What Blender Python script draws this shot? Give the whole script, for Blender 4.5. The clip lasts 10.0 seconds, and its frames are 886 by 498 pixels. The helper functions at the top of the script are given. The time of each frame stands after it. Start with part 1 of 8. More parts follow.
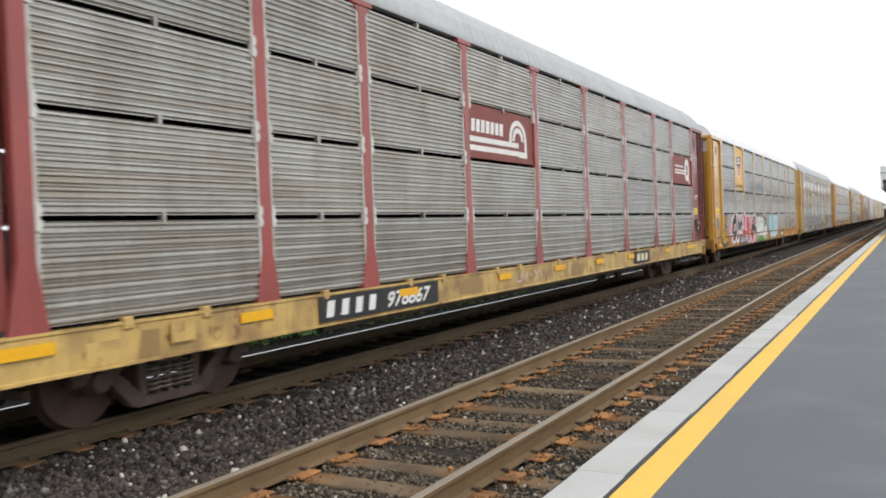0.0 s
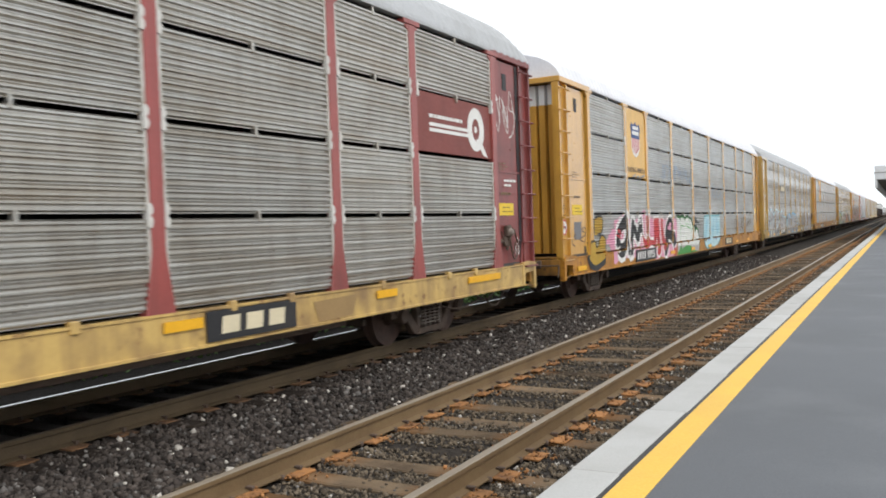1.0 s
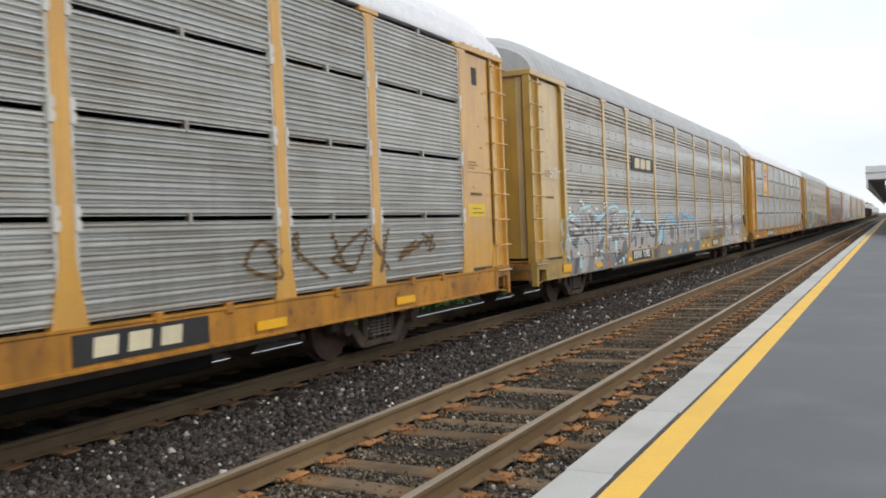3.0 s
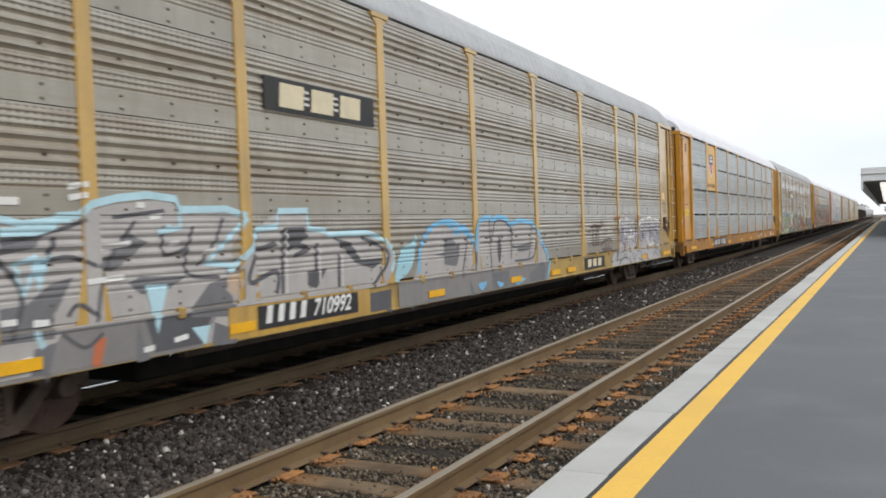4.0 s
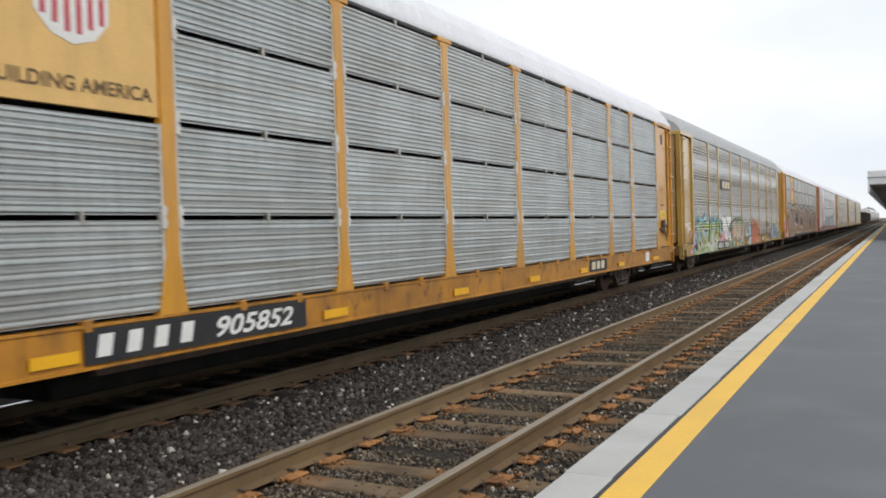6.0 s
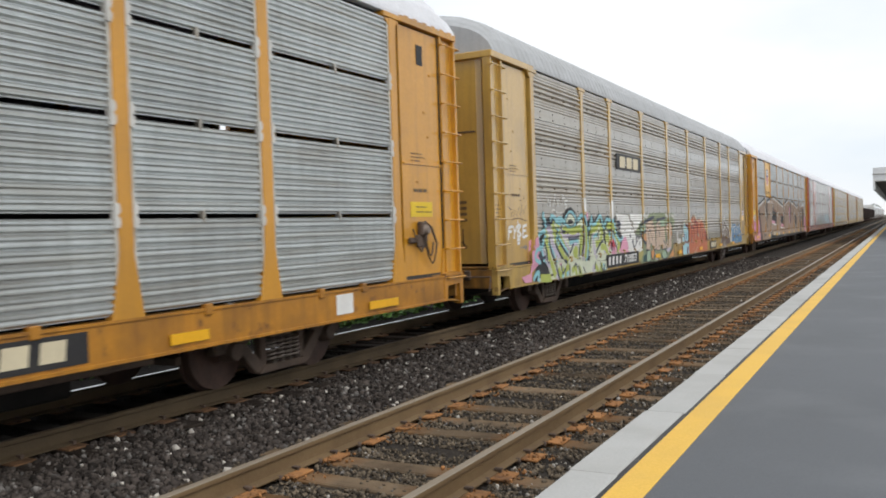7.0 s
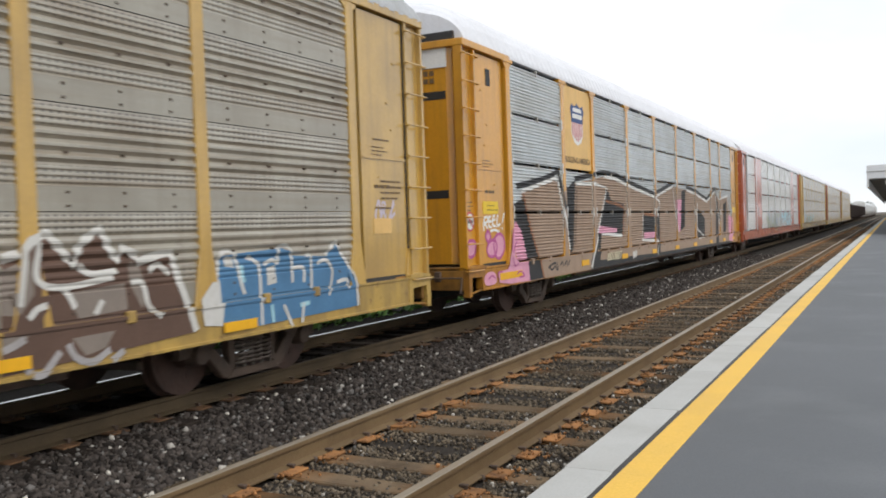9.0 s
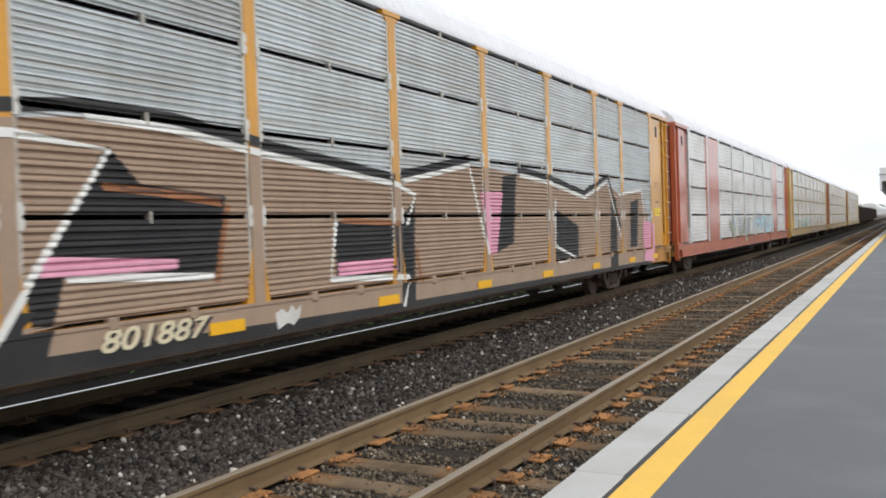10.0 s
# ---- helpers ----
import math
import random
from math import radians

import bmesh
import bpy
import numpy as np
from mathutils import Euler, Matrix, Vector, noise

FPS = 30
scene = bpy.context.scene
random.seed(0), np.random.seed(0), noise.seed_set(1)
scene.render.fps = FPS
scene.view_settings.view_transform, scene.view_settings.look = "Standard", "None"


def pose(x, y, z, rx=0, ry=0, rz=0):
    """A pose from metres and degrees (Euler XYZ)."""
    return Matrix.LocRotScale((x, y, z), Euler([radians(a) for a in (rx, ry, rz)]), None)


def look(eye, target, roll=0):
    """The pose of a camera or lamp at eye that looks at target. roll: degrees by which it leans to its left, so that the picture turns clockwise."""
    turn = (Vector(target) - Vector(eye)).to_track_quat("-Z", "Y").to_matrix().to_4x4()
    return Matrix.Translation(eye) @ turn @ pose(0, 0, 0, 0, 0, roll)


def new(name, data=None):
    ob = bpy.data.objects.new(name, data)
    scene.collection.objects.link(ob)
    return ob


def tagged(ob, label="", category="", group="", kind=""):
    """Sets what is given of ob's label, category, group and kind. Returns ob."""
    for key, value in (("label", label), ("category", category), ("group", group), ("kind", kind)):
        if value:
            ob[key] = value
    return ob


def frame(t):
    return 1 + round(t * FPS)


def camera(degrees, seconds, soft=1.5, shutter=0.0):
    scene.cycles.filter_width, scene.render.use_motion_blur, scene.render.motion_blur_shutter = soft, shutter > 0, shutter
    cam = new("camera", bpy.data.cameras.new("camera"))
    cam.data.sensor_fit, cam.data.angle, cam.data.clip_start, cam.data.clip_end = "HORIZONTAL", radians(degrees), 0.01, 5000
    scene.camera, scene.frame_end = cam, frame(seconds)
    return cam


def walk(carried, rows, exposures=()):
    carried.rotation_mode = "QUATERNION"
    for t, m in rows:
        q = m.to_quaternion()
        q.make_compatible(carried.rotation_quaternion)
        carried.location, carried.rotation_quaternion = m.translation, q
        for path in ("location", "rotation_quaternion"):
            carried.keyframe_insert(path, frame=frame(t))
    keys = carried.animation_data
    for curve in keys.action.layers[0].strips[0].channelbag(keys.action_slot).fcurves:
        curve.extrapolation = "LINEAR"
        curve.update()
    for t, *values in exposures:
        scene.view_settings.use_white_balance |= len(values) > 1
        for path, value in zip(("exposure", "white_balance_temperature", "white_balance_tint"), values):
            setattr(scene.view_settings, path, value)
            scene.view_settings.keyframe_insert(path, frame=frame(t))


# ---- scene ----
# ---------------------------------------------------------------- camera
cam = camera(53.8, 10.0, soft=1.8, shutter=0.1)
EYE = (0.0, 0.0, 1.687)
TURNS = [  # seconds, pitch, lean, yaw
    (0.0, -1.274, 2.128, 27.977), (0.5, -1.283, 2.264, 27.797), (1.0, -1.354, 2.041, 27.675),
    (1.5, -1.345, 2.124, 27.611), (2.0, -1.245, 2.461, 27.475), (2.5, -1.247, 2.406, 27.381),
    (4.0, -1.293, 2.001, 26.935), (4.5, -1.239, 2.078, 26.857), (5.0, -1.161, 1.853, 26.977),
    (5.5, -1.159, 1.761, 27.127), (7.0, -1.317, 1.895, 27.568), (7.5, -1.535, 2.079, 27.465),
    (8.0, -1.692, 2.295, 27.259), (8.5, -1.623, 2.006, 27.210), (9.0, -1.477, 1.937, 27.233),
    (9.5, -1.368, 1.991, 27.391), (10.0, -1.258, 1.955, 27.928)]
walk(cam, [(t, pose(*EYE, 90 + p, r, y)) for t, p, r, y in TURNS],
     [(0.0, 0.26), (0.5, 0.32), (1.0, 0.30), (1.5, 0.25), (2.0, 0.10), (2.5, 0.03), (4.0, 0.05), (4.5, 0.02), (5.0, 0.0), (5.5, -0.04), (7.0, 0.0), (8.0, 0.0), (9.0, 0.07), (9.5, 0.14), (10.0, 0.16)])

# ---------------------------------------------------------------- world and light: bright overcast
SUN_UP, SUN_TURN = radians(43), radians(110)
scene.view_settings.exposure = 0.0
world = bpy.data.worlds.new("overcast_sky")
scene.world = world
world.use_nodes = True
wn, wl = world.node_tree.nodes, world.node_tree.links
wn.clear()
w_out = wn.new("ShaderNodeOutputWorld")
w_bg = wn.new("ShaderNodeBackground")
w_sky = wn.new("ShaderNodeTexSky")
w_sky.sky_type, w_sky.sun_disc = "NISHITA", False
w_sky.sun_elevation, w_sky.sun_rotation = SUN_UP, SUN_TURN
w_sky.dust_density, w_sky.air_density = 3.0, 1.0
w_co = wn.new("ShaderNodeTexCoord")
w_map = wn.new("ShaderNodeMapping")
w_map.inputs["Scale"].default_value = (1.2, 1.2, 3.0)
w_noise = wn.new("ShaderNodeTexNoise")
w_noise.inputs["Scale"].default_value, w_noise.inputs["Detail"].default_value = 1.6, 5
w_ramp = wn.new("ShaderNodeValToRGB")
w_ramp.color_ramp.elements[0].position, w_ramp.color_ramp.elements[1].position = 0.36, 0.60
w_ramp.color_ramp.elements[0].color = (8.2, 9.1, 10.0, 1)
w_ramp.color_ramp.elements[1].color = (10.6, 10.7, 10.8, 1)
w_mix = wn.new("ShaderNodeMix")
w_mix.data_type = "RGBA"
w_mix.inputs["Factor"].default_value = 0.85
wl.new(w_co.outputs["Generated"], w_map.inputs["Vector"])
wl.new(w_map.outputs["Vector"], w_noise.inputs["Vector"])
wl.new(w_noise.outputs["Fac"], w_ramp.inputs["Fac"])
wl.new(w_sky.outputs["Color"], w_mix.inputs["A"])
wl.new(w_ramp.outputs["Color"], w_mix.inputs["B"])
wl.new(w_mix.outputs["Result"], w_bg.inputs["Color"])
w_bg.inputs["Strength"].default_value = 0.11
wl.new(w_bg.outputs["Background"], w_out.inputs["Surface"])

sun_data = bpy.data.lights.new("sun", "SUN")
sun_data.energy, sun_data.angle, sun_data.color = 1.35, radians(30), (1.0, 0.95, 0.88)
sun = new("sun", sun_data)
sun.matrix_world = look((15, -5.5, 15), (0, 0, 0))

# ---------------------------------------------------------------- materials
MATS = {}


def mat(name, base, rough=0.6, metal=0.0, dirt=(0.08, 0.07, 0.06), amount=0.35, scale=1.2, streak=0.0, grain=25.0,
        bump=0.15, vary=0.0, spec=0.4, rust=None, coat=0.0, along=(1, 1, 1), bands=0.0):
    """Weathered surface: a broad stain noise, upright streaks, fine grain and bump, and a little change from piece to piece."""
    if name in MATS:
        return MATS[name]
    m = bpy.data.materials.new(name)
    m.use_nodes = True
    n, l = m.node_tree.nodes, m.node_tree.links
    bsdf = n["Principled BSDF"]
    bsdf.inputs["Metallic"].default_value = metal
    bsdf.inputs["Specular IOR Level"].default_value = spec
    bsdf.inputs["Coat Weight"].default_value, bsdf.inputs["Coat Roughness"].default_value = coat, 0.16
    bsdf.inputs["Coat IOR"].default_value = 1.55
    co = n.new("ShaderNodeTexCoord")
    info = n.new("ShaderNodeObjectInfo")
    shift = n.new("ShaderNodeVectorMath")
    shift.operation = "MULTIPLY_ADD"
    l.new(info.outputs["Random"], shift.inputs[0])
    shift.inputs[1].default_value = (37.0, 19.0, 0.0)
    l.new(co.outputs["Object"], shift.inputs[2])

    def tex(sc, vec_scale=(1, 1, 1), detail=4):
        mp = n.new("ShaderNodeMapping")
        mp.inputs["Scale"].default_value = vec_scale
        l.new(shift.outputs[0], mp.inputs["Vector"])
        t = n.new("ShaderNodeTexNoise")
        t.inputs["Scale"].default_value, t.inputs["Detail"].default_value = sc, detail
        l.new(mp.outputs["Vector"], t.inputs["Vector"])
        return t.outputs["Fac"]

    def band(fac, lo, hi, top):
        r = n.new("ShaderNodeMapRange")
        r.inputs["From Min"].default_value, r.inputs["From Max"].default_value = lo, hi
        r.inputs["To Max"].default_value = top
        l.new(fac, r.inputs["Value"])
        return r.outputs["Result"]

    def mixed(fac, a, b):
        x = n.new("ShaderNodeMix")
        x.data_type = "RGBA"
        l.new(fac, x.inputs["Factor"])
        for sock, v in (("A", a), ("B", b)):
            if isinstance(v, tuple):
                x.inputs[sock].default_value = (*v, 1)
            else:
                l.new(v, x.inputs[sock])
        return x.outputs["Result"]

    big = tex(scale)
    fine = tex(grain, along, detail=6)
    col = mixed(band(big, 0.42, 0.72, amount), base, dirt)
    if streak:
        col = mixed(band(tex(1.0, (9, 9, 0.7)), 0.48, 0.75, streak), col, dirt)
    if bands:       # dirt that settles along the ribs
        col = mixed(band(tex(1.0, (1, 0.5, 11), 6), 0.44, 0.68, bands), col, tuple(c * k for c, k in zip(dirt, (1.15, 0.98, 0.75))))
    if rust:
        col = mixed(band(tex(scale * 3.1, detail=8), 0.6, 0.72, 0.8), col, rust)
    col = mixed(band(fine, 0.35, 0.75, 0.22), col, tuple(c * 0.55 for c in base))
    if vary:
        hsv = n.new("ShaderNodeHueSaturation")
        l.new(col, hsv.inputs["Color"])
        v = n.new("ShaderNodeMapRange")
        v.inputs["To Min"].default_value, v.inputs["To Max"].default_value = 1 - vary, 1 + vary
        l.new(info.outputs["Random"], v.inputs["Value"])
        l.new(v.outputs["Result"], hsv.inputs["Value"])
        col = hsv.outputs["Color"]
    l.new(col, bsdf.inputs["Base Color"])
    rr = n.new("ShaderNodeMapRange")
    rr.inputs["To Min"].default_value, rr.inputs["To Max"].default_value = max(0.05, rough - 0.12), min(1, rough + 0.12)
    l.new(fine, rr.inputs["Value"])
    l.new(rr.outputs["Result"], bsdf.inputs["Roughness"])
    if bump:
        b = n.new("ShaderNodeBump")
        b.inputs["Strength"].default_value, b.inputs["Distance"].default_value = bump, 0.02
        l.new(fine, b.inputs["Height"])
        l.new(b.outputs["Normal"], bsdf.inputs["Normal"])
    MATS[name] = m
    return m


def island(m, spread):
    """Lets the brightness of a joined mass of pieces change from piece to piece."""
    n, l = m.node_tree.nodes, m.node_tree.links
    bsdf = n["Principled BSDF"]
    src = bsdf.inputs["Base Color"].links[0].from_socket
    geo, ramp, mul = n.new("ShaderNodeNewGeometry"), n.new("ShaderNodeMapRange"), n.new("ShaderNodeHueSaturation")
    ramp.inputs["To Min"].default_value, ramp.inputs["To Max"].default_value = 1 - spread, 1 + spread
    l.new(geo.outputs["Random Per Island"], ramp.inputs["Value"])
    l.new(ramp.outputs["Result"], mul.inputs["Value"])
    l.new(src, mul.inputs["Color"])
    l.new(mul.outputs["Color"], bsdf.inputs["Base Color"])
    return m


def marked(m, base, zones):
    """Adds a second look to a material: a stain, a painted shade or rows of punched holes whose place is given in the
    piece's own space.
    """
    n, l = m.node_tree.nodes, m.node_tree.links
    bsdf = n["Principled BSDF"]
    src = bsdf.inputs["Base Color"].links[0].from_socket
    co, sep = n.new("ShaderNodeTexCoord"), n.new("ShaderNodeSeparateXYZ")
    l.new(co.outputs["Object"], sep.inputs[0])

    def op(kind, a, b=None):
        x = n.new("ShaderNodeMath")
        x.operation = kind
        for i, v in enumerate((a, b)):
            if isinstance(v, (int, float)):
                x.inputs[i].default_value = v
            elif v is not None:
                l.new(v, x.inputs[i])
        return x.outputs[0]
    fac = zones(op, sep.outputs, co, n, l)
    mix = n.new("ShaderNodeMix")
    mix.data_type = "RGBA"
    l.new(fac, mix.inputs["Factor"])
    l.new(src, mix.inputs["A"])
    mix.inputs["B"].default_value = (*base, 1)
    l.new(mix.outputs["Result"], bsdf.inputs["Base Color"])
    return m


def holes(op, xyz, co, n, l):
    """Short slots punched in rows through the narrow ribs of a riveted panel."""
    along = op("LESS_THAN", op("FRACT", op("DIVIDE", xyz["Y"], 0.078)), 0.58)
    rows = op("LESS_THAN", op("FRACT", op("DIVIDE", xyz["Z"], 0.0525)), 0.42)
    low = op("MULTIPLY", op("GREATER_THAN", xyz["Z"], 0.225), op("LESS_THAN", xyz["Z"], 0.375))
    high = op("MULTIPLY", op("GREATER_THAN", xyz["Z"], 0.695), op("LESS_THAN", xyz["Z"], 0.86))
    zone = op("ADD", low, high)
    return op("MULTIPLY", op("MULTIPLY", op("MULTIPLY", along, rows), zone), 0.72)


def rust_run(op, xyz, co, n, l):
    """Rust washed from the plates along the tie."""
    t = n.new("ShaderNodeTexNoise")
    t.inputs["Scale"].default_value = 3.5
    l.new(co.outputs["Object"], t.inputs["Vector"])
    d = op("ABSOLUTE", op("SUBTRACT", op("ABSOLUTE", xyz["X"]), 0.76))
    near = op("SUBTRACT", 1.0, op("DIVIDE", d, 0.5))
    return op("MAXIMUM", 0.0, op("MINIMUM", 0.85, op("MULTIPLY", near, op("MULTIPLY", t.outputs["Fac"], 2.0))))


YEL = mat("yellow_enamel", coat=0.5, base=(0.61, 0.285, 0.020), rough=0.38, dirt=(0.22, 0.12, 0.035), amount=0.4, streak=0.3, scale=0.8, bump=0.05)
YELB = mat("sun_faded_yellow_enamel", coat=0.8, base=(0.63, 0.335, 0.055), rough=0.4, dirt=(0.25, 0.14, 0.045), amount=0.4, streak=0.3, scale=0.8, bump=0.05)
PALE = mat("faded_yellow_paint", coat=1.0, base=(0.54, 0.33, 0.068), rough=0.45, dirt=(0.22, 0.14, 0.055), amount=0.5, streak=0.4, scale=0.9, bump=0.06)
YSILL = mat("grimy_yellow_sill_paint", coat=0.25, base=(0.47, 0.205, 0.018), rough=0.5, dirt=(0.12, 0.055, 0.018), amount=0.7, streak=0.5, scale=1.7, bump=0.08, rust=(0.10, 0.045, 0.022))
PSILL = mat("grimy_faded_sill_paint", coat=0.4, base=(0.46, 0.30, 0.075), rough=0.5, dirt=(0.15, 0.10, 0.05), amount=0.7, streak=0.5, scale=1.7, bump=0.08, rust=(0.12, 0.06, 0.03))
GRIME = mat("grimy_yellow_end_paint", coat=0.2, base=(0.33, 0.16, 0.03), rough=0.6, dirt=(0.035, 0.024, 0.015), amount=0.95, streak=0.6, scale=2.6, bump=0.12, rust=(0.07, 0.035, 0.02))
CREAM = mat("worn_cream_paint", coat=0.6, base=(0.57, 0.385, 0.125), rough=0.65, dirt=(0.21, 0.125, 0.06), amount=0.9, streak=0.45, scale=2.2, bump=0.08, rust=(0.14, 0.055, 0.028))
RED = mat("oxide_red_paint", coat=0.4, base=(0.31, 0.064, 0.055), rough=0.5, dirt=(0.11, 0.04, 0.035), amount=0.5, streak=0.35, bump=0.06)
REDEND = mat("dull_oxide_red_paint", coat=0.3, base=(0.225, 0.047, 0.042), rough=0.55, dirt=(0.075, 0.03, 0.027), amount=0.6, streak=0.45, bump=0.06)
ORANGE = mat("orange_red_paint", coat=1.0, base=(0.47, 0.10, 0.035), rough=0.55, dirt=(0.2, 0.06, 0.03), amount=0.4, streak=0.3, bump=0.06)
GALV = mat("galvanised_sheet", coat=0.6, base=(0.60, 0.635, 0.65), rough=0.36, metal=0.6, dirt=(0.30, 0.29, 0.26), amount=0.4, streak=0.25, bands=0.35, scale=1.1, bump=0.04, vary=0.10)
GALVD = mat("dirty_galvanised_sheet", coat=0.6, base=(0.475, 0.455, 0.415), rough=0.32, metal=0.78, dirt=(0.235, 0.20, 0.15), amount=0.5, streak=0.3, bands=0.42, scale=1.6, bump=0.05, vary=0.11)
GALVB = mat("streaked_galvanised_sheet", coat=0.6, base=(0.52, 0.52, 0.495), rough=0.34, metal=0.7, dirt=(0.25, 0.23, 0.19), amount=0.45, streak=0.25, bands=0.5, scale=1.4, bump=0.05, vary=0.11)
GALVW = mat("weathered_galvanised_sheet", coat=0.9, base=(0.53, 0.56, 0.555), rough=0.38, metal=0.55, dirt=(0.25, 0.25, 0.235), amount=0.45, streak=0.3, bands=0.4, scale=1.1, bump=0.04, vary=0.06)
PALESHEET = mat("pale_dusty_sheet", coat=1.0, base=(0.68, 0.65, 0.58), rough=0.4, metal=0.05, dirt=(0.36, 0.31, 0.25), amount=0.5, streak=0.4, bump=0.04, vary=0.05)
GREYP = mat("weathered_grey_sheet", coat=1.0, base=(0.43, 0.395, 0.325), rough=0.42, metal=0.35, dirt=(0.22, 0.18, 0.135), amount=0.55, streak=0.35, bands=0.4, scale=1.3, bump=0.06, vary=0.06)


def strip_shade(op, xyz, co, n, l):
    """Darkens a panel's flat riveted strip, painting in that the ribs catch more light."""
    t = n.new("ShaderNodeTexNoise")
    t.inputs["Scale"].default_value, t.inputs["Detail"].default_value = 1.8, 5
    l.new(co.outputs["Object"], t.inputs["Vector"])
    return op("MULTIPLY", op("LESS_THAN", xyz["Z"], 0.21), op("ADD", 0.25, op("MULTIPLY", t.outputs["Fac"], 0.5)))


marked(GREYP, (0.10, 0.085, 0.07), holes)
marked(GREYP, (0.24, 0.215, 0.165), strip_shade)
WHITESHEET = mat("white_painted_sheet", coat=1.0, base=(0.84, 0.83, 0.81), rough=0.4, metal=0.1, dirt=(0.34, 0.26, 0.2), amount=0.45, streak=0.4, bump=0.04, vary=0.04)
ROOF = mat("pale_roof_sheet", (0.72, 0.73, 0.77), 0.5, 0.0, dirt=(0.58, 0.58, 0.6), amount=0.4, streak=0.25, bump=0.04)
ROOFG = mat("grey_roof_sheet", (0.44, 0.45, 0.46), 0.5, 0.2, dirt=(0.27, 0.27, 0.26), amount=0.4, streak=0.3, bump=0.04)
IRON = mat("grimy_cast_iron", (0.115, 0.08, 0.06), 0.75, 0.1, dirt=(0.035, 0.028, 0.024), amount=0.6, scale=4, grain=40, bump=0.3)
WHEEL = mat("dusty_wheel_steel", (0.085, 0.05, 0.038), 0.75, 0.0, dirt=(0.028, 0.021, 0.018), amount=0.5, scale=5, bump=0.2)
SPRING = mat("rubbed_spring_steel", (0.24, 0.20, 0.17), 0.55, 0.3, dirt=(0.09, 0.06, 0.045), amount=0.6, scale=6, bump=0.1)
DARK = mat("black_underframe", (0.02, 0.019, 0.018), 0.9, spec=0.1, dirt=(0.04, 0.035, 0.03), amount=0.5, scale=3)
RAILSIDE = mat("rusty_rail_steel", (0.18, 0.118, 0.058), 0.7, 0.1, dirt=(0.10, 0.062, 0.03), amount=0.6, scale=1.8, grain=50, bump=0.2)
# rails under the train: its shade is put into this darker steel
RAILDARK = mat("shaded_rail_steel", (0.105, 0.076, 0.045), 0.8, 0.0, dirt=(0.05, 0.036, 0.024), amount=0.6, scale=1.8, grain=50, bump=0.2, spec=0.2)
RAILTOP = mat("worn_rail_head", (0.31, 0.265, 0.205), 0.48, 0.35, dirt=(0.2, 0.15, 0.10), amount=0.4, scale=1.0, grain=60, bump=0.05)
RAILBRIGHT = mat("polished_rail_head", (0.42, 0.42, 0.43), 0.22, 1.0, dirt=(0.6, 0.6, 0.6), amount=0.2, scale=1.0, grain=60, bump=0.0)
# black tone that paints the train's shade onto the stone below it
BLACKBED = mat("shaded_black_ballast", (0.020, 0.017, 0.015), 0.95, spec=0.05, dirt=(0.01, 0.009, 0.008), amount=0.6, scale=6, grain=45, bump=0.8)
TIE = mat("weathered_tie_timber", (0.155, 0.112, 0.072), 0.95, spec=0.12, dirt=(0.030, 0.022, 0.016), amount=0.8, scale=2.5, grain=30, bump=0.9, vary=0.55, along=(0.12, 1.6, 1))
marked(TIE, (0.27, 0.125, 0.042), rust_run)
# ties and plates under the train, with its shade in their colour
SHADETIE = mat("shaded_tie_timber", (0.028, 0.022, 0.018), 0.95, spec=0.1, dirt=(0.012, 0.01, 0.009), amount=0.6, scale=3, grain=30, bump=0.6, vary=0.3)
SHADEPLATE = mat("shaded_grimy_plate", (0.15, 0.078, 0.036), 0.9, dirt=(0.035, 0.022, 0.015), amount=0.9, scale=7, grain=60, bump=0.4, vary=0.5)
RUSTSTONE = island(mat("rust_stained_stone", (0.32, 0.15, 0.055), 0.9, dirt=(0.07, 0.042, 0.024), amount=0.8, scale=4, grain=60, bump=0.3), 0.6)
TIEPLATE = mat("orange_rusted_plate", (0.36, 0.165, 0.055), 0.85, dirt=(0.085, 0.042, 0.022), amount=0.9, scale=9, grain=60, bump=0.3, vary=0.2)
GRAVEL = mat("dark_ballast_bed", (0.05, 0.043, 0.037), 0.95, spec=0.1, dirt=(0.016, 0.014, 0.012), amount=0.7, scale=14, grain=45, bump=0.9)
STONE = island(mat("dark_ballast_stone", (0.062, 0.052, 0.046), 0.9, spec=0.15, dirt=(0.024, 0.020, 0.018), amount=0.5, scale=9, grain=60, bump=0.3), 0.75)
DUSTSTONE = island(mat("dusty_brown_ballast_stone", (0.125, 0.098, 0.068), 0.9, dirt=(0.040, 0.030, 0.021), amount=0.5, scale=9, grain=60, bump=0.3), 0.75)
WHITESTONE = island(mat("pale_ballast_stone", (0.52, 0.49, 0.44), 0.8, dirt=(0.26, 0.23, 0.20), amount=0.5, scale=9, grain=60, bump=0.2), 0.3)
GREYSTONE = island(mat("mid_grey_ballast_stone", (0.15, 0.14, 0.13), 0.85, dirt=(0.07, 0.06, 0.055), amount=0.5, scale=9, grain=60, bump=0.3), 0.5)
CONC = mat("pale_concrete_edge", (0.47, 0.47, 0.455), 0.85, dirt=(0.34, 0.33, 0.31), amount=0.5, scale=1.5, grain=70, bump=0.12, vary=0.06)
YLINE = mat("yellow_line_paint", (0.80, 0.49, 0.085), 0.7, dirt=(0.6, 0.38, 0.1), amount=0.4, scale=1.4, grain=60, bump=0.12)
ASPH = mat("grey_sealed_asphalt", (0.112, 0.119, 0.129), 0.66, dirt=(0.096, 0.102, 0.11), amount=0.9, scale=0.45, grain=90, bump=0.12)


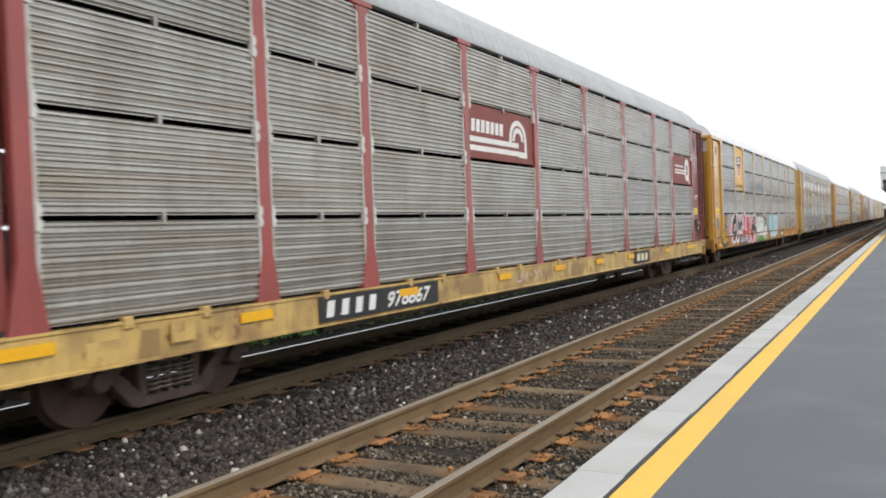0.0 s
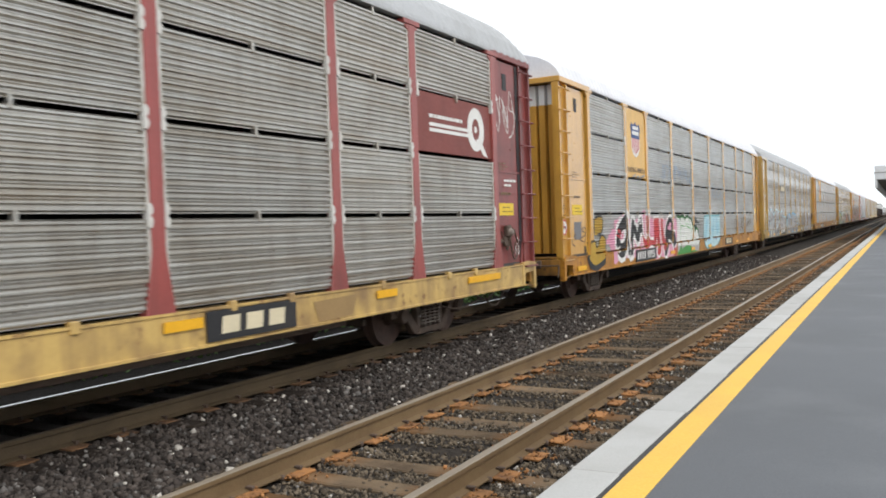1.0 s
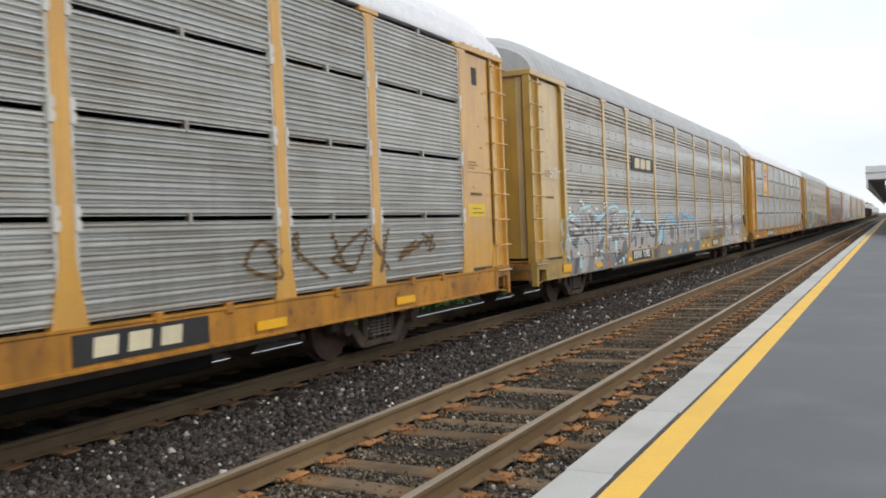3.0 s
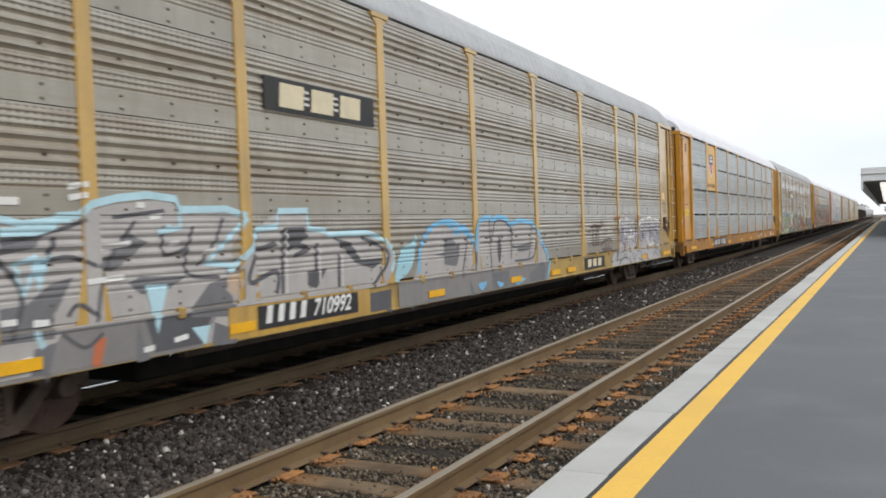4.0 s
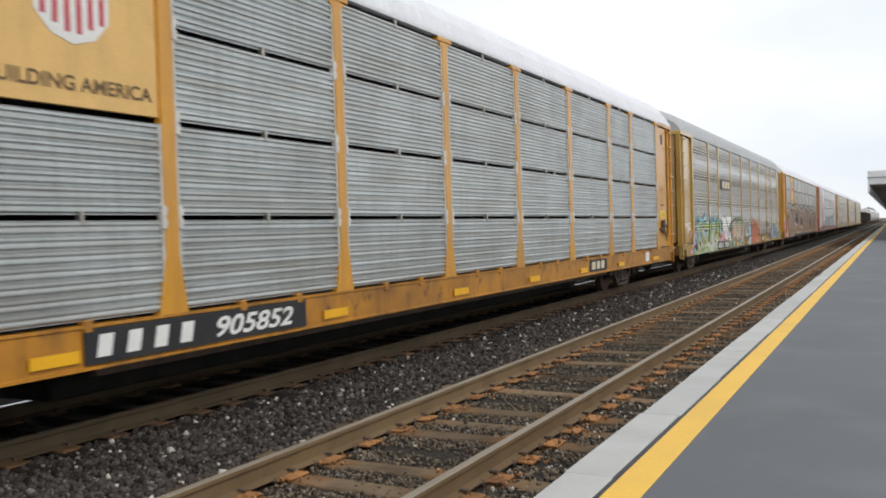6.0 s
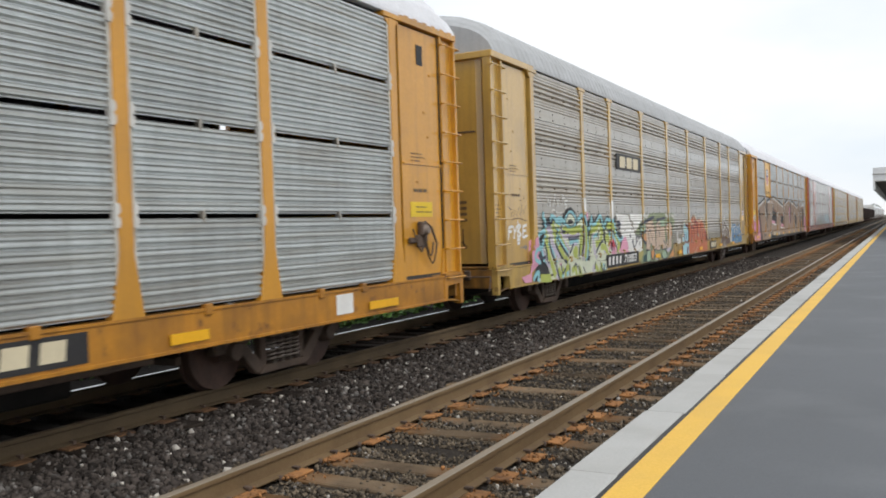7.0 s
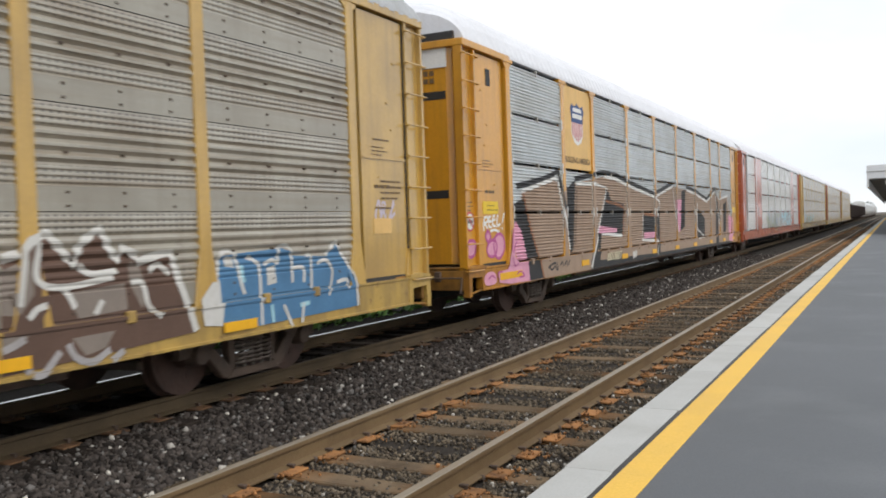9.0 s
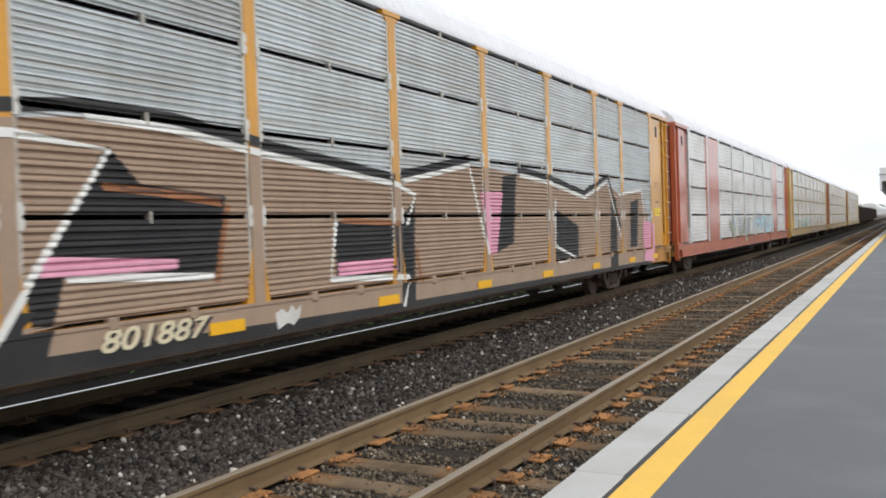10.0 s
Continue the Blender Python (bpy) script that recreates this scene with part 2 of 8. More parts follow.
def scuffs(op, xyz, co, n, l):
    """Faint pale smears and scattered specks on the platform."""
    a, b = n.new("ShaderNodeTexNoise"), n.new("ShaderNodeTexNoise")
    a.inputs["Scale"].default_value, a.inputs["Detail"].default_value = 0.9, 7
    b.inputs["Scale"].default_value, b.inputs["Detail"].default_value = 14.0, 2
    for t in (a, b):
        l.new(co.outputs["Object"], t.inputs["Vector"])
    smear = op("MULTIPLY", op("MAXIMUM", 0.0, op("SUBTRACT", a.outputs["Fac"], 0.52)), 1.6)
    speck = op("MULTIPLY", op("GREATER_THAN", b.outputs["Fac"], 0.78), 0.35)
    return op("MAXIMUM", smear, speck)


marked(ASPH, (0.19, 0.198, 0.205), scuffs)
EARTH = mat("dusty_earth", (0.12, 0.10, 0.075), 0.95, dirt=(0.06, 0.055, 0.035), amount=0.7, scale=0.3, grain=6, bump=0.4)
LEAF = island(mat("green_leaf", (0.12, 0.25, 0.05), 0.6, dirt=(0.04, 0.085, 0.02), amount=0.6, scale=2, grain=12, bump=0.0), 0.5)
FARLEAF = island(mat("hazy_far_foliage", (0.16, 0.18, 0.15), 0.8, dirt=(0.11, 0.13, 0.10), amount=0.6, scale=0.5, grain=4, bump=0.0), 0.3)
BARK = mat("grey_bark", (0.12, 0.10, 0.08), 0.9, scale=4)
CANOPY = mat("pale_canopy_fascia", (0.74, 0.75, 0.76), 0.6, dirt=(0.6, 0.61, 0.62), amount=0.4, scale=0.6, bump=0.02)
SOFFIT = mat("dim_canopy_soffit", (0.24, 0.23, 0.21), 0.8, dirt=(0.16, 0.15, 0.14), amount=0.4, scale=0.6, bump=0.03)
WHITEP = mat("white_paint", (0.74, 0.74, 0.72), 0.6, dirt=(0.5, 0.48, 0.44), amount=0.35, scale=2.5, bump=0.02)
OFFWHITE = mat("chalky_white_paint", (0.60, 0.59, 0.56), 0.65, dirt=(0.36, 0.34, 0.3), amount=0.5, scale=3, bump=0.02)
BLACKP = mat("black_paint", (0.022, 0.022, 0.024), 0.55, dirt=(0.05, 0.045, 0.04), amount=0.5, scale=2, bump=0.02)
REFLECT = mat("reflective_yellow_strip", (0.80, 0.42, 0.015), 0.4, dirt=(0.55, 0.28, 0.02), amount=0.3, scale=4, bump=0.0)
SIGNY = mat("bright_yellow_sign", (0.75, 0.52, 0.03), 0.5, dirt=(0.55, 0.36, 0.04), amount=0.3, scale=5, bump=0.0)


# ---------------------------------------------------------------- mesh helpers
def mesh_from(bm, name, material, smooth=False):
    me = bpy.data.meshes.new(name)
    bm.to_mesh(me)
    bm.free()
    for m in (material if isinstance(material, (list, tuple)) else [material]):
        me.materials.append(m)
    if smooth:
        for p in me.polygons:
            p.use_smooth = True
    return me


def part(name, bm, material, parent, label="", smooth=False):
    """Links a bmesh, or a mesh that is shared, as one object under a thing or a part."""
    me = bm if isinstance(bm, bpy.types.Mesh) else mesh_from(bm, name, material, smooth)
    ob = new(name, me)
    ob.parent = parent
    if label:
        tagged(ob, label)
    return ob


def put(name, me, parent, x=0, y=0, z=0, rx=0, ry=0, rz=0, label=""):
    ob = part(name, me, None, parent, label)
    ob.matrix_basis = pose(x, y, z, rx, ry, rz)
    return ob


def box(bm, x0, x1, y0, y1, z0, z1, bevel=0.0):
    r = bmesh.ops.create_cube(bm, size=1.0)
    vs = r["verts"]
    for v in vs:
        v.co = Vector(((x0 + x1) / 2 + v.co.x * (x1 - x0), (y0 + y1) / 2 + v.co.y * (y1 - y0), (z0 + z1) / 2 + v.co.z * (z1 - z0)))
    if bevel:
        es = list({e for v in vs for e in v.link_edges})
        bmesh.ops.bevel(bm, geom=es, offset=bevel, segments=1, affect="EDGES")
    return bm


def boxes(*rows, bevel=0.0):
    bm = bmesh.new()
    for r in rows:
        box(bm, *r, bevel=bevel)
    return bm


def tube(bm, p, q, r, n=8):
    p, q = Vector(p), Vector(q)
    m = Matrix.Translation((p + q) / 2) @ (q - p).to_track_quat("Z", "Y").to_matrix().to_4x4()
    bmesh.ops.create_cone(bm, cap_ends=True, segments=n, radius1=r, radius2=r, depth=(q - p).length, matrix=m)
    return bm


def prism(bm, pts, axis, a, b):
    """Extrudes a closed outline. axis 'y': pts are (x, z); axis 'x': pts are (y, z)."""
    def at(u, w, d):
        return (u, d, w) if axis == "y" else (d, u, w)
    lo = [bm.verts.new(at(u, w, a)) for u, w in pts]
    hi = [bm.verts.new(at(u, w, b)) for u, w in pts]
    k = len(pts)
    bm.faces.new(lo)
    bm.faces.new(list(reversed(hi)))
    for i in range(k):
        bm.faces.new((lo[i], hi[i], hi[(i + 1) % k], lo[(i + 1) % k]))
    bmesh.ops.recalc_face_normals(bm, faces=bm.faces[:])
    return bm


# ---------------------------------------------------------------- the plan (z = 0 is the top of the rails)
NEAR_C, FAR_C = -3.541, -7.55
EDGE, LINE0, LINE1, PLAT_Z = -1.805, -1.47, -1.25, 0.203
SPEED = 14.8
TIE_STEP = 0.56


def rail(name, x, top, label):
    bm = bmesh.new()
    prism(bm, [(-0.07, -0.172), (0.07, -0.172), (0.07, -0.162), (0.012, -0.145), (0.009, -0.045), (0.035, -0.034), (0.035, -0.004),
               (0.03, 0.0), (-0.03, 0.0), (-0.035, -0.004), (-0.035, -0.034), (-0.009, -0.045), (-0.012, -0.145), (-0.07, -0.162)], "y", -60, 640)
    for f in bm.faces:
        if f.calc_center_median().z > -0.003:
            f.material_index = 1
    ob = new(name, mesh_from(bm, name, [RAILSIDE if x > -5 else RAILDARK, top]))
    ob.location.x = x
    return tagged(ob, label, "rail", "rails of the two tracks", "structure")


# the train track's nearer head is dark, painting in the underside's reflection
for c in (NEAR_C, FAR_C):
    for s in (1, -1):
        rail("rail", c + s * 0.7525, RAILBRIGHT if c + s < FAR_C else (RAILTOP if c == NEAR_C else RAILDARK), "rusty brown steel rail with a worn bright head, spiked to timber ties")

bm = bmesh.new()
box(bm, -3000, 3000, -900, 4500, -0.9, -0.62)
tagged(new("ground", mesh_from(bm, "ground", EARTH)), "dusty earth and weeds beyond the tracks", "ground", kind="structure")

bm = bmesh.new()
prism(bm, [(-12.2, -0.62), (-10.75, -0.235), (-5.7, -0.235), (-5.3, -0.215), (-1.83, -0.215), (-1.83, -0.62)], "y", -60, 640)
tagged(new("ballast_bed", mesh_from(bm, "ballast_bed", GRAVEL)), "dark grey crushed stone track bed", "ballast", kind="structure")

# dark strip laid on the bed as the shade under the train
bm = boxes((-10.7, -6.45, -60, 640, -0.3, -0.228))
tagged(new("oily_ballast", mesh_from(bm, "oily_ballast", BLACKBED)), "stone coloured dark as the train's shade between the rails under it", "ballast", kind="structure")

# platform: asphalt, painted line, concrete edge slabs
bm = boxes((LINE0 + 0.012, 9.0, -60, 420, -0.62, PLAT_Z))
platform = tagged(new("platform", mesh_from(bm, "platform", ASPH)), "long grey asphalt station platform with a pale concrete edge", "platform", kind="structure")
bm = boxes((LINE0 + 0.014, LINE1, -60, 420, PLAT_Z - 0.05, PLAT_Z + 0.004))
part("safety_line", bm, YLINE, platform, "bright yellow painted safety line along the edge")
bm = boxes((LINE0 - 0.036, LINE0 + 0.012, -60, 420, -0.3, PLAT_Z - 0.008))
part("seam", bm, BLACKP, platform, "dark uneven seam between slab and line")
slab = mesh_from(boxes((EDGE, LINE0 - 0.036, 0.004, 1.796, -0.12, PLAT_Z), bevel=0.008), "edge_slab", CONC)
for i in range(-10, 120):
    put("edge_slab", slab, platform, random.uniform(-0.008, 0.010), 5.0 + i * 1.8, random.uniform(-0.002, 0.002))
part("retaining_wall", boxes((EDGE + 0.05, LINE0 - 0.03, -60, 420, -0.62, -0.124)), CONC, platform)
# ---------------------------------------------------------------- autorack cars
LEN, HALF = 27.4, 1.6
POSTS = [1.8, 4.65, 6.65, 9.5, 12.35, 15.15, 18.0, 20.85, 22.8, 25.5]
SILL0, SILL1, TOP = 0.62, 1.0, 4.53
ROW = 0.883
FACE = 1.594            # outer face of the corrugated panels


def profile(style):
    """Heights (0 to 1 up one panel) and depths of the sheet."""
    pts = []
    if style == "fine":
        n = 14
        for i in range(n):          # every second groove is deeper and wider
            g, w = (-0.029, 0.20) if i % 2 == 0 else (-0.014, 0.10)
            pts += [(i / n, g), ((i + w) / n, g), ((i + w + 0.26) / n, 0.0), ((i + 0.72) / n, 0.0)]
        pts.append((1.0, -0.029))
    else:  # flat riveted strip, narrow ribs, three broad rounded ribs, narrow ribs
        pts = [(0.0, -0.004), (0.235, -0.004), (0.245, -0.015)]
        for i in range(3):
            a = 0.25 + i * 0.06
            pts += [(a + 0.010, -0.013), (a + 0.025, -0.005), (a + 0.045, -0.005), (a + 0.058, -0.013)]
        for i in range(3):
            a = 0.45 + i * 0.11
            pts += [(a, -0.026), (a + 0.02, -0.014), (a + 0.04, 0.004), (a + 0.065, 0.005), (a + 0.085, -0.010), (a + 0.104, -0.026)]
        for i in range(3):
            a = 0.79 + i * 0.06
            pts += [(a + 0.006, -0.013), (a + 0.02, -0.005), (a + 0.04, -0.005), (a + 0.054, -0.013)]
        pts.append((1.0, -0.015))
    return pts


EDGESTRIP = mat("galvanised_edge_strip", (0.55, 0.54, 0.50), 0.5, 0.3, dirt=(0.25, 0.20, 0.14), amount=0.7, scale=6, grain=30, bump=0.1)
SHEETS = {}


def sheet(style, width, material):
    """One corrugated side panel, origin at its lower near corner."""
    key = (style, round(width, 3), material.name)
    if key not in SHEETS:
        bm = bmesh.new()
        h = ROW - (0.045 if style == "fine" else 0.006)
        rows = [(bm.verts.new((d, 0, z * h)), bm.verts.new((d, width, z * h))) for z, d in profile(style)]
        for (a, b), (c, d) in zip(rows, rows[1:]):
            bm.faces.new((a, b, d, c))
        back = [bm.verts.new((-0.045, y, z)) for y, z in ((0, 0), (width, 0), (width, h), (0, h))]
        bm.faces.new(list(reversed(back)))
        bm.faces.new((rows[0][1], rows[0][0], back[0], back[1]))
        bm.faces.new((rows[-1][0], rows[-1][1], back[2], back[3]))
        if style == "fine":     # pale edge strips beside the posts
            for y in (0.0, width - 0.04):
                box(bm, -0.03, 0.004, y, y + 0.04, 0.0, h)
                for f in bm.faces[-6:]:
                    f.material_index = 2
        else:
            n = max(3, round(width / 0.62))
            for i in range(n):
                y = (i + 0.5) * width / n
                for z in (0.05, 0.18):
                    box(bm, -0.006, 0.006, y - 0.013, y + 0.013, z * h - 0.011, z * h + 0.011)
                    for f in bm.faces[-6:]:
                        f.material_index = 1
                box(bm, -0.02, 0.014, y - 0.012, y + 0.012, 0.55 * h - 0.01, 0.55 * h + 0.01)
                for f in bm.faces[-6:]:
                    f.material_index = 1
        SHEETS[key] = mesh_from(bm, "side_panel", [material, IRON, EDGESTRIP])
    return SHEETS[key]


def depth_at(style, s, z, posts):
    """Outermost face of a car's side at the place s along it and height z."""
    if z < SILL1:
        return HALF + (0.014 if z < SILL0 + 0.032 or z > SILL1 - 0.032 else 0.0)
    for p in posts:
        w = 0.085 if z > 1.55 else 0.085 + (1.55 - z) / 0.5 * 0.09
        if abs(s - p) < w:
            return HALF + 0.012
    if s < posts[0] or s > posts[-1]:
        return 1.54
    u = ((z - SILL1 - 0.03) / ROW) % 1.0
    h = (ROW - (0.045 if style == "fine" else 0.006)) / ROW
    if u > h:
        return None
    pts = profile(style)
    u /= h
    for (a, da), (b, db) in zip(pts, pts[1:]):
        if a <= u <= b:
            return FACE + da + (db - da) * (u - a) / max(1e-6, b - a)
    return FACE


def post_mesh(material, cap=True, foot=0.19):
    bm = bmesh.new()
    prism(bm, [(-foot, 0.97), (foot, 0.97), (foot * 0.9, 1.05), (0.085, 1.55), (0.085, TOP), (-0.085, TOP), (-0.085, 1.55), (-foot * 0.9, 1.05)],
          "x", 1.5, HALF + 0.01)
    if cap:
        prism(bm, [(-0.22, TOP - 0.02), (0.22, TOP - 0.02), (0.22, TOP + 0.05), (-0.22, TOP + 0.05)], "x", 1.5, HALF + 0.02)
        prism(bm, [(-0.085, TOP - 0.12), (0.085, TOP - 0.12), (0.2, TOP - 0.021), (-0.2, TOP - 0.021)], "x", 1.5, HALF + 0.005)
    bmesh.ops.bevel(bm, geom=[e for e in bm.edges], offset=0.008, segments=1, affect="EDGES")
    return mesh_from(bm, "side_post", material)


def roof_outline():
    return [(1.60, 4.60), (1.585, 4.68), (1.50, 4.90), (1.36, 5.09), (1.15, 5.25), (0.8, 5.40), (0.4, 5.48), (0.0, 5.51)]


def roof_mesh(material, ln):
    bm = bmesh.new()
    half = roof_outline()
    line = half + [(-x, z) for x, z in reversed(half[:-1])]
    ys = []
    y = 0.12
    while y < ln - 0.12:           # shallow cross corrugations
        ys += [(y, 0.0), (y + 0.10, 0.0), (y + 0.14, 0.012), (y + 0.20, 0.012)]
        y += 0.26
    def hip(yy):                   # the roof dips a little over the last half metre
        u = min(1.0, min(yy, ln - yy) / 0.75)
        return 1 - 0.42 * (1 - u) ** 2
    rows = [[bm.verts.new((x * (1 + d * 0.4), yy, 4.6 + (z - 4.6) * hip(yy) + d)) for x, z in line] for yy, d in ys]
    for a, b in zip(rows, rows[1:]):
        for i in range(len(line) - 1):
            bm.faces.new((a[i], a[i + 1], b[i + 1], b[i]))
    bm.faces.new(rows[0])
    bm.faces.new(list(reversed(rows[-1])))
    bmesh.ops.recalc_face_normals(bm, faces=bm.faces[:])
    return mesh_from(bm, "roof", material)


def wheelset_mesh():
    bm = bmesh.new()
    m = Matrix.Rotation(radians(90), 4, "Y")
    for s in (1, -1):
        x = s * 0.765
        bmesh.ops.create_cone(bm, cap_ends=True, segments=40, radius1=0.42, radius2=0.42, depth=0.12, matrix=Matrix.Translation((x, 0, 0)) @ m)
        bmesh.ops.create_cone(bm, cap_ends=True, segments=40, radius1=0.448, radius2=0.448, depth=0.03, matrix=Matrix.Translation((x - s * 0.07, 0, 0)) @ m)
        bmesh.ops.create_cone(bm, cap_ends=True, segments=28, radius1=0.36, radius2=0.36, depth=0.02, matrix=Matrix.Translation((x + s * 0.055, 0, 0)) @ m)
        bmesh.ops.create_cone(bm, cap_ends=True, segments=16, radius1=0.15, radius2=0.11, depth=0.10, matrix=Matrix.Translation((x + s * 0.09, 0, 0)) @ m)
        for k in range(3):
            a = radians(120 * k)
            box(bm, x + s * 0.04, x + s * 0.07, 0.24 * math.cos(a) - 0.035, 0.24 * math.cos(a) + 0.035, 0.24 * math.sin(a) - 0.035, 0.24 * math.sin(a) + 0.035)
    bmesh.ops.create_cone(bm, cap_ends=True, segments=14, radius1=0.085, radius2=0.085, depth=2.2, matrix=m)
    return mesh_from(bm, "wheelset", WHEEL)


def frame_mesh():
    """Cast truck side frame with its two pedestal jaws and the spring window."""
    bm = bmesh.new()
    top = [(-1.17, 0.40), (-1.17, 0.56), (-0.95, 0.62), (-0.55, 0.72), (0.55, 0.72), (0.95, 0.62), (1.17, 0.56), (1.17, 0.40), (0.72, 0.42), (0.42, 0.60), (-0.42, 0.60), (-0.72, 0.42)]
    prism(bm, top, "x", -0.06, 0.06)
    for s in (1, -1):
        prism(bm, [(s * 0.86, 0.50), (s * 0.70, 0.52), (s * 0.34, 0.20), (s * 0.36, 0.10), (s * 0.5, 0.12)], "x", -0.055, 0.055)
        prism(bm, [(s * 0.30, 0.62), (s * 0.42, 0.62), (s * 0.40, 0.2), (s * 0.30, 0.2)], "x", -0.055, 0.055)
        bmesh.ops.create_cone(bm, cap_ends=True, segments=18, radius1=0.125, radius2=0.10, depth=0.16,
                              matrix=Matrix.Translation((0.05, s * 0.89, 0.42)) @ Matrix.Rotation(radians(90), 4, "Y"))
        box(bm, -0.07, 0.07, s * 0.89 - 0.15, s * 0.89 + 0.15, 0.45, 0.60)
    prism(bm, [(-0.45, 0.10), (0.45, 0.10), (0.36, 0.20), (-0.36, 0.20)], "x", -0.075, 0.075)
    bmesh.ops.bevel(bm, geom=[e for e in bm.edges], offset=0.012, segments=1, affect="EDGES")
    return mesh_from(bm, "side_frame", IRON)


def coil_mesh():
    bm = bmesh.new()
    n, turns, R, r, k = 72, 5.5, 0.062, 0.017, 6
    rings = []
    for i in range(n + 1):
        a = turns * 2 * math.pi * i / n
        c = Vector((R * math.cos(a), R * math.sin(a), 0.21 + 0.26 * i / n))
        out = Vector((math.cos(a), math.sin(a), 0))
        rings.append([bm.verts.new(c + r * (math.cos(b) * out + Vector((0, 0, math.sin(b))))) for b in [2 * math.pi * j / k for j in range(k)]])
    for a, b in zip(rings, rings[1:]):
        for j in range(k):
            bm.faces.new((a[j], b[j], b[(j + 1) % k], a[(j + 1) % k]))
    bm.normal_update()
    return mesh_from(bm, "coil_spring", SPRING, True)


WHEELSET, SIDEFRAME, COIL = wheelset_mesh(), frame_mesh(), coil_mesh()
BOLSTER = mesh_from(boxes((-1.05, 1.05, -0.2, 0.2, 0.47, 0.62), (-0.3, 0.3, -0.3, 0.3, 0.62, 0.72), bevel=0.02), "bolster", IRON)
BRAKE = mesh_from(boxes((-0.75, 0.75, -0.045, 0.045, 0.33, 0.42), bevel=0.01), "brake_beam", IRON)
TURNING = []            # wheelsets and the height of their axles


def truck(car, y, turning):
    t = new("truck")
    t.parent = car
    t.location = (0, y, 0)
    tagged(t, "grimy cast iron truck with coil springs")
    for s in (1, -1):
        put("side_frame", SIDEFRAME, t, s * 1.0)
        for dy in (-0.22, -0.07, 0.08, 0.22):
            put("coil_spring", COIL, t, s * 1.03, dy)
    put("bolster", BOLSTER, t)
    for dy in (-1.38, 1.38):
        put("brake_beam", BRAKE, t, 0, dy)
    for dy in (-0.89, 0.89):
        w = put("wheelset", WHEELSET, t, 0, dy, 0.42)
        if turning:
            TURNING.append((w, dy))
    return t


MESH = {}


def shared(key, make):
    if key not in MESH:
        MESH[key] = make()
    return MESH[key]


def ladder_mesh(material):
    bm = bmesh.new()
    out = [(1.585, 0.0), (1.585, 0.045), (1.52, 0.05), (1.52, 0.44), (1.585, 0.445), (1.585, 0.5), (1.44, 0.5), (1.44, 0.0)]
    lo, hi = [bm.verts.new((x, y, 0.98)) for x, y in out], [bm.verts.new((x, y, 4.62)) for x, y in out]
    bm.faces.new(lo)
    bm.faces.new(hi)
    for i in range(len(out)):
        bm.faces.new((lo[i], hi[i], hi[(i + 1) % len(out)], lo[(i + 1) % len(out)]))
    bmesh.ops.recalc_face_normals(bm, faces=bm.faces[:])
    return mesh_from(bm, "corner_post", material)


def stirrup_mesh(material):
    """Open step at the end of the sill: top bar, hangers and tread round a dark opening."""
    bm = bmesh.new()
    prism(bm, [(0.0, 0.55), (0.0, 1.0), (0.62, 1.0), (0.62, SILL0), (0.52, SILL0), (0.50, 0.84), (0.12, 0.86), (0.10, 0.55)], "x", 1.50, HALF + 0.004)
    tube(bm, (1.56, 0.05, 0.585), (1.56, 0.57, 0.64), 0.018, 6)
    prism(bm, [(0.0, 0.99), (0.62, 0.985), (0.60, 1.03), (0.33, 1.05), (0.05, 1.02)], "x", 1.52, HALF + 0.022)
    for f in bm.faces[-7:]:
        f.material_index = 1
    return mesh_from(bm, "step_stirrup", [material, GRIME])


def sweep(bm, pts, r, k=7):
    """A round bar bent through the points."""
    rings = []
    for i, p in enumerate(pts):
        d = (pts[min(i + 1, len(pts) - 1)] - pts[max(i - 1, 0)]).normalized()
        u = d.orthogonal().normalized()
        w = d.cross(u)
        rings.append([bm.verts.new(p + r * (math.cos(a) * u + math.sin(a) * w)) for a in [2 * math.pi * j / k for j in range(k)]])
    for a, b in zip(rings, rings[1:]):
        o = min(range(k), key=lambda q: (b[q].co - a[0].co).length)
        for j in range(k):
            bm.faces.new((a[j], a[(j + 1) % k], b[(j + 1 + o) % k], b[(j + o) % k]))
    bmesh.ops.recalc_face_normals(bm, faces=bm.faces[:])
    return bm


def rung_mesh(material):
    bm = bmesh.new()
    sweep(bm, [Vector(p) for p in ((1.57, -0.02, 0), (1.63, -0.02, 0), (1.64, -0.01, 0), (1.64, 0.51, 0), (1.63, 0.52, 0), (1.57, 0.52, 0))], 0.013, 6)
    return mesh_from(bm, "ladder_rung", material)


def end_panel_mesh(material, slot):
    """Solid sheet between the corner ladder and the first post, with pressed seam and slot."""
    bm = bmesh.new()
    prism(bm, [(0.50, 1.02), (1.65, 1.02), (1.65, 4.50), (0.50, 4.50)], "x", 1.46, 1.545)
    box(bm, 1.545, 1.56, 0.52, 1.62, 2.60, 2.63)
    prism(bm, [(0.50, 1.02), (0.62, 1.02), (0.54, 1.4), (0.50, 1.4)], "x", 1.545, 1.565)
    box(bm, 1.50, 1.5475, 0.62, 1.64, 1.0, 1.05)        # dark gap over the sill
    for f in bm.faces[-6:]:
        f.material_index = 1
    for z, y in ((3.9, 0.75), (3.35, 0.95), (3.0, 0.85), (2.35, 1.2)):      # small cleats
        box(bm, 1.54, 1.56, y, y + 0.05, z, z + 0.02)
    if slot:
        box(bm, 1.53, 1.552, 0.98, 1.16, 4.02, 4.30)
        for f in bm.faces[-6:]:
            f.material_index = 1
    return mesh_from(bm, "end_panel", [material, BLACKP])


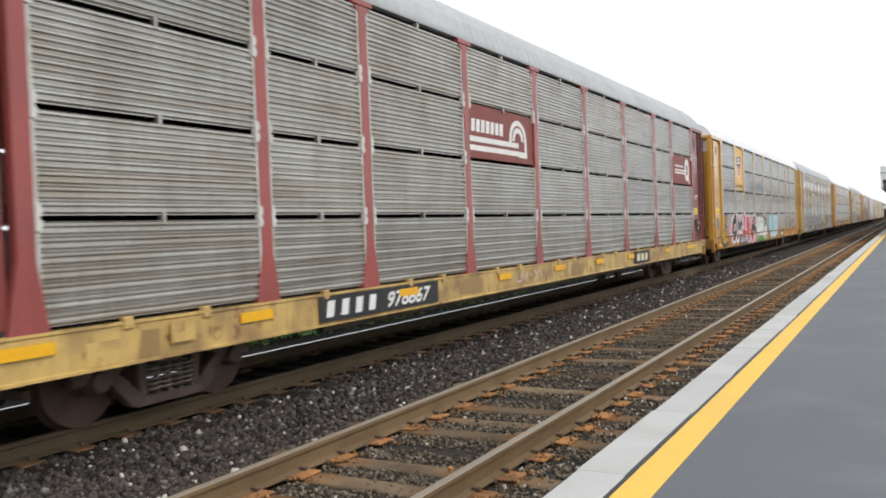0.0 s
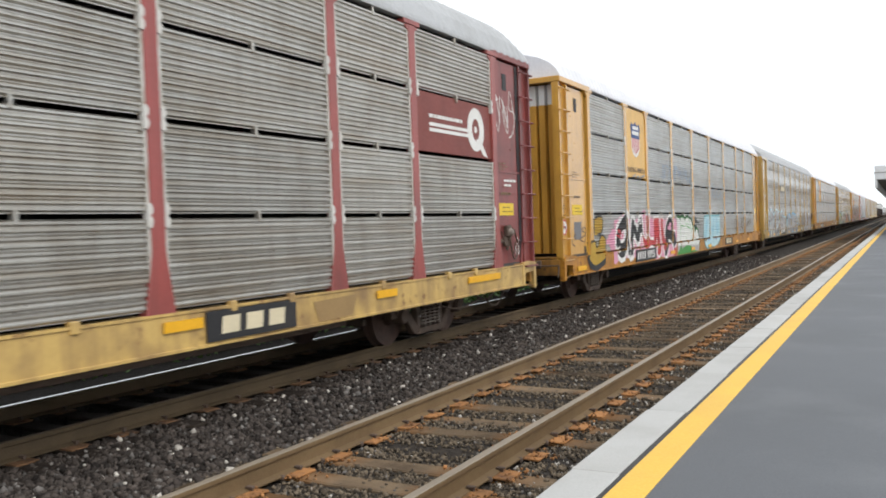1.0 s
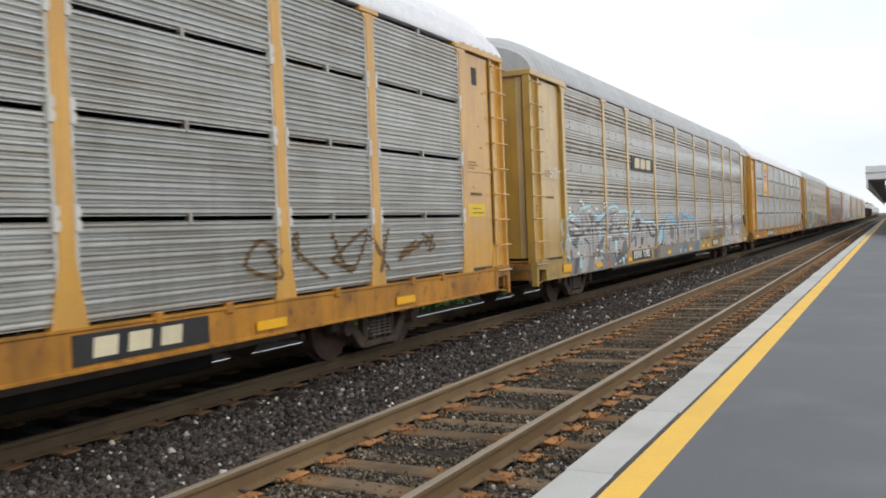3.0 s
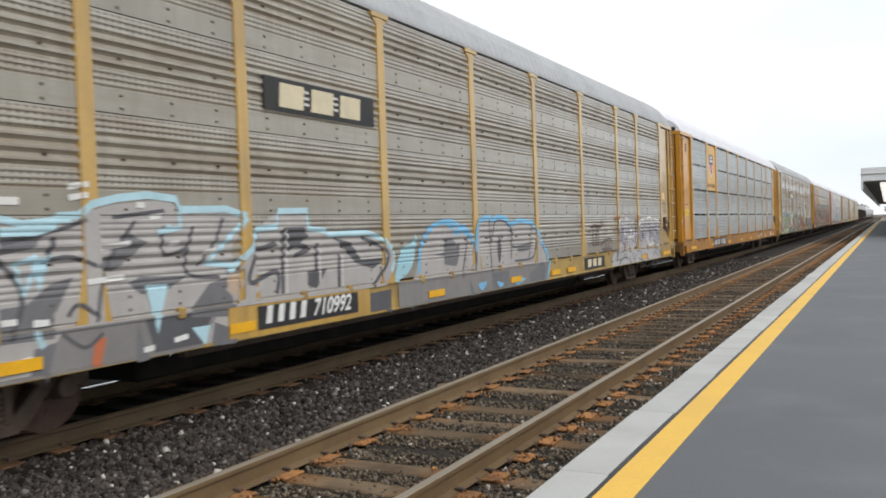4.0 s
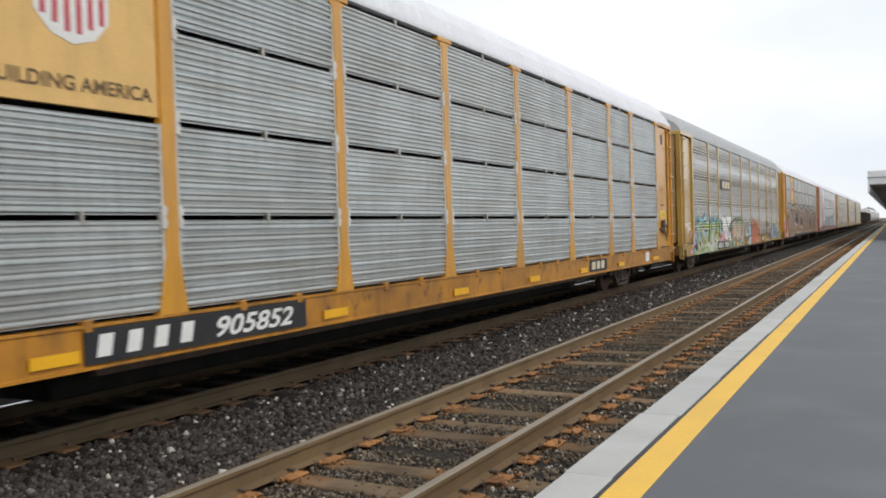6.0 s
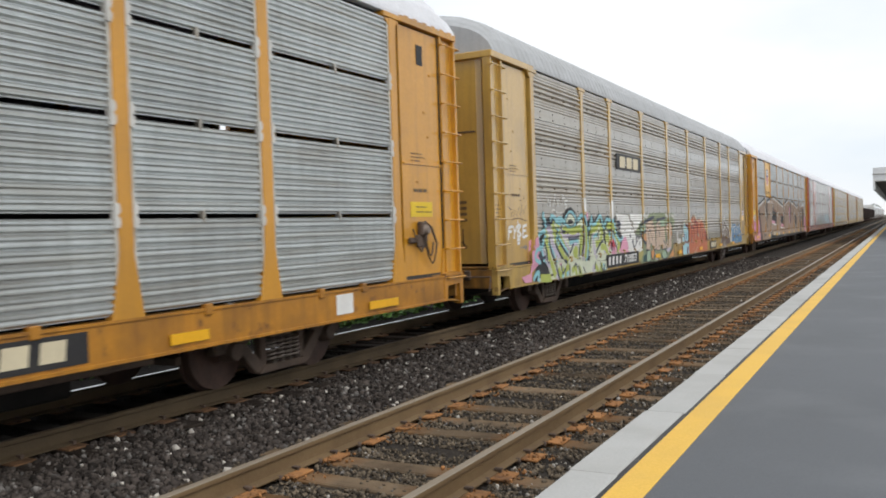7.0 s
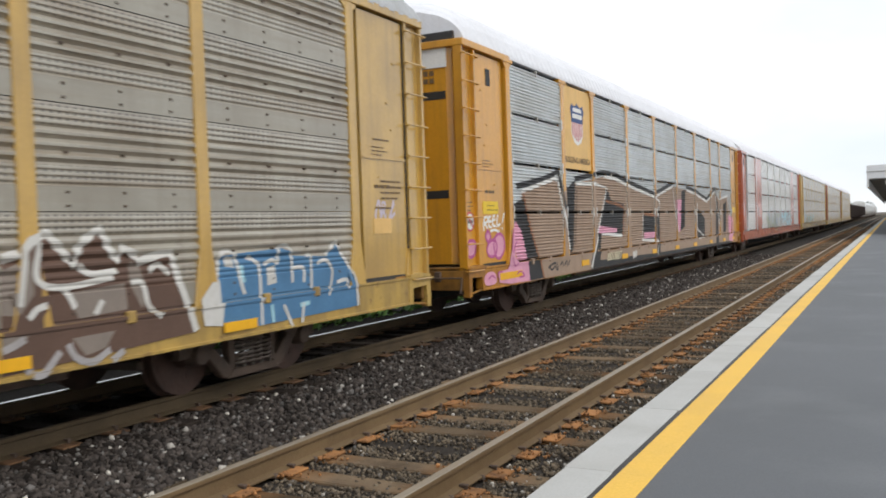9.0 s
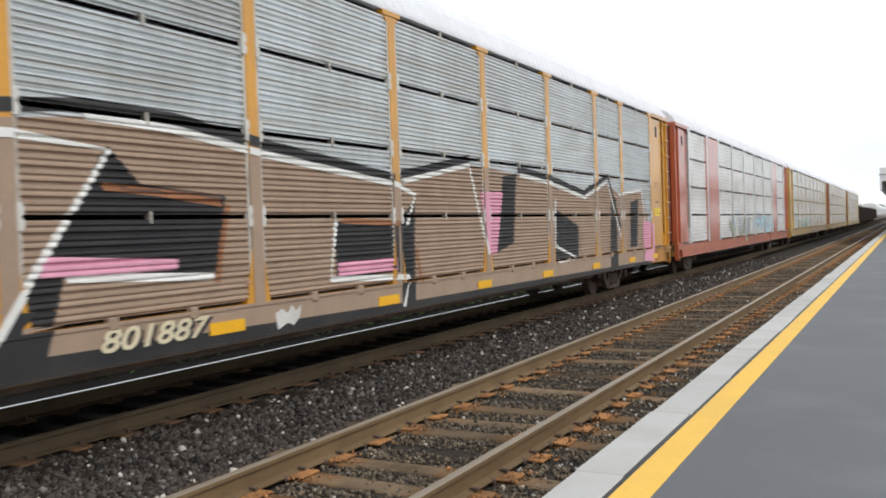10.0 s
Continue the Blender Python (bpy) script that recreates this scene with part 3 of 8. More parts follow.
def end_door_mesh(material, kind):
    """The doors across the end of the car: plain clamshell or ribbed folding leaves."""
    bm = bmesh.new()
    if kind == "ribbed":
        box(bm, -1.45, 1.45, 0.28, 0.32, 1.08, 4.6)
        for f in bm.faces[-6:]:
            f.material_index = 1
    else:
        arc = [(-1.44, 0.34), (-1.43, 0.18), (-1.38, 0.09), (-1.28, 0.052), (-0.6, 0.05), (-0.03, 0.05), (-0.03, 0.12), (-0.6, 0.12), (-1.24, 0.12), (-1.34, 0.20), (-1.36, 0.34)]
        for s in (1, -1):
            lo = [bm.verts.new((s * x, y, 1.08)) for x, y in arc]
            hi = [bm.verts.new((s * x, y, 4.62)) for x, y in arc]
            for i in range(len(arc)):
                bm.faces.new((lo[i], lo[(i + 1) % len(arc)], hi[(i + 1) % len(arc)], hi[i]))
            bm.faces.new(lo)
            bm.faces.new(hi)
        box(bm, -1.4, 1.4, 0.3, 0.34, 1.08, 4.6)
        if kind == "smooth":
            box(bm, -0.028, 0.028, 0.0, 0.05, 1.1, 4.6)
            for f in bm.faces[-6:]:
                f.material_index = 1
        for z in (2.2, 3.78) if kind == "plain" else ():
            box(bm, 0.52, 1.27, 0.046, 0.10, z - 0.065, z + 0.065)
            for f in bm.faces[-6:]:
                f.material_index = 1
    bmesh.ops.recalc_face_normals(bm, faces=bm.faces[:])
    return mesh_from(bm, "end_door", [material, BLACKP])


def door_rib_mesh(material, z0, z1):
    """One upright fold of a ribbed end door."""
    bm = bmesh.new()
    prism(bm, [(0.0, 0.278), (0.018, 0.16), (0.142, 0.16), (0.16, 0.278)], "y", z0, z1)
    for v in bm.verts:      # turn the extrusion upright
        v.co = Vector((v.co.x, v.co.z, v.co.y))
    bmesh.ops.recalc_face_normals(bm, faces=bm.faces[:])
    return mesh_from(bm, "door_rib", material)


def coupler_mesh():
    bm = boxes((-0.1, 0.1, -0.45, 0.5, 0.78, 0.98), (-0.16, 0.16, -0.56, -0.3, 0.72, 1.02), (-0.45, 0.45, 0.1, 0.25, 0.62, 1.04), bevel=0.02)
    return mesh_from(bm, "coupler", IRON)


def hose_mesh():
    bm = bmesh.new()
    pts = [Vector((0.5, 0.15, 0.75)), Vector((0.5, -0.05, 0.55)), Vector((0.47, -0.3, 0.36)), Vector((0.4, -0.52, 0.42))]
    sweep(bm, pts, 0.025, 8)
    return mesh_from(bm, "brake_hose", BLACKP)


COUPLER, HOSE = coupler_mesh(), hose_mesh()


def clip_mesh():
    bm = bmesh.new()
    prism(bm, [(-0.024, -0.105), (0.022, -0.11), (0.042, -0.07), (0.040, -0.03), (0.012, 0.0), (0.040, 0.03), (0.042, 0.07), (0.022, 0.11), (-0.024, 0.105)], "x", 1.56, 1.616)
    return mesh_from(bm, "panel_clip", OFFWHITE)


def bracket_mesh():
    return mesh_from(boxes((1.53, 1.606, -0.018, 0.018, -0.07, 0.05), bevel=0.008), "panel_bracket", GALVD)


CLIP, BRACKET = clip_mesh(), bracket_mesh()


def autorack(start, label, style, panel, post, sill, end, roof, door="plain", near=True, slot=True, blank=(), ln=LEN, trucks=(3.75, 3.75)):
    """An enclosed car carrier. blank: bays (bay, first row, rows) that hold a plain painted board instead of sheets."""
    car = new("autorack_car")
    tagged(car, label, "freight car", "autorack cars of the train")
    car.location = (FAR_C, start, 0)
    pm = shared(("post", post.name, style), lambda: post_mesh(post, cap=True))
    for s in (1, -1):
        side = 0 if s == 1 else 180
        oy = 0 if s == 1 else ln
        for p in POSTS:
            put("side_post", pm, car, 0, p, 0, 0, 0, side)
        for i, (a, b) in enumerate(zip(POSTS, POSTS[1:])):
            for r in range(4):
                if s == 1 and any(i == bi and r0 <= r < r0 + n for bi, r0, n in blank):
                    continue
                me = sheet(style, b - a - 0.17, panel)
                put("side_panel", me, car, s * FACE, (a + 0.085) if s == 1 else (b - 0.085), SILL1 + 0.03 + r * ROW, 0, 0, side)
                if near and s == 1 and style == "fine" and r:
                    z = SILL1 + 0.012 + r * ROW
                    for y in (a + 0.105, b - 0.105):
                        put("panel_clip", CLIP, car, 0, y, z)
                    put("panel_bracket", BRACKET, car, 0, (a + b) / 2, z)
                    if r == 3:
                        put("panel_bracket", BRACKET, car, 0, (a + b) / 2, z + ROW - 0.02)
        sm = shared(("sill", sill.name, ln), lambda: mesh_from(prism(bmesh.new(), [(1.42, SILL0), (HALF + 0.012, SILL0), (HALF + 0.012, SILL0 + 0.026), (HALF - 0.004, SILL0 + 0.032),
                                                                           (HALF - 0.004, SILL1 - 0.032), (HALF + 0.012, SILL1 - 0.026), (HALF + 0.012, SILL1), (1.42, SILL1)], "y", 0.62, ln - 0.62), "side_sill", sill))
        put("side_sill", sm, car, 0, oy, 0, 0, 0, side)
        rm = shared(("rail", post.name, ln), lambda: mesh_from(boxes((1.48, HALF + 0.004, 1.7, ln - 1.7, TOP + 0.052, TOP + 0.11), bevel=0.006), "top_rail", roof))
        put("top_rail", rm, car, 0, oy, 0, 0, 0, side)
    if near:
        for a, b in zip(POSTS, POSTS[1:]):
            n = 1 if b - a < 2.3 else 2
            for j in range(n):
                put("stake_pocket", shared(("pocket", sill.name), lambda: mesh_from(boxes((1.55, 1.625, -0.05, 0.05, 0.93, 1.04), bevel=0.01), "stake_pocket", sill)),
                    car, 0, a + (b - a) * (j + 1) / (n + 1))
    put("deck", shared(("deck", ln), lambda: mesh_from(boxes((-1.5, 1.5, 0.3, ln - 0.3, 0.86, 0.99)), "deck", DARK)), car)
    for z in (2.0, 3.62):
        put("upper_deck", shared(("updeck", ln), lambda: mesh_from(boxes((-1.45, 1.45, 1.2, ln - 1.2, -0.05, 0.0)), "upper_deck", DARK)), car, 0, 0, z)
    put("centre_sill", shared(("csill", ln), lambda: mesh_from(boxes((-0.35, 0.35, 0.5, ln - 0.5, 0.42, 0.86)), "centre_sill", DARK)), car)
    if start not in (2.6, 145.6):
        put("keel", shared(("keel", ln), lambda: mesh_from(boxes((-0.42, 0.42, 6.2, ln - 6.2, 0.17, 0.415), bevel=0.03), "keel", DARK)), car)
    put("side_channel", shared("schan", lambda: mesh_from(boxes((1.2, 1.30, 6.0, 21.4, 0.50, 0.60), bevel=0.01), "side_channel", IRON)), car)
    put("roof", shared(("roof", roof.name, ln), lambda: roof_mesh(roof, ln)), car)
    for e in (0, 1):
        rz, y = (0, 0) if e == 0 else (180, ln)
        leaf = put("end_door", shared(("door", end.name, door), lambda: end_door_mesh(end, door)), car, 0, y, 0, 0, 0, rz)
        if door == "ribbed":
            for i in range(15):
                put("door_rib", shared(("drib", end.name), lambda: door_rib_mesh(end, 1.1, 4.10)), leaf, -1.43 + i * 0.193)
                put("door_rib", shared(("dtop", end.name), lambda: door_rib_mesh(WHITEP if end is YELB else end, 4.10, 4.5)), leaf, -1.43 + i * 0.193)
                # the folds reach up under the roof, highest in the middle
                k = 1 - abs(i - 7) / 7.5
                put("door_rib", shared(("dcap", end.name, abs(i - 7)), lambda: door_rib_mesh(WHITEP if end is YELB else end, 4.66, 4.72 + 0.5 * k ** 0.5)), leaf, -1.43 + i * 0.193)
        put("coupler", COUPLER, car, 0, y, 0, 0, 0, rz)
        put("brake_hose", HOSE, car, 0, y, 0, 0, 0, rz)
        put("end_sill", shared("esill", lambda: mesh_from(boxes((-1.55, 1.5, 0.0, 0.16, 0.66, 0.98), (-1.55, 1.55, 0.0, 0.9, 0.99, 1.03), bevel=0.01), "end_sill", GRIME)), car, 0, y, 0, 0, 0, rz)
        for s in (1, -1):
            mirror = (e == 0) == (s == 1)
            lm = shared(("lad", end.name), lambda: ladder_mesh(end))
            em = shared(("endp", end.name, slot), lambda: end_panel_mesh(end, slot))
            rmesh = shared(("rung", end.name), lambda: rung_mesh(end))
            # near-end corner of either side; the post is alike on both faces
            put("corner_post", lm, car, 0, (0 if e == 0 else ln - 0.5) + (0 if s == 1 else 0.5), 0, 0, 0, 0 if s == 1 else 180)
            if mirror:
                put("end_panel", em, car, 0, y, 0, 0, 0, rz)
            else:
                flip = shared(("endpm", end.name, slot), lambda: mirrored(em))
                put("end_panel", flip, car, 0, y, 0, 0, 0, rz)
            stm = shared(("stirrup", sill.name), lambda: stirrup_mesh(sill))
            stm = stm if mirror else shared(("stirrupm", sill.name), lambda: mirrored(stm))
            put("step_stirrup", stm, car, 0, y, 0, 0, 0, rz)
            if s == 1:
                for i in range(9 if near else 0):
                    put("ladder_rung", rmesh, car, 0, 0 if e == 0 else ln - 0.5, 0.96 + i * 0.43)
        if e and near:
            put("door_track", shared(("dtrack", end.name), lambda: mesh_from(boxes((1.47, 1.556, -0.11 if end is REDEND else -0.035, 0.0, 1.05, 4.5)), "door_track", BLACKP)), car, 0, ln - 0.5, 0, label="dark upright gap beside the end door")
        hm = shared(("header", end.name), lambda: mesh_from(boxes((-1.6, HALF + 0.015, -0.01, 1.9, 4.525, 4.64), bevel=0.01), "end_header", end))
        put("end_header", hm, car, 0, y, 0, 0, 0, rz)
        truck(car, trucks[0] if e == 0 else ln - trucks[1], near)
    return car


def mirrored(me):
    m = me.copy()
    m.transform(Matrix.Diagonal((-1, 1, 1, 1)))
    m.flip_normals()
    return m


LA = 27.15            # the first three cars are a little shorter
CARS = {}
CARS["A"] = autorack(2.6, "grey corrugated autorack car with dark red posts, cream sill", "fine", GALVD, RED, CREAM, REDEND, ROOFG, "ribbed", ln=LA, trucks=(3.75, 3.1), blank=[(3, 2, 1), (8, 2, 1)])
CARS["B"] = autorack(31.3, "yellow autorack car, grey corrugated panels, pink and black graffiti", "fine", GALVB, YELB, YSILL, YELB, ROOF, "ribbed", ln=LA, trucks=(3.5, 3.5), blank=[(1, 2, 2)])
CARS["C"] = autorack(59.75, "faded yellow autorack car with riveted grey panels and pale blue graffiti", "broad", GREYP, PALE, PSILL, PALE, ROOFG, "smooth", slot=False, ln=LA, trucks=(3.85, 3.25))
CARS["D"] = autorack(88.2, "clean yellow autorack car with bright galvanised corrugated panels", "fine", GALVW, YEL, YSILL, YEL, ROOF, "plain", trucks=(4.0, 3.75), blank=[(1, 2, 2)])
CARS["E"] = autorack(116.9, "faded yellow autorack car with riveted panels under bright green graffiti", "broad", GREYP, PALE, PSILL, PALE, ROOFG, "smooth", slot=False, trucks=(3.85, 3.3))
CARS["F"] = autorack(145.6, "yellow autorack car with galvanised panels under large brown graffiti", "fine", GALV, YEL, YSILL, YEL, ROOF, "plain", trucks=(4.2, 3.75), blank=[(1, 2, 2)])
CARS["G"] = autorack(174.0, "orange-red autorack car with white corrugated panels", "fine", WHITESHEET, GALV, ORANGE, ORANGE, ROOF, "plain", near=False)
CARS["H"] = autorack(202.4, "faded yellow autorack car with weathered panels far along the train", "fine", PALESHEET, PALE, PALE, PALE, ROOF, "plain", near=False, slot=False)
CARS["I"] = autorack(230.8, "brownish autorack car with weathered panels far along the train", "fine", PALESHEET, CREAM, CREAM, RED, ROOF, "plain", near=False, slot=False)
CARS["J"] = autorack(259.2, "last autorack car of the train, with weathered pale panels", "fine", PALESHEET, CREAM, CREAM, CREAM, ROOF, "plain", near=False, slot=False)
# ---------------------------------------------------------------- boards, lettering and paint on the cars
def colour(name, c, rough=0.55):
    return mat(name, c, rough, dirt=tuple(x * 0.6 for x in c), amount=0.35, scale=2.5, streak=0.2, grain=30, bump=0.03)


PINK = colour("pink_spray_paint", (0.70, 0.33, 0.45))
REDSP = colour("red_spray_paint", (0.52, 0.045, 0.05))
CYAN = colour("light_blue_spray_paint", (0.36, 0.60, 0.68))
SKYB = colour("blue_spray_paint", (0.10, 0.33, 0.58))
LIME = colour("lime_spray_paint", (0.41, 0.47, 0.11))
GRASSG = colour("green_spray_paint", (0.05, 0.26, 0.05))
SAGE = colour("sage_spray_paint", (0.25, 0.29, 0.17))
BROWN = colour("brown_spray_paint", (0.35, 0.25, 0.18))
CHOC = colour("dark_brown_spray_paint", (0.12, 0.07, 0.05))
PEACH = colour("peach_spray_paint", (0.50, 0.38, 0.29))
RUSTO = colour("orange_spray_paint", (0.50, 0.15, 0.07))
SILVER = colour("silver_spray_paint", (0.38, 0.36, 0.355))
GREYS = colour("grey_spray_paint", (0.17, 0.17, 0.18))
LILAC = colour("lilac_spray_paint", (0.52, 0.47, 0.58))
TEAL = colour("teal_spray_paint", (0.06, 0.30, 0.34))
GOLD = colour("gold_spray_paint", (0.45, 0.28, 0.03))
PALEBLUE = colour("faint_blue_paint", (0.30, 0.36, 0.44))
NAVY = colour("navy_enamel", (0.035, 0.075, 0.22))
FLAGRED = colour("red_enamel", (0.52, 0.08, 0.10))
BOARD = colour("yellow_board", (0.72, 0.46, 0.17))
OXIDE = colour("oxide_red_board", (0.21, 0.055, 0.045))
CREAMP = colour("cream_lettering", (0.68, 0.60, 0.42))
INK = colour("dark_stencil_ink", (0.15, 0.095, 0.045))


def curve_through(pts, n=6, closed=False):
    """Smooth line through the points (Catmull-Rom)."""
    k = len(pts)
    out = []
    for i in range(k if closed else k - 1):
        p0, p1, p2, p3 = (pts[(i - 1) % k], pts[i % k], pts[(i + 1) % k], pts[(i + 2) % k]) if closed else \
            (pts[max(0, i - 1)], pts[i], pts[i + 1], pts[min(k - 1, i + 2)])
        for j in range(n):
            t = j / n
            out.append(tuple(0.5 * (2 * b + (c - a) * t + (2 * a - 5 * b + 4 * c - d) * t * t + (3 * b - a - 3 * c + d) * t ** 3)
                             for a, b, c, d in zip(p0, p1, p2, p3)))
    if not closed:
        out.append(tuple(pts[-1]))
    return out


def ribbon(pts, width, closed=False):
    """Quads of a line of the given width."""
    n = len(pts)
    left, right = [], []
    for i, p in enumerate(pts):
        a = pts[(i - 1) % n] if (closed or i) else p
        b = pts[(i + 1) % n] if (closed or i < n - 1) else p
        dx, dz = b[0] - a[0], b[1] - a[1]
        m = math.hypot(dx, dz) or 1.0
        ox, oz = -dz / m * width / 2, dx / m * width / 2
        left.append((p[0] + ox, p[1] + oz))
        right.append((p[0] - ox, p[1] - oz))
    quads = []
    for i in range(n if closed else n - 1):
        j = (i + 1) % n
        quads.append([left[i], left[j], right[j], right[i]])
    return quads


def paint(car, style, polys, material, layer=0, name="graffiti", label=""):
    """Lays flat outlines (s along the car, z up) on the car's side as a thin coat that follows ribs, posts and sill."""
    bm = bmesh.new()
    for p in polys:
        vs = [bm.verts.new((0, s, z)) for s, z in p]
        try:
            bm.faces.new(vs)
        except ValueError:
            pass
    bmesh.ops.triangulate(bm, faces=bm.faces[:])
    zs = [v.co.z for v in bm.verts]
    ss = [v.co.y for v in bm.verts]
    z0, z1, s0, s1 = min(zs), max(zs), min(ss), max(ss)
    cuts = [("z", SILL1), ("z", SILL0 + 0.032), ("z", SILL1 - 0.032)]
    for r in range(4):
        base = SILL1 + 0.03 + r * ROW
        h = ROW - (0.045 if style == "fine" else 0.006)
        cuts += [("z", base + u * h) for u, d in profile(style)]
    for p in POSTS:
        cuts += [("y", p - 0.085), ("y", p + 0.085)]
    for axis, v in cuts:
        lo, hi = (z0, z1) if axis == "z" else (s0, s1)
        if lo < v < hi:
            co, no = ((0, 0, v), (0, 0, 1)) if axis == "z" else ((0, v, 0), (0, 1, 0))
            bmesh.ops.bisect_plane(bm, geom=bm.verts[:] + bm.edges[:] + bm.faces[:], plane_co=co, plane_no=no)
    verts, faces = [], []
    off = 0.0035 + 0.0022 * layer
    for f in bm.faces:
        c = f.calc_center_median()
        if depth_at(style, c.y, c.z, POSTS) is None or c.z < SILL0 + 0.005 or f.calc_area() < 1e-6:
            continue
        flat = c.z < SILL1 or any(abs(c.y - p) < 0.086 for p in POSTS) or not POSTS[0] < c.y < POSTS[-1]
        idx = []
        for v in f.verts:
            if flat:
                d = depth_at(style, c.y, c.z, POSTS)
            else:
                zz = v.co.z + (c.z - v.co.z) * 0.002
                d = depth_at(style, c.y, zz, POSTS)
                if d is None:
                    d = FACE - 0.02
            idx.append(len(verts))
            verts.append((d + off, v.co.y, v.co.z))
        n = (Vector(verts[idx[1]]) - Vector(verts[idx[0]])).cross(Vector(verts[idx[2]]) - Vector(verts[idx[0]]))
        faces.append(idx if n.x > 0 else idx[::-1])
    bm.free()
    if not faces:
        return None
    me = bpy.data.meshes.new(name)
    me.from_pydata(verts, [], faces)
    me.materials.append(material)
    weld = bmesh.new()
    weld.from_mesh(me)
    bmesh.ops.remove_doubles(weld, verts=weld.verts[:], dist=0.0012)
    weld.to_mesh(me)
    weld.free()
    return part(name, me, None, car, label)


def coats(car, style, outlines, material, layer=0, name="graffiti"):
    """Several separate fields of one paint."""
    for p in outlines:
        paint(car, style, [p], material, layer, name)


def lines(car, style, strokes, width, material, layer, name="graffiti", smooth=True):
    for st in strokes:
        paint(car, style, ribbon(curve_through(st) if smooth else st, width), material, layer, name)


def edged(car, style, shapes, fill, edge, width, layer):
    """Letter shapes of one paint with a band of another round them."""
    for p in shapes:
        paint(car, style, ribbon(p, width, True), edge, layer)
    coats(car, style, shapes, fill, layer + 1)


def rect(s0, z0, s1, z1):
    return [(s0, z0), (s1, z0), (s1, z1), (s0, z1)]


def plaque(car, s0, z0, s1, z1, x, material, name, label=""):
    return part(name, boxes((x - 0.01, x, s0, s1, z0, z1)), material, car, label)


def lettering(car, text, s, z, size, x, material, slant=0.0, name="lettering", width=None, label=""):
    """Words in the built-in font, lying on the car's side."""
    cu = bpy.data.curves.new(name, "FONT")
    cu.body, cu.size, cu.shear, cu.fill_mode = text, size, slant, "FRONT"
    cu.offset = size * 0.022
    tmp = bpy.data.objects.new(name, cu)
    me = bpy.data.meshes.new_from_object(tmp)
    bpy.data.objects.remove(tmp)
    w = max(v.co.x for v in me.vertices) or 1
    k = (width / w) if width else 1.0
    me.transform(Matrix(((0, 0, 1, 0), (k, 0, 0, 0), (0, 1, 0, 0), (0, 0, 0, 1))))
    me.materials.clear()
    me.materials.append(material)
    ob = part(name, me, None, car, label)
    ob.location = (x, s, z)
    return ob


def block_letters(car, s0, z0, n, w, h, gap, x, material, slant=0.12, name="lettering"):
    """Blocky marks in place of a company's initials: plain slanted bars."""
    for i in range(n):
        a = s0 + i * (w + gap)
        bm = bmesh.new()
        prism(bm, [(a, z0), (a + w, z0), (a + w + slant * h, z0 + h), (a + slant * h, z0 + h)], "x", x - 0.003, x)
        part(name, bm, material, car)


def bars(car, s0, z0, rows, x, material, h=0.035, gap=0.03, name="stencil_bar"):
    """Lines of writing too small to read: each line a row of thin word-long bars."""
    g = random.Random(int(s0 * 100) + int(z0 * 1000))
    for i, w in enumerate(rows):
        z, a, row = z0 - i * (h + gap), s0, []
        while a < s0 + w - 0.02:
            b = min(s0 + w, a + g.uniform(0.06, 0.14))
            row.append((x - 0.003, x, a, b, z, z + h * 0.75))
            a = b + 0.025
        part(name, boxes(*row), material, car)


def no_entry_label(car, s, z, r, x):
    """Round white label with a red ring and a red bar across a dark figure."""
    disc(car, s, z, r, x, FLAGRED, "round_label")
    disc(car, s, z, r * 0.8, x + 0.003, WHITEP, "round_label")
    part("label_mark", boxes((x + 0.003, x + 0.005, s - r * 0.55, s + r * 0.55, z - r * 0.18, z + r * 0.16)), GREYS, car)
    bm = bmesh.new()
    prism(bm, [(s - r * 0.62, z + r * 0.5), (s - r * 0.5, z + r * 0.62), (s + r * 0.62, z - r * 0.5), (s + r * 0.5, z - r * 0.62)], "x", x + 0.004, x + 0.007)
    part("label_bar", bm, FLAGRED, car)


def number_plate_band(car, s0, s1, text, marks, material=BLACKP, ink=WHITEP, z0=0.665, z1=0.965):
    plaque(car, s0, z0, s1, z1, HALF + 0.022, material, "sill_panel", "black painted band on the sill")
    x = HALF + 0.026
    w = (s1 - s0)
    for i in range(marks):
        block_letters(car, s0 + 0.12 + i * w * 0.105, z0 + 0.055, 1, w * 0.05, 0.19, 0, x, ink, 0.2)
    if text:
        lettering(car, text, s0 + w * 0.50, z0 + 0.055, 0.27, x, ink, 0.28, width=w * 0.42)


def reflectors(car, places, z=0.70):
    for s, w in places:
        plaque(car, s, z, s + w, z + 0.10, HALF + 0.0265, REFLECT, "reflector", "bright yellow reflective strip")


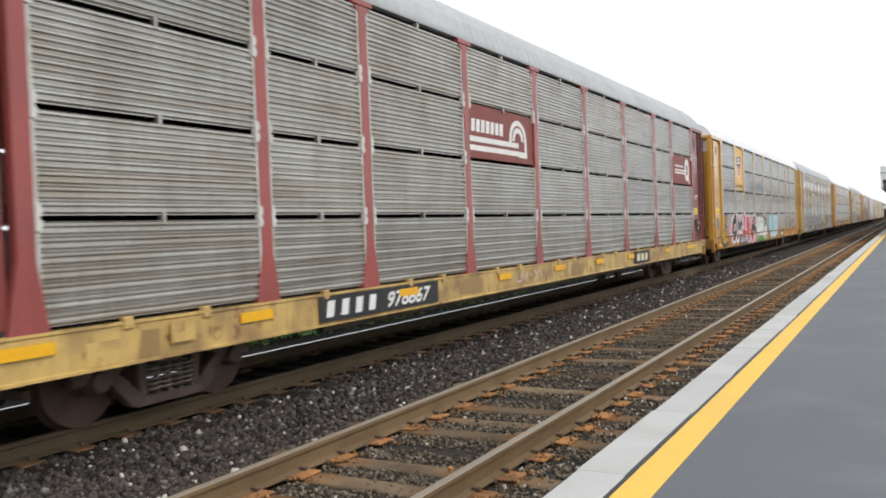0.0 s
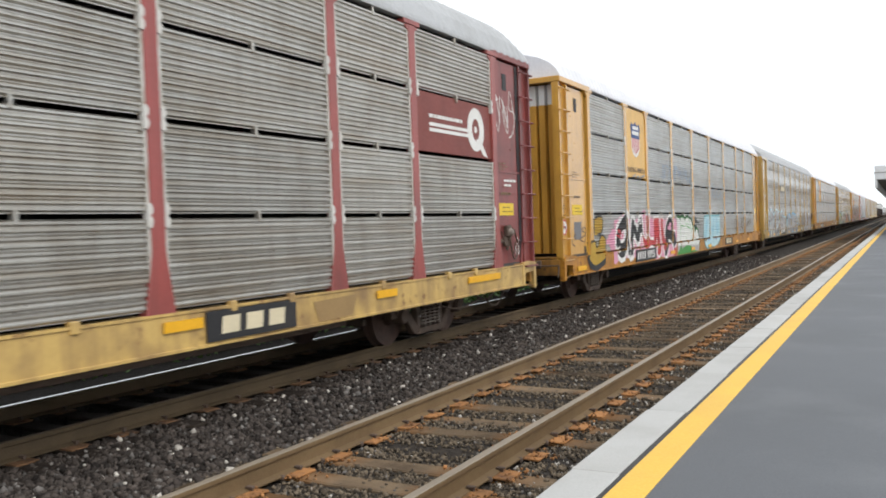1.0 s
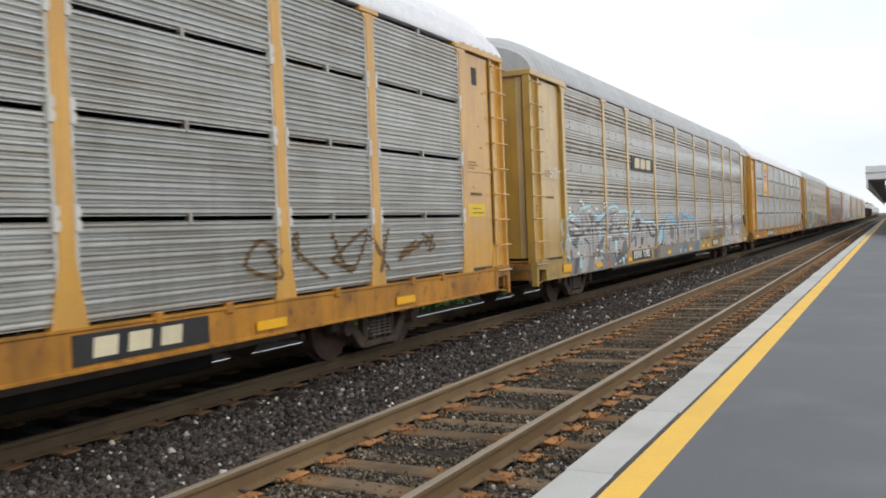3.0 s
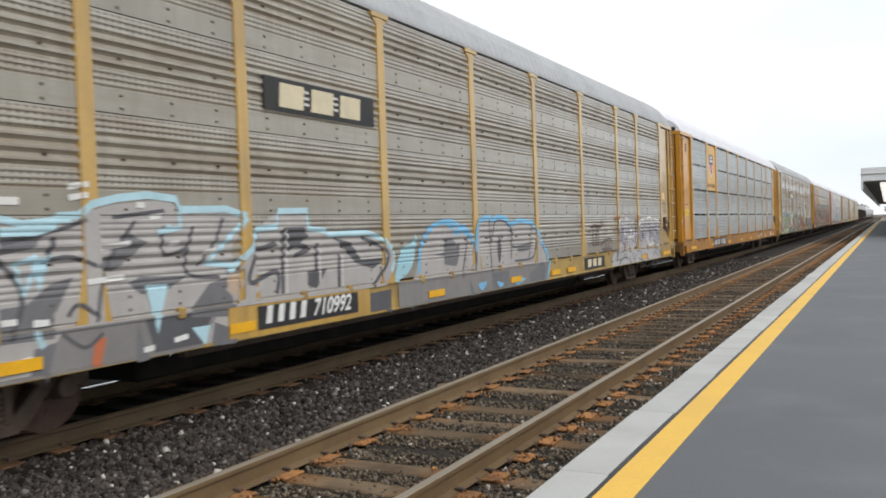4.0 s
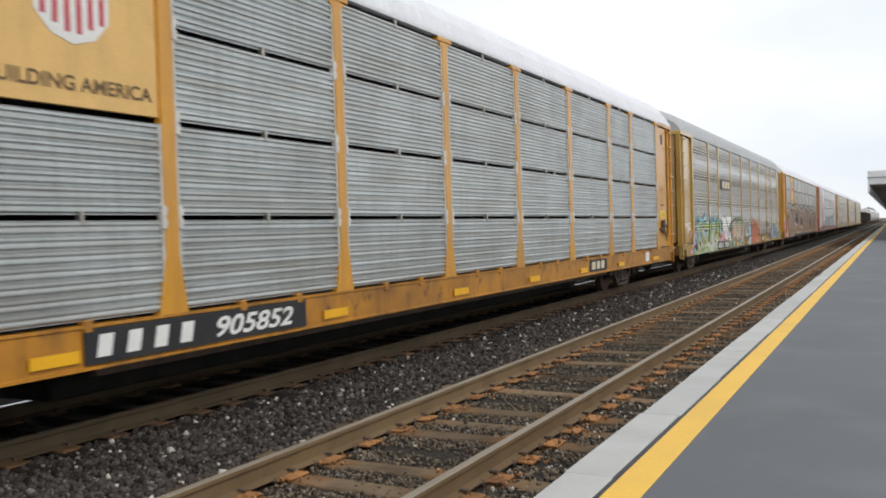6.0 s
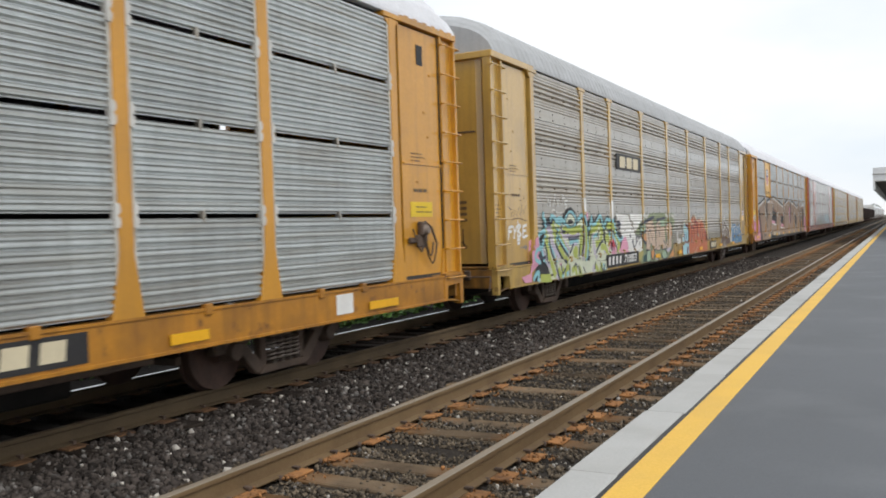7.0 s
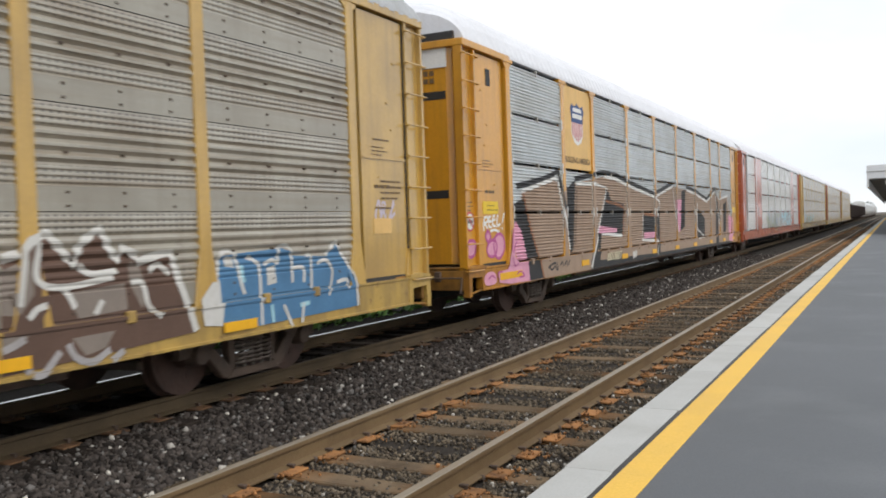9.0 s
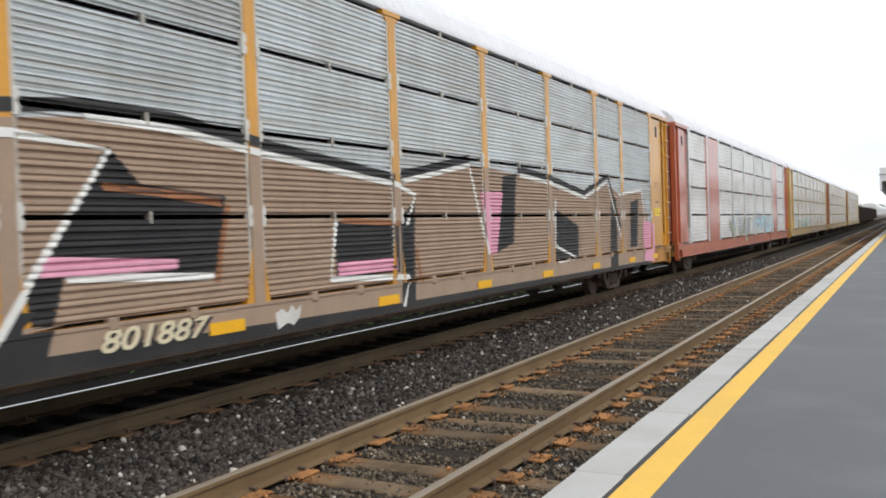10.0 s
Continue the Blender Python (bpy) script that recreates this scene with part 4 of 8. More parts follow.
def shield_board(car):
    """Yellow board with a striped shield and a motto below it."""
    s0, s1 = POSTS[1] + 0.085, POSTS[2] - 0.085
    z0 = SILL1 + 0.03 + 2 * ROW + 0.01
    part("logo_board", boxes((1.53, 1.572, s0, s1, z0, TOP), bevel=0.004), BOARD, car, "plain yellow board between two posts")
    c, x = (s0 + s1) / 2, 1.577

    def shape(name, pts, m, xx):
        bm = bmesh.new()
        prism(bm, [(c + p * 1.12, 3.80 + q * 1.15) for p, q in pts], "x", xx - 0.003, xx)
        part(name, bm, m, car)
    body = [(-0.34, 0.06), (-0.33, -0.22), (-0.2, -0.36), (0.0, -0.42), (0.2, -0.36), (0.33, -0.22), (0.34, 0.06)]
    shape("shield", body, WHITEP, x)
    shape("shield_top", [(-0.345, 0.0), (0.345, 0.0), (0.345, 0.12), (0.40, 0.24), (0.33, 0.34), (0.20, 0.30), (0.10, 0.31), (0.0, 0.37), (-0.10, 0.31), (-0.20, 0.30), (-0.33, 0.34), (-0.40, 0.24), (-0.345, 0.12)], NAVY, x + 0.003)
    for i in range(6):
        a = -0.285 + i * 0.105
        drop = -0.36 + abs(a + 0.02) * 0.45
        shape("shield_stripe", [(a, drop), (a + 0.047, drop), (a + 0.047, 0.0), (a, 0.0)], FLAGRED, x + 0.003)
    shape("shield_bar", [(-0.25, 0.20), (0.25, 0.20), (0.25, 0.27), (-0.25, 0.27)], WHITEP, x + 0.006)
    shape("shield_bar", [(-0.28, 0.08), (0.28, 0.08), (0.28, 0.16), (-0.28, 0.16)], WHITEP, x + 0.006)
    lettering(car, "BUILDING AMERICA", s0 + 0.08, 2.94, 0.17, x, INK, width=s1 - s0 - 0.16)


def end_marks(car, sign=True):
    """Stencils, warning plate and round label on the solid end sheets and ladders."""
    ln = LA if car in (A, B, C) else LEN
    for a in (0.72, ln - 1.45):
        x = 1.552
        if sign:
            plaque(car, a, 1.87, a + 0.62, 2.08, x, SIGNY, "warning_plate", "small yellow warning plate")
            bars(car, a + 0.15, 2.0, (0.3, 0.45), x + 0.003, INK, 0.02, 0.05)
        bars(car, a + 0.1, 2.22, (0.42,), x, INK, 0.06)
        bars(car, a + 0.05, 2.75, (0.3, 0.4, 0.25), x, INK, 0.02, 0.03)
    bars(car, 0.10, 2.05, (0.28, 0.3, 0.22, 0.3), 1.524, INK, 0.025, 0.04)


def disc(car, s, z, r, x, material, name):
    bm = bmesh.new()
    prism(bm, [(s + r * math.cos(a), z + r * math.sin(a)) for a in [2 * math.pi * i / 20 for i in range(20)]], "x", x - 0.003, x)
    part(name, bm, material, car)


def scribble(seed, s0, s1, z0, z1, n, pts=5):
    rnd = random.Random(seed)
    out = []
    for i in range(n):
        a = s0 + (s1 - s0) * i / n
        w = (s1 - s0) / n
        out.append([(a + rnd.uniform(0, 1.1) * w, rnd.uniform(z0, z1)) for _ in range(pts)])
    return out


# car A: red boards with white stripes and marks
A, B, C, D, E, F, G = (CARS[k] for k in "ABCDEFG")


def red_board(car, bay, mark):
    s0, s1 = POSTS[bay] + 0.085, POSTS[bay + 1] - 0.085
    z0 = SILL1 + 0.03 + 2 * ROW
    part("logo_board", boxes((1.53, 1.572, s0, s1, z0, z0 + ROW - 0.03), bevel=0.004), OXIDE, car, "dark red board with white stripes and mark")
    x = 1.577
    if mark:
        block_letters(car, s0 + 0.12, z0 + 0.42, 7, 0.13, 0.20, 0.05, x, WHITEP, 0.1)
        for z in (0.26, 0.12):
            part("stripe", boxes((x - 0.003, x, s0 + 0.05, s0 + 2.0, z0 + z, z0 + z + 0.085)), WHITEP, car)
        c = (s0 + 1.98, z0 + 0.40)
        for r in (0.33, 0.19):
            arc = [(c[0] + r * math.cos(a), c[1] + r * math.sin(a) * 0.9) for a in [math.radians(190 - 195 * i / 14) for i in range(15)]]
            bm = bmesh.new()
            for q in ribbon(arc, 0.09):
                prism(bm, q, "x", x - 0.003, x)
            bmesh.ops.remove_doubles(bm, verts=bm.verts[:], dist=0.001)
            part("curved_mark", bm, WHITEP, car)
        part("stripe", boxes((x - 0.003, x, s0 + 2.0, s0 + 2.37, z0 + 0.10, z0 + 0.20), (x - 0.003, x, s0 + 2.27, s0 + 2.36, z0 + 0.20, z0 + 0.42)), WHITEP, car)
    else:
        bars(car, s0 + 0.4, z0 + 0.50, (1.1,), x, WHITEP, 0.07)
        for z in (0.30, 0.38):
            part("stripe", boxes((x - 0.003, x, s0 + 0.4, s0 + 1.75, z0 + z, z0 + z + 0.05)), WHITEP, car)
        c = (s0 + 1.95, z0 + 0.44)
        ring = [(c[0] + 0.22 * math.cos(a), c[1] + 0.26 * math.sin(a)) for a in [2 * math.pi * i / 24 for i in range(24)]]
        bm = bmesh.new()
        for q in ribbon(ring, 0.17, True):
            prism(bm, q, "x", x - 0.003, x)
        prism(bm, [(c[0] - 0.05, c[1] - 0.045), (c[0] + 0.03, c[1] - 0.05), (c[0] + 0.05, c[1] + 0.01), (c[0] + 0.02, c[1] + 0.05), (c[0] - 0.04, c[1] + 0.045)], "x", x - 0.003, x)
        prism(bm, [(c[0], c[1] - 0.15), (c[0] + 0.16, c[1] - 0.14), (c[0] + 0.42, c[1] - 0.42), (c[0] + 0.26, c[1] - 0.40)], "x", x - 0.003, x)
        bmesh.ops.remove_doubles(bm, verts=bm.verts[:], dist=0.001)
        part("curved_mark", bm, WHITEP, car)


red_board(A, 3, True)
red_board(A, 8, False)
number_plate_band(A, 5.5, 8.35, "978867", 4)
number_plate_band(A, 18.55, 19.95, "", 0)
block_letters(A, 18.75, 0.73, 3, 0.26, 0.17, 0.1, HALF + 0.027, CREAMP)
reflectors(A, [(1.5, 0.5), (4.17, 0.5), (7.27, 0.5), (10.47, 0.5), (13.05, 0.55), (15.55, 0.5), (18.0, 0.5), (21.64, 0.5), (24.3, 1.2)], 0.82)
plaque(A, 3.2, 0.75, 3.5, 0.95, HALF + 0.05, CREAM, "sill_box", "pale box bolted to the sill")
plaque(A, 2.3, 0.66, 2.7, 0.86, HALF + 0.004, CREAM, "sill_panel")
TAN = colour("tan_primer_patch", (0.31, 0.20, 0.085))
lines(A, "fine", scribble(8, 11.2, 12.4, 0.70, 0.90, 6, 4), 0.045, PEACH, 1)
coats(A, "fine", [[(14.0, 0.66), (14.05, 0.92), (14.9, 0.88), (14.7, 0.66)], [(2.85, 0.66), (2.9, 0.9), (3.1, 0.9), (3.1, 0.66)], [(9.1, 0.7), (9.2, 0.93), (9.9, 0.9), (9.8, 0.68)], [(20.4, 0.66), (20.3, 0.9), (21.2, 0.92), (21.1, 0.68)]], TAN, 0, "stain")
end_marks(A)
bars(A, LA - 1.2, 2.45, (0.5, 0.3), 1.553, WHITEP, 0.05)
lines(A, "fine", scribble(5, LA - 1.5, LA - 0.6, 3.1, 3.9, 2, 6), 0.03, PEACH, 0)
lines(A, "fine", scribble(6, LA - 1.5, LA - 0.65, 3.0, 4.1, 3, 7), 0.022, OFFWHITE, 1)
lines(A, "fine", scribble(7, LA - 0.8, LA - 0.6, 1.15, 1.5, 3, 5), 0.02, WHITEP, 1)
def brake_gear(car, ln, z):
    """Hand-brake housing with its wheel hub, lever and slack cables on the end sheet."""
    part("brake_housing", boxes((1.55, 1.64, ln - 1.30, ln - 1.12, z, z + 0.20), (1.55, 1.60, ln - 1.36, ln - 1.06, z - 0.16, z + 0.02), (1.55, 1.61, ln - 1.58, ln - 1.38, z - 0.10, z - 0.02), bevel=0.02), IRON, car, "blackened hand-brake housing on the end sheet")
    bm = bmesh.new()
    bmesh.ops.create_cone(bm, cap_ends=True, segments=16, radius1=0.085, radius2=0.05, depth=0.06, matrix=Matrix.Translation((1.66, ln - 1.2, z + 0.08)) @ Matrix.Rotation(radians(90), 4, "Y"))
    part("wheel_hub", bm, SPRING, car, "bare steel hub of the brake wheel")
    for a, b, low in ((-1.28, -0.80, 0.42), (-1.22, -0.92, 0.30), (-1.5, -1.2, 0.22)):
        bm = bmesh.new()
        sweep(bm, [Vector((1.60 + 0.02 * math.sin(3.1 * q / 8), ln + a + (b - a) * q / 8, z + 0.1 - low * math.sin(math.pi * q / 8) * (0.6 + q / 14) - 0.2 * q / 8)) for q in range(9)], 0.012, 6)
        part("brake_cable", bm, IRON, car)
    bm = bmesh.new()
    sweep(bm, [Vector((1.60, ln - 1.15, z + 0.2)), Vector((1.62, ln - 1.0, z + 0.12)), Vector((1.61, ln - 0.84, z - 0.1))], 0.018, 6)
    part("brake_lever", bm, IRON, car)


brake_gear(A, LA, 1.50)
brake_gear(C, LA, 1.62)
brake_gear(D, LEN, 1.60)


def droop(car, s0, s1, x, low, name="hanging_pipe"):
    """A thin pipe or cable that sags below the sill."""
    bm = bmesh.new()
    pts = [Vector((x, s0 + (s1 - s0) * i / 10, 0.62 - (0.62 - low) * (1 - (i / 5 - 1) ** 2))) for i in range(11)]
    sweep(bm, pts, 0.014, 6)
    part(name, bm, IRON, car)


for c in (A, C):
    droop(c, LA - 3.6, LA - 1.6, 1.35, 0.42)
    droop(c, LA - 1.5, LA - 0.5, 1.2, 0.30)
    droop(c, LA - 0.9, LA + 0.3, 0.7, 0.34)
for c in (A, B, C, D, E, F):
    part("uncoupling_lever", tube(tube(bmesh.new(), (1.5, -0.06, 0.86), (0.25, -0.10, 0.86), 0.014, 6), (1.5, -0.06, 0.86), (1.5, -0.12, 0.62), 0.014, 6), IRON, c)
    part("end_casting", boxes((-0.5, 0.5, -0.14, 0.0, 0.66, 0.96), (0.6, 0.8, -0.06, 0.0, 0.84, 1.0), (1.0, 1.12, -0.05, 0.0, 0.8, 0.97), bevel=0.02), IRON, c, "rusty castings round the coupler")

# car B
shield_board(B)
number_plate_band(B, 5.25, 7.3, "907955", 4)
plaque(B, 18.0, 0.68, 19.6, 0.94, HALF + 0.004, BLACKP, "sill_panel")
block_letters(B, 18.2, 0.73, 3, 0.26, 0.17, 0.12, HALF + 0.008, CREAMP)
end_marks(B)
no_entry_label(B, 0.25, 1.62, 0.16, 1.53)
reflectors(B, [(0.75, 0.55), (9.0, 0.5), (11.8, 0.5), (14.6, 0.5), (20.3, 0.5), (23.2, 0.5)])
coats(B, "fine", [[(2.78, 1.19), (3.02, 1.36), (3.33, 1.52), (3.5, 1.52), (3.57, 1.63), (3.52, 1.74), (3.82, 1.74), (3.96, 1.81), (4.17, 1.81), (4.18, 1.89), (4.6, 1.91), (4.63, 1.8), (4.9, 1.74), (5.06, 1.81), (5.38, 1.73), (5.68, 1.79), (6.05, 1.79), (6.03, 0.97), (5.44, 0.96), (5.34, 0.8), (4.83, 0.77), (4.45, 0.81), (4.3, 0.78), (4.16, 0.74), (4.13, 0.81), (3.79, 0.78), (3.51, 0.7), (3.39, 0.72), (3.45, 0.9), (3.3, 1.01), (3.16, 1.07), (3.13, 1.19)]], PINK, 0)
coats(B, "fine", [[(6.05, 1.79), (6.06, 1.94), (6.21, 2.01), (6.34, 1.96), (6.44, 1.87), (6.64, 1.85), (6.68, 1.7), (6.92, 1.79), (7.08, 1.74), (7.37, 1.79), (7.9, 1.76), (8.25, 1.81), (8.46, 1.68), (8.78, 1.78), (9.19, 1.84), (9.44, 1.74), (9.88, 1.73), (9.92, 1.54), (10.18, 1.27), (9.73, 1.08), (9.81, 0.91), (9.6, 0.64), (8.3, 0.64), (7.74, 0.71), (7.6, 0.64), (7.21, 0.64), (7.17, 0.83), (6.03, 0.97)]], PINK, 0)
edged(B, "fine", [[(4.35, 1.85), (4.56, 1.87), (4.59, 1.61), (4.61, 1.29), (4.68, 0.95), (4.77, 0.84), (4.6, 0.88), (4.51, 1.16), (4.4, 1.01), (4.23, 0.85), (3.97, 0.82), (3.76, 0.9), (3.66, 1.01), (3.84, 1.0), (3.81, 1.06), (3.63, 1.13), (3.64, 1.29), (3.76, 1.54), (4.0, 1.68), (4.35, 1.71)], [(4.99, 1.65), (5.08, 1.77), (5.2, 1.75), (5.27, 1.6), (5.41, 1.57), (5.49, 1.4), (5.62, 1.57), (5.78, 1.78), (5.95, 1.8), (6.0, 1.56), (6.05, 1.28), (5.92, 1.38), (5.77, 1.39), (5.71, 1.21), (5.56, 1.13), (5.37, 1.23), (5.21, 1.42), (5.11, 1.25), (5.05, 1.0), (5.0, 0.84), (4.77, 0.81), (4.62, 0.91), (4.78, 1.03), (4.9, 1.27)]], BLACKP, WHITEP, 0.24, 1)
edged(B, "fine", [[(8.48, 1.31), (8.61, 1.57), (8.94, 1.76), (9.22, 1.8), (9.43, 1.59), (9.29, 1.39), (9.58, 1.32), (9.69, 1.0), (9.48, 0.87), (9.21, 1.08), (8.88, 1.15), (8.7, 1.05), (8.75, 0.89), (8.53, 0.69), (8.33, 0.68), (8.32, 0.87), (8.52, 1.08)]], BLACKP, WHITEP, 0.18, 1)
edged(B, "fine", [[(6.39, 1.83), (6.63, 1.84), (6.61, 1.6), (6.51, 1.34), (6.4, 1.35)], [(6.28, 1.19), (6.56, 1.28), (6.67, 1.19), (7.13, 1.17), (7.18, 1.03), (6.71, 1.02), (6.59, 1.0), (6.4, 0.93), (6.13, 0.98), (5.98, 1.31), (6.09, 1.32)], [(7.21, 1.75), (7.77, 1.76), (7.79, 1.27), (7.91, 0.83), (7.67, 0.72), (7.48, 0.76), (7.55, 1.57), (7.44, 1.57), (7.37, 1.3), (7.29, 0.81), (7.13, 0.86), (7.29, 1.3)], [(7.99, 1.76), (8.22, 1.74), (8.29, 1.4), (8.39, 1.13), (8.58, 1.23), (8.5, 0.85), (8.24, 0.83), (7.99, 1.26)]], REDSP, WHITEP, 0.16, 1)
coats(B, "fine", [[(9.39, 0.65), (9.48, 0.87), (9.84, 0.86), (9.64, 0.64)]], REDSP, 2)
coats(B, "fine", [[(4.42, 1.51), (4.17, 1.49), (4.01, 1.39), (3.95, 1.28), (3.98, 1.18), (4.2, 1.19), (4.39, 1.29), (4.47, 1.42)]], WHITEP, 3)
coats(B, "fine", [[(4.29, 1.48), (4.06, 1.4), (3.99, 1.26), (4.18, 1.26), (4.27, 1.35)], [(8.7, 1.44), (9.04, 1.63), (9.25, 1.6), (9.12, 1.39)]], PINK, 4)
lines(B, "fine", [[(3.74, 1.47), (3.9, 1.44), (4.12, 1.37)], [(3.64, 1.37), (3.83, 1.35), (4.0, 1.3)], [(3.82, 1.52), (3.97, 1.46)]], 0.05, REDSP, 4)
lines(B, "fine", [[(3.64, 1.02), (3.76, 0.98), (3.88, 1.01), (3.82, 1.07), (3.92, 1.11)], [(5.73, 1.7), (5.81, 1.74), (5.82, 1.64), (5.74, 1.61)], [(5.89, 1.74), (5.86, 1.66), (5.93, 1.62)], [(8.77, 1.16), (8.92, 1.05)], [(8.99, 1.09), (9.08, 0.96)], [(9.15, 1.05), (9.24, 0.91)], [(4.71, 0.94), (4.8, 0.83), (4.92, 0.86)]], 0.04, WHITEP, 4)
DKGREEN = colour("dark_green_outline_paint", (0.02, 0.075, 0.03))
CHALK = colour("chalk_white_spray_paint", (0.70, 0.71, 0.68))
LEAFG = colour("bright_green_spray_paint", (0.09, 0.36, 0.08))
ICEB = colour("pale_ice_blue_paint", (0.45, 0.64, 0.69))
coats(B, "fine", [[(9.99, 1.82), (10.26, 1.81), (10.37, 1.72), (10.49, 1.81), (10.85, 1.82), (11.04, 1.72), (11.21, 1.8), (11.54, 1.81), (11.68, 1.74), (11.86, 1.75), (12.07, 1.61), (12.3, 1.48), (12.39, 1.32), (12.63, 1.41), (12.89, 1.41), (13.11, 1.18), (13.1, 0.84), (11.65, 0.84), (9.94, 0.91)]], CHALK, 1)
coats(B, "fine", [[(9.94, 0.92), (11.66, 0.89), (13.11, 0.89), (13.04, 0.66), (12.24, 0.67), (9.93, 0.73)]], SILVER, 1)
coats(B, "fine", [[(9.93, 0.71), (10.22, 0.74), (10.41, 0.93), (10.54, 0.8), (10.81, 0.71), (11.16, 0.9), (11.34, 0.73), (11.72, 0.74), (11.83, 0.85), (12.09, 0.7), (12.29, 0.82), (12.51, 0.64), (13.02, 0.64), (11.85, 0.64), (10.52, 0.64), (9.92, 0.64)]], GRASSG, 2)
coats(B, "fine", [[(12.32, 1.54), (12.74, 1.49), (12.54, 1.43), (12.41, 1.3), (12.35, 1.43)]], BLACKP, 2)
lines(B, "fine", [[(10.41, 1.72), (10.44, 1.4), (10.44, 0.94)], [(10.47, 1.43), (10.69, 1.52), (10.98, 1.46)], [(11.08, 1.72), (11.3, 1.49), (11.91, 1.39), (12.01, 1.12), (11.95, 0.97)], [(12.21, 1.32), (12.07, 1.5)], [(11.39, 1.58), (11.6, 1.54)], [(11.4, 1.03), (11.51, 0.98)], [(12.23, 1.05), (12.36, 1.0)], [(11.71, 1.7), (11.91, 1.45)], [(11.2, 1.15), (11.32, 0.98)]], 0.035, LEAFG, 2)
lines(B, "fine", [[(10.01, 1.8), (10.28, 1.78), (10.39, 1.69), (10.51, 1.78), (10.87, 1.79), (11.06, 1.69), (11.24, 1.77), (11.57, 1.78), (11.7, 1.71), (11.89, 1.72), (12.1, 1.57), (12.33, 1.44), (12.42, 1.28), (12.66, 1.38), (12.93, 1.37), (13.14, 1.14), (13.14, 0.8)]], 0.06, GRASSG, 3, smooth=False)
lines(B, "fine", [[(9.99, 1.82), (10.26, 1.81), (10.37, 1.72), (10.49, 1.81), (10.85, 1.82), (11.04, 1.72), (11.21, 1.8), (11.54, 1.81), (11.68, 1.74), (11.86, 1.75), (12.07, 1.61), (12.3, 1.48), (12.39, 1.32), (12.63, 1.41), (12.89, 1.41), (13.11, 1.18), (13.1, 0.84)]], 0.055, DKGREEN, 4)
lines(B, "fine", [[(12.23, 1.65), (12.48, 1.74), (12.54, 1.59), (12.74, 1.76), (12.83, 1.57)], [(12.9, 1.51), (13.19, 1.6), (13.39, 1.43)], [(12.56, 1.68), (12.82, 1.64), (13.09, 1.57)], [(12.44, 1.75), (12.64, 1.59), (12.96, 1.66)]], 0.035, BLACKP, 1)
edged(B, "fine", [[(14.2, 1.76), (14.49, 1.79), (15.0, 1.78), (16.98, 1.79), (16.95, 1.18), (16.81, 0.94), (16.37, 0.77), (16.07, 0.9), (15.82, 0.7), (15.61, 0.8), (15.31, 0.72), (15.05, 0.87), (14.91, 0.71), (14.41, 0.7), (14.12, 0.83), (13.97, 1.05), (13.98, 1.21), (14.11, 1.33), (14.0, 1.42), (14.14, 1.53), (14.08, 1.66)]], ICEB, TEAL, 0.10, 1)
coats(B, "fine", [[(14.3, 1.62), (14.62, 1.59), (14.55, 1.24), (14.29, 0.99), (14.11, 1.1)], [(15.26, 1.41), (15.81, 1.47), (15.62, 1.02), (15.27, 1.01)], [(16.12, 1.53), (16.87, 1.59), (16.75, 1.19), (16.24, 1.06)], [(14.42, 0.91), (14.92, 0.9), (14.86, 0.73), (14.46, 0.73)]], CYAN, 3)
lines(B, "fine", [[(14.49, 1.72), (14.57, 1.51), (14.28, 1.32)], [(15.26, 1.71), (15.28, 1.27)], [(15.83, 1.73), (15.69, 1.47), (15.75, 1.17)], [(16.38, 1.72), (16.27, 1.45), (16.49, 1.2)], [(14.15, 1.13), (14.43, 0.97), (15.06, 0.99)], [(15.62, 0.99), (16.23, 0.98)]], 0.03, SKYB, 4)
lines(B, "fine", scribble(12, 20.2, 24.8, 1.15, 1.75, 6, 6), 0.05, INK, 1)
lines(B, "fine", scribble(13, 8.3, 12.2, 2.8, 3.35, 16, 5), 0.06, PALEBLUE, 0)
lines(B, "fine", scribble(14, 15.5, 17.5, 2.3, 3.0, 5, 4), 0.05, PALEBLUE, 0)
lines(B, "fine", scribble(15, 4.95, 6.4, 2.78, 2.88, 5, 4), 0.05, PALEBLUE, 0)
coats(B, "fine", [curve_through([(1.6, 1.25), (1.95, 1.3), (2.2, 1.15), (2.45, 1.4), (2.8, 1.3), (2.7, 0.85), (2.1, 0.72), (1.62, 0.85)], 5, True),
                  curve_through([(1.98, 1.45), (2.05, 1.78), (2.58, 1.8), (2.55, 1.5), (2.2, 1.42)], 5, True)], GOLD, 1)
lines(B, "fine", [[(1.6, 1.25), (1.95, 1.3), (2.2, 1.15), (2.45, 1.4), (2.8, 1.3), (2.7, 0.85)], [(1.98, 1.45), (2.05, 1.78), (2.58, 1.8), (2.55, 1.5), (2.2, 1.42)]], 0.045, BLACKP, 2)
lines(B, "fine", [[(1.45, 1.2), (1.55, 0.85), (2.0, 0.70), (2.7, 0.82)]], 0.13, BLACKP, 3)
coats(B, "fine", [rect(0.8, 1.35, 1.25, 1.72)], GREYS, 1)
lines(B, "fine", scribble(16, 0.65, 1.6, 1.15, 1.6, 2, 6), 0.03, INK, 2)

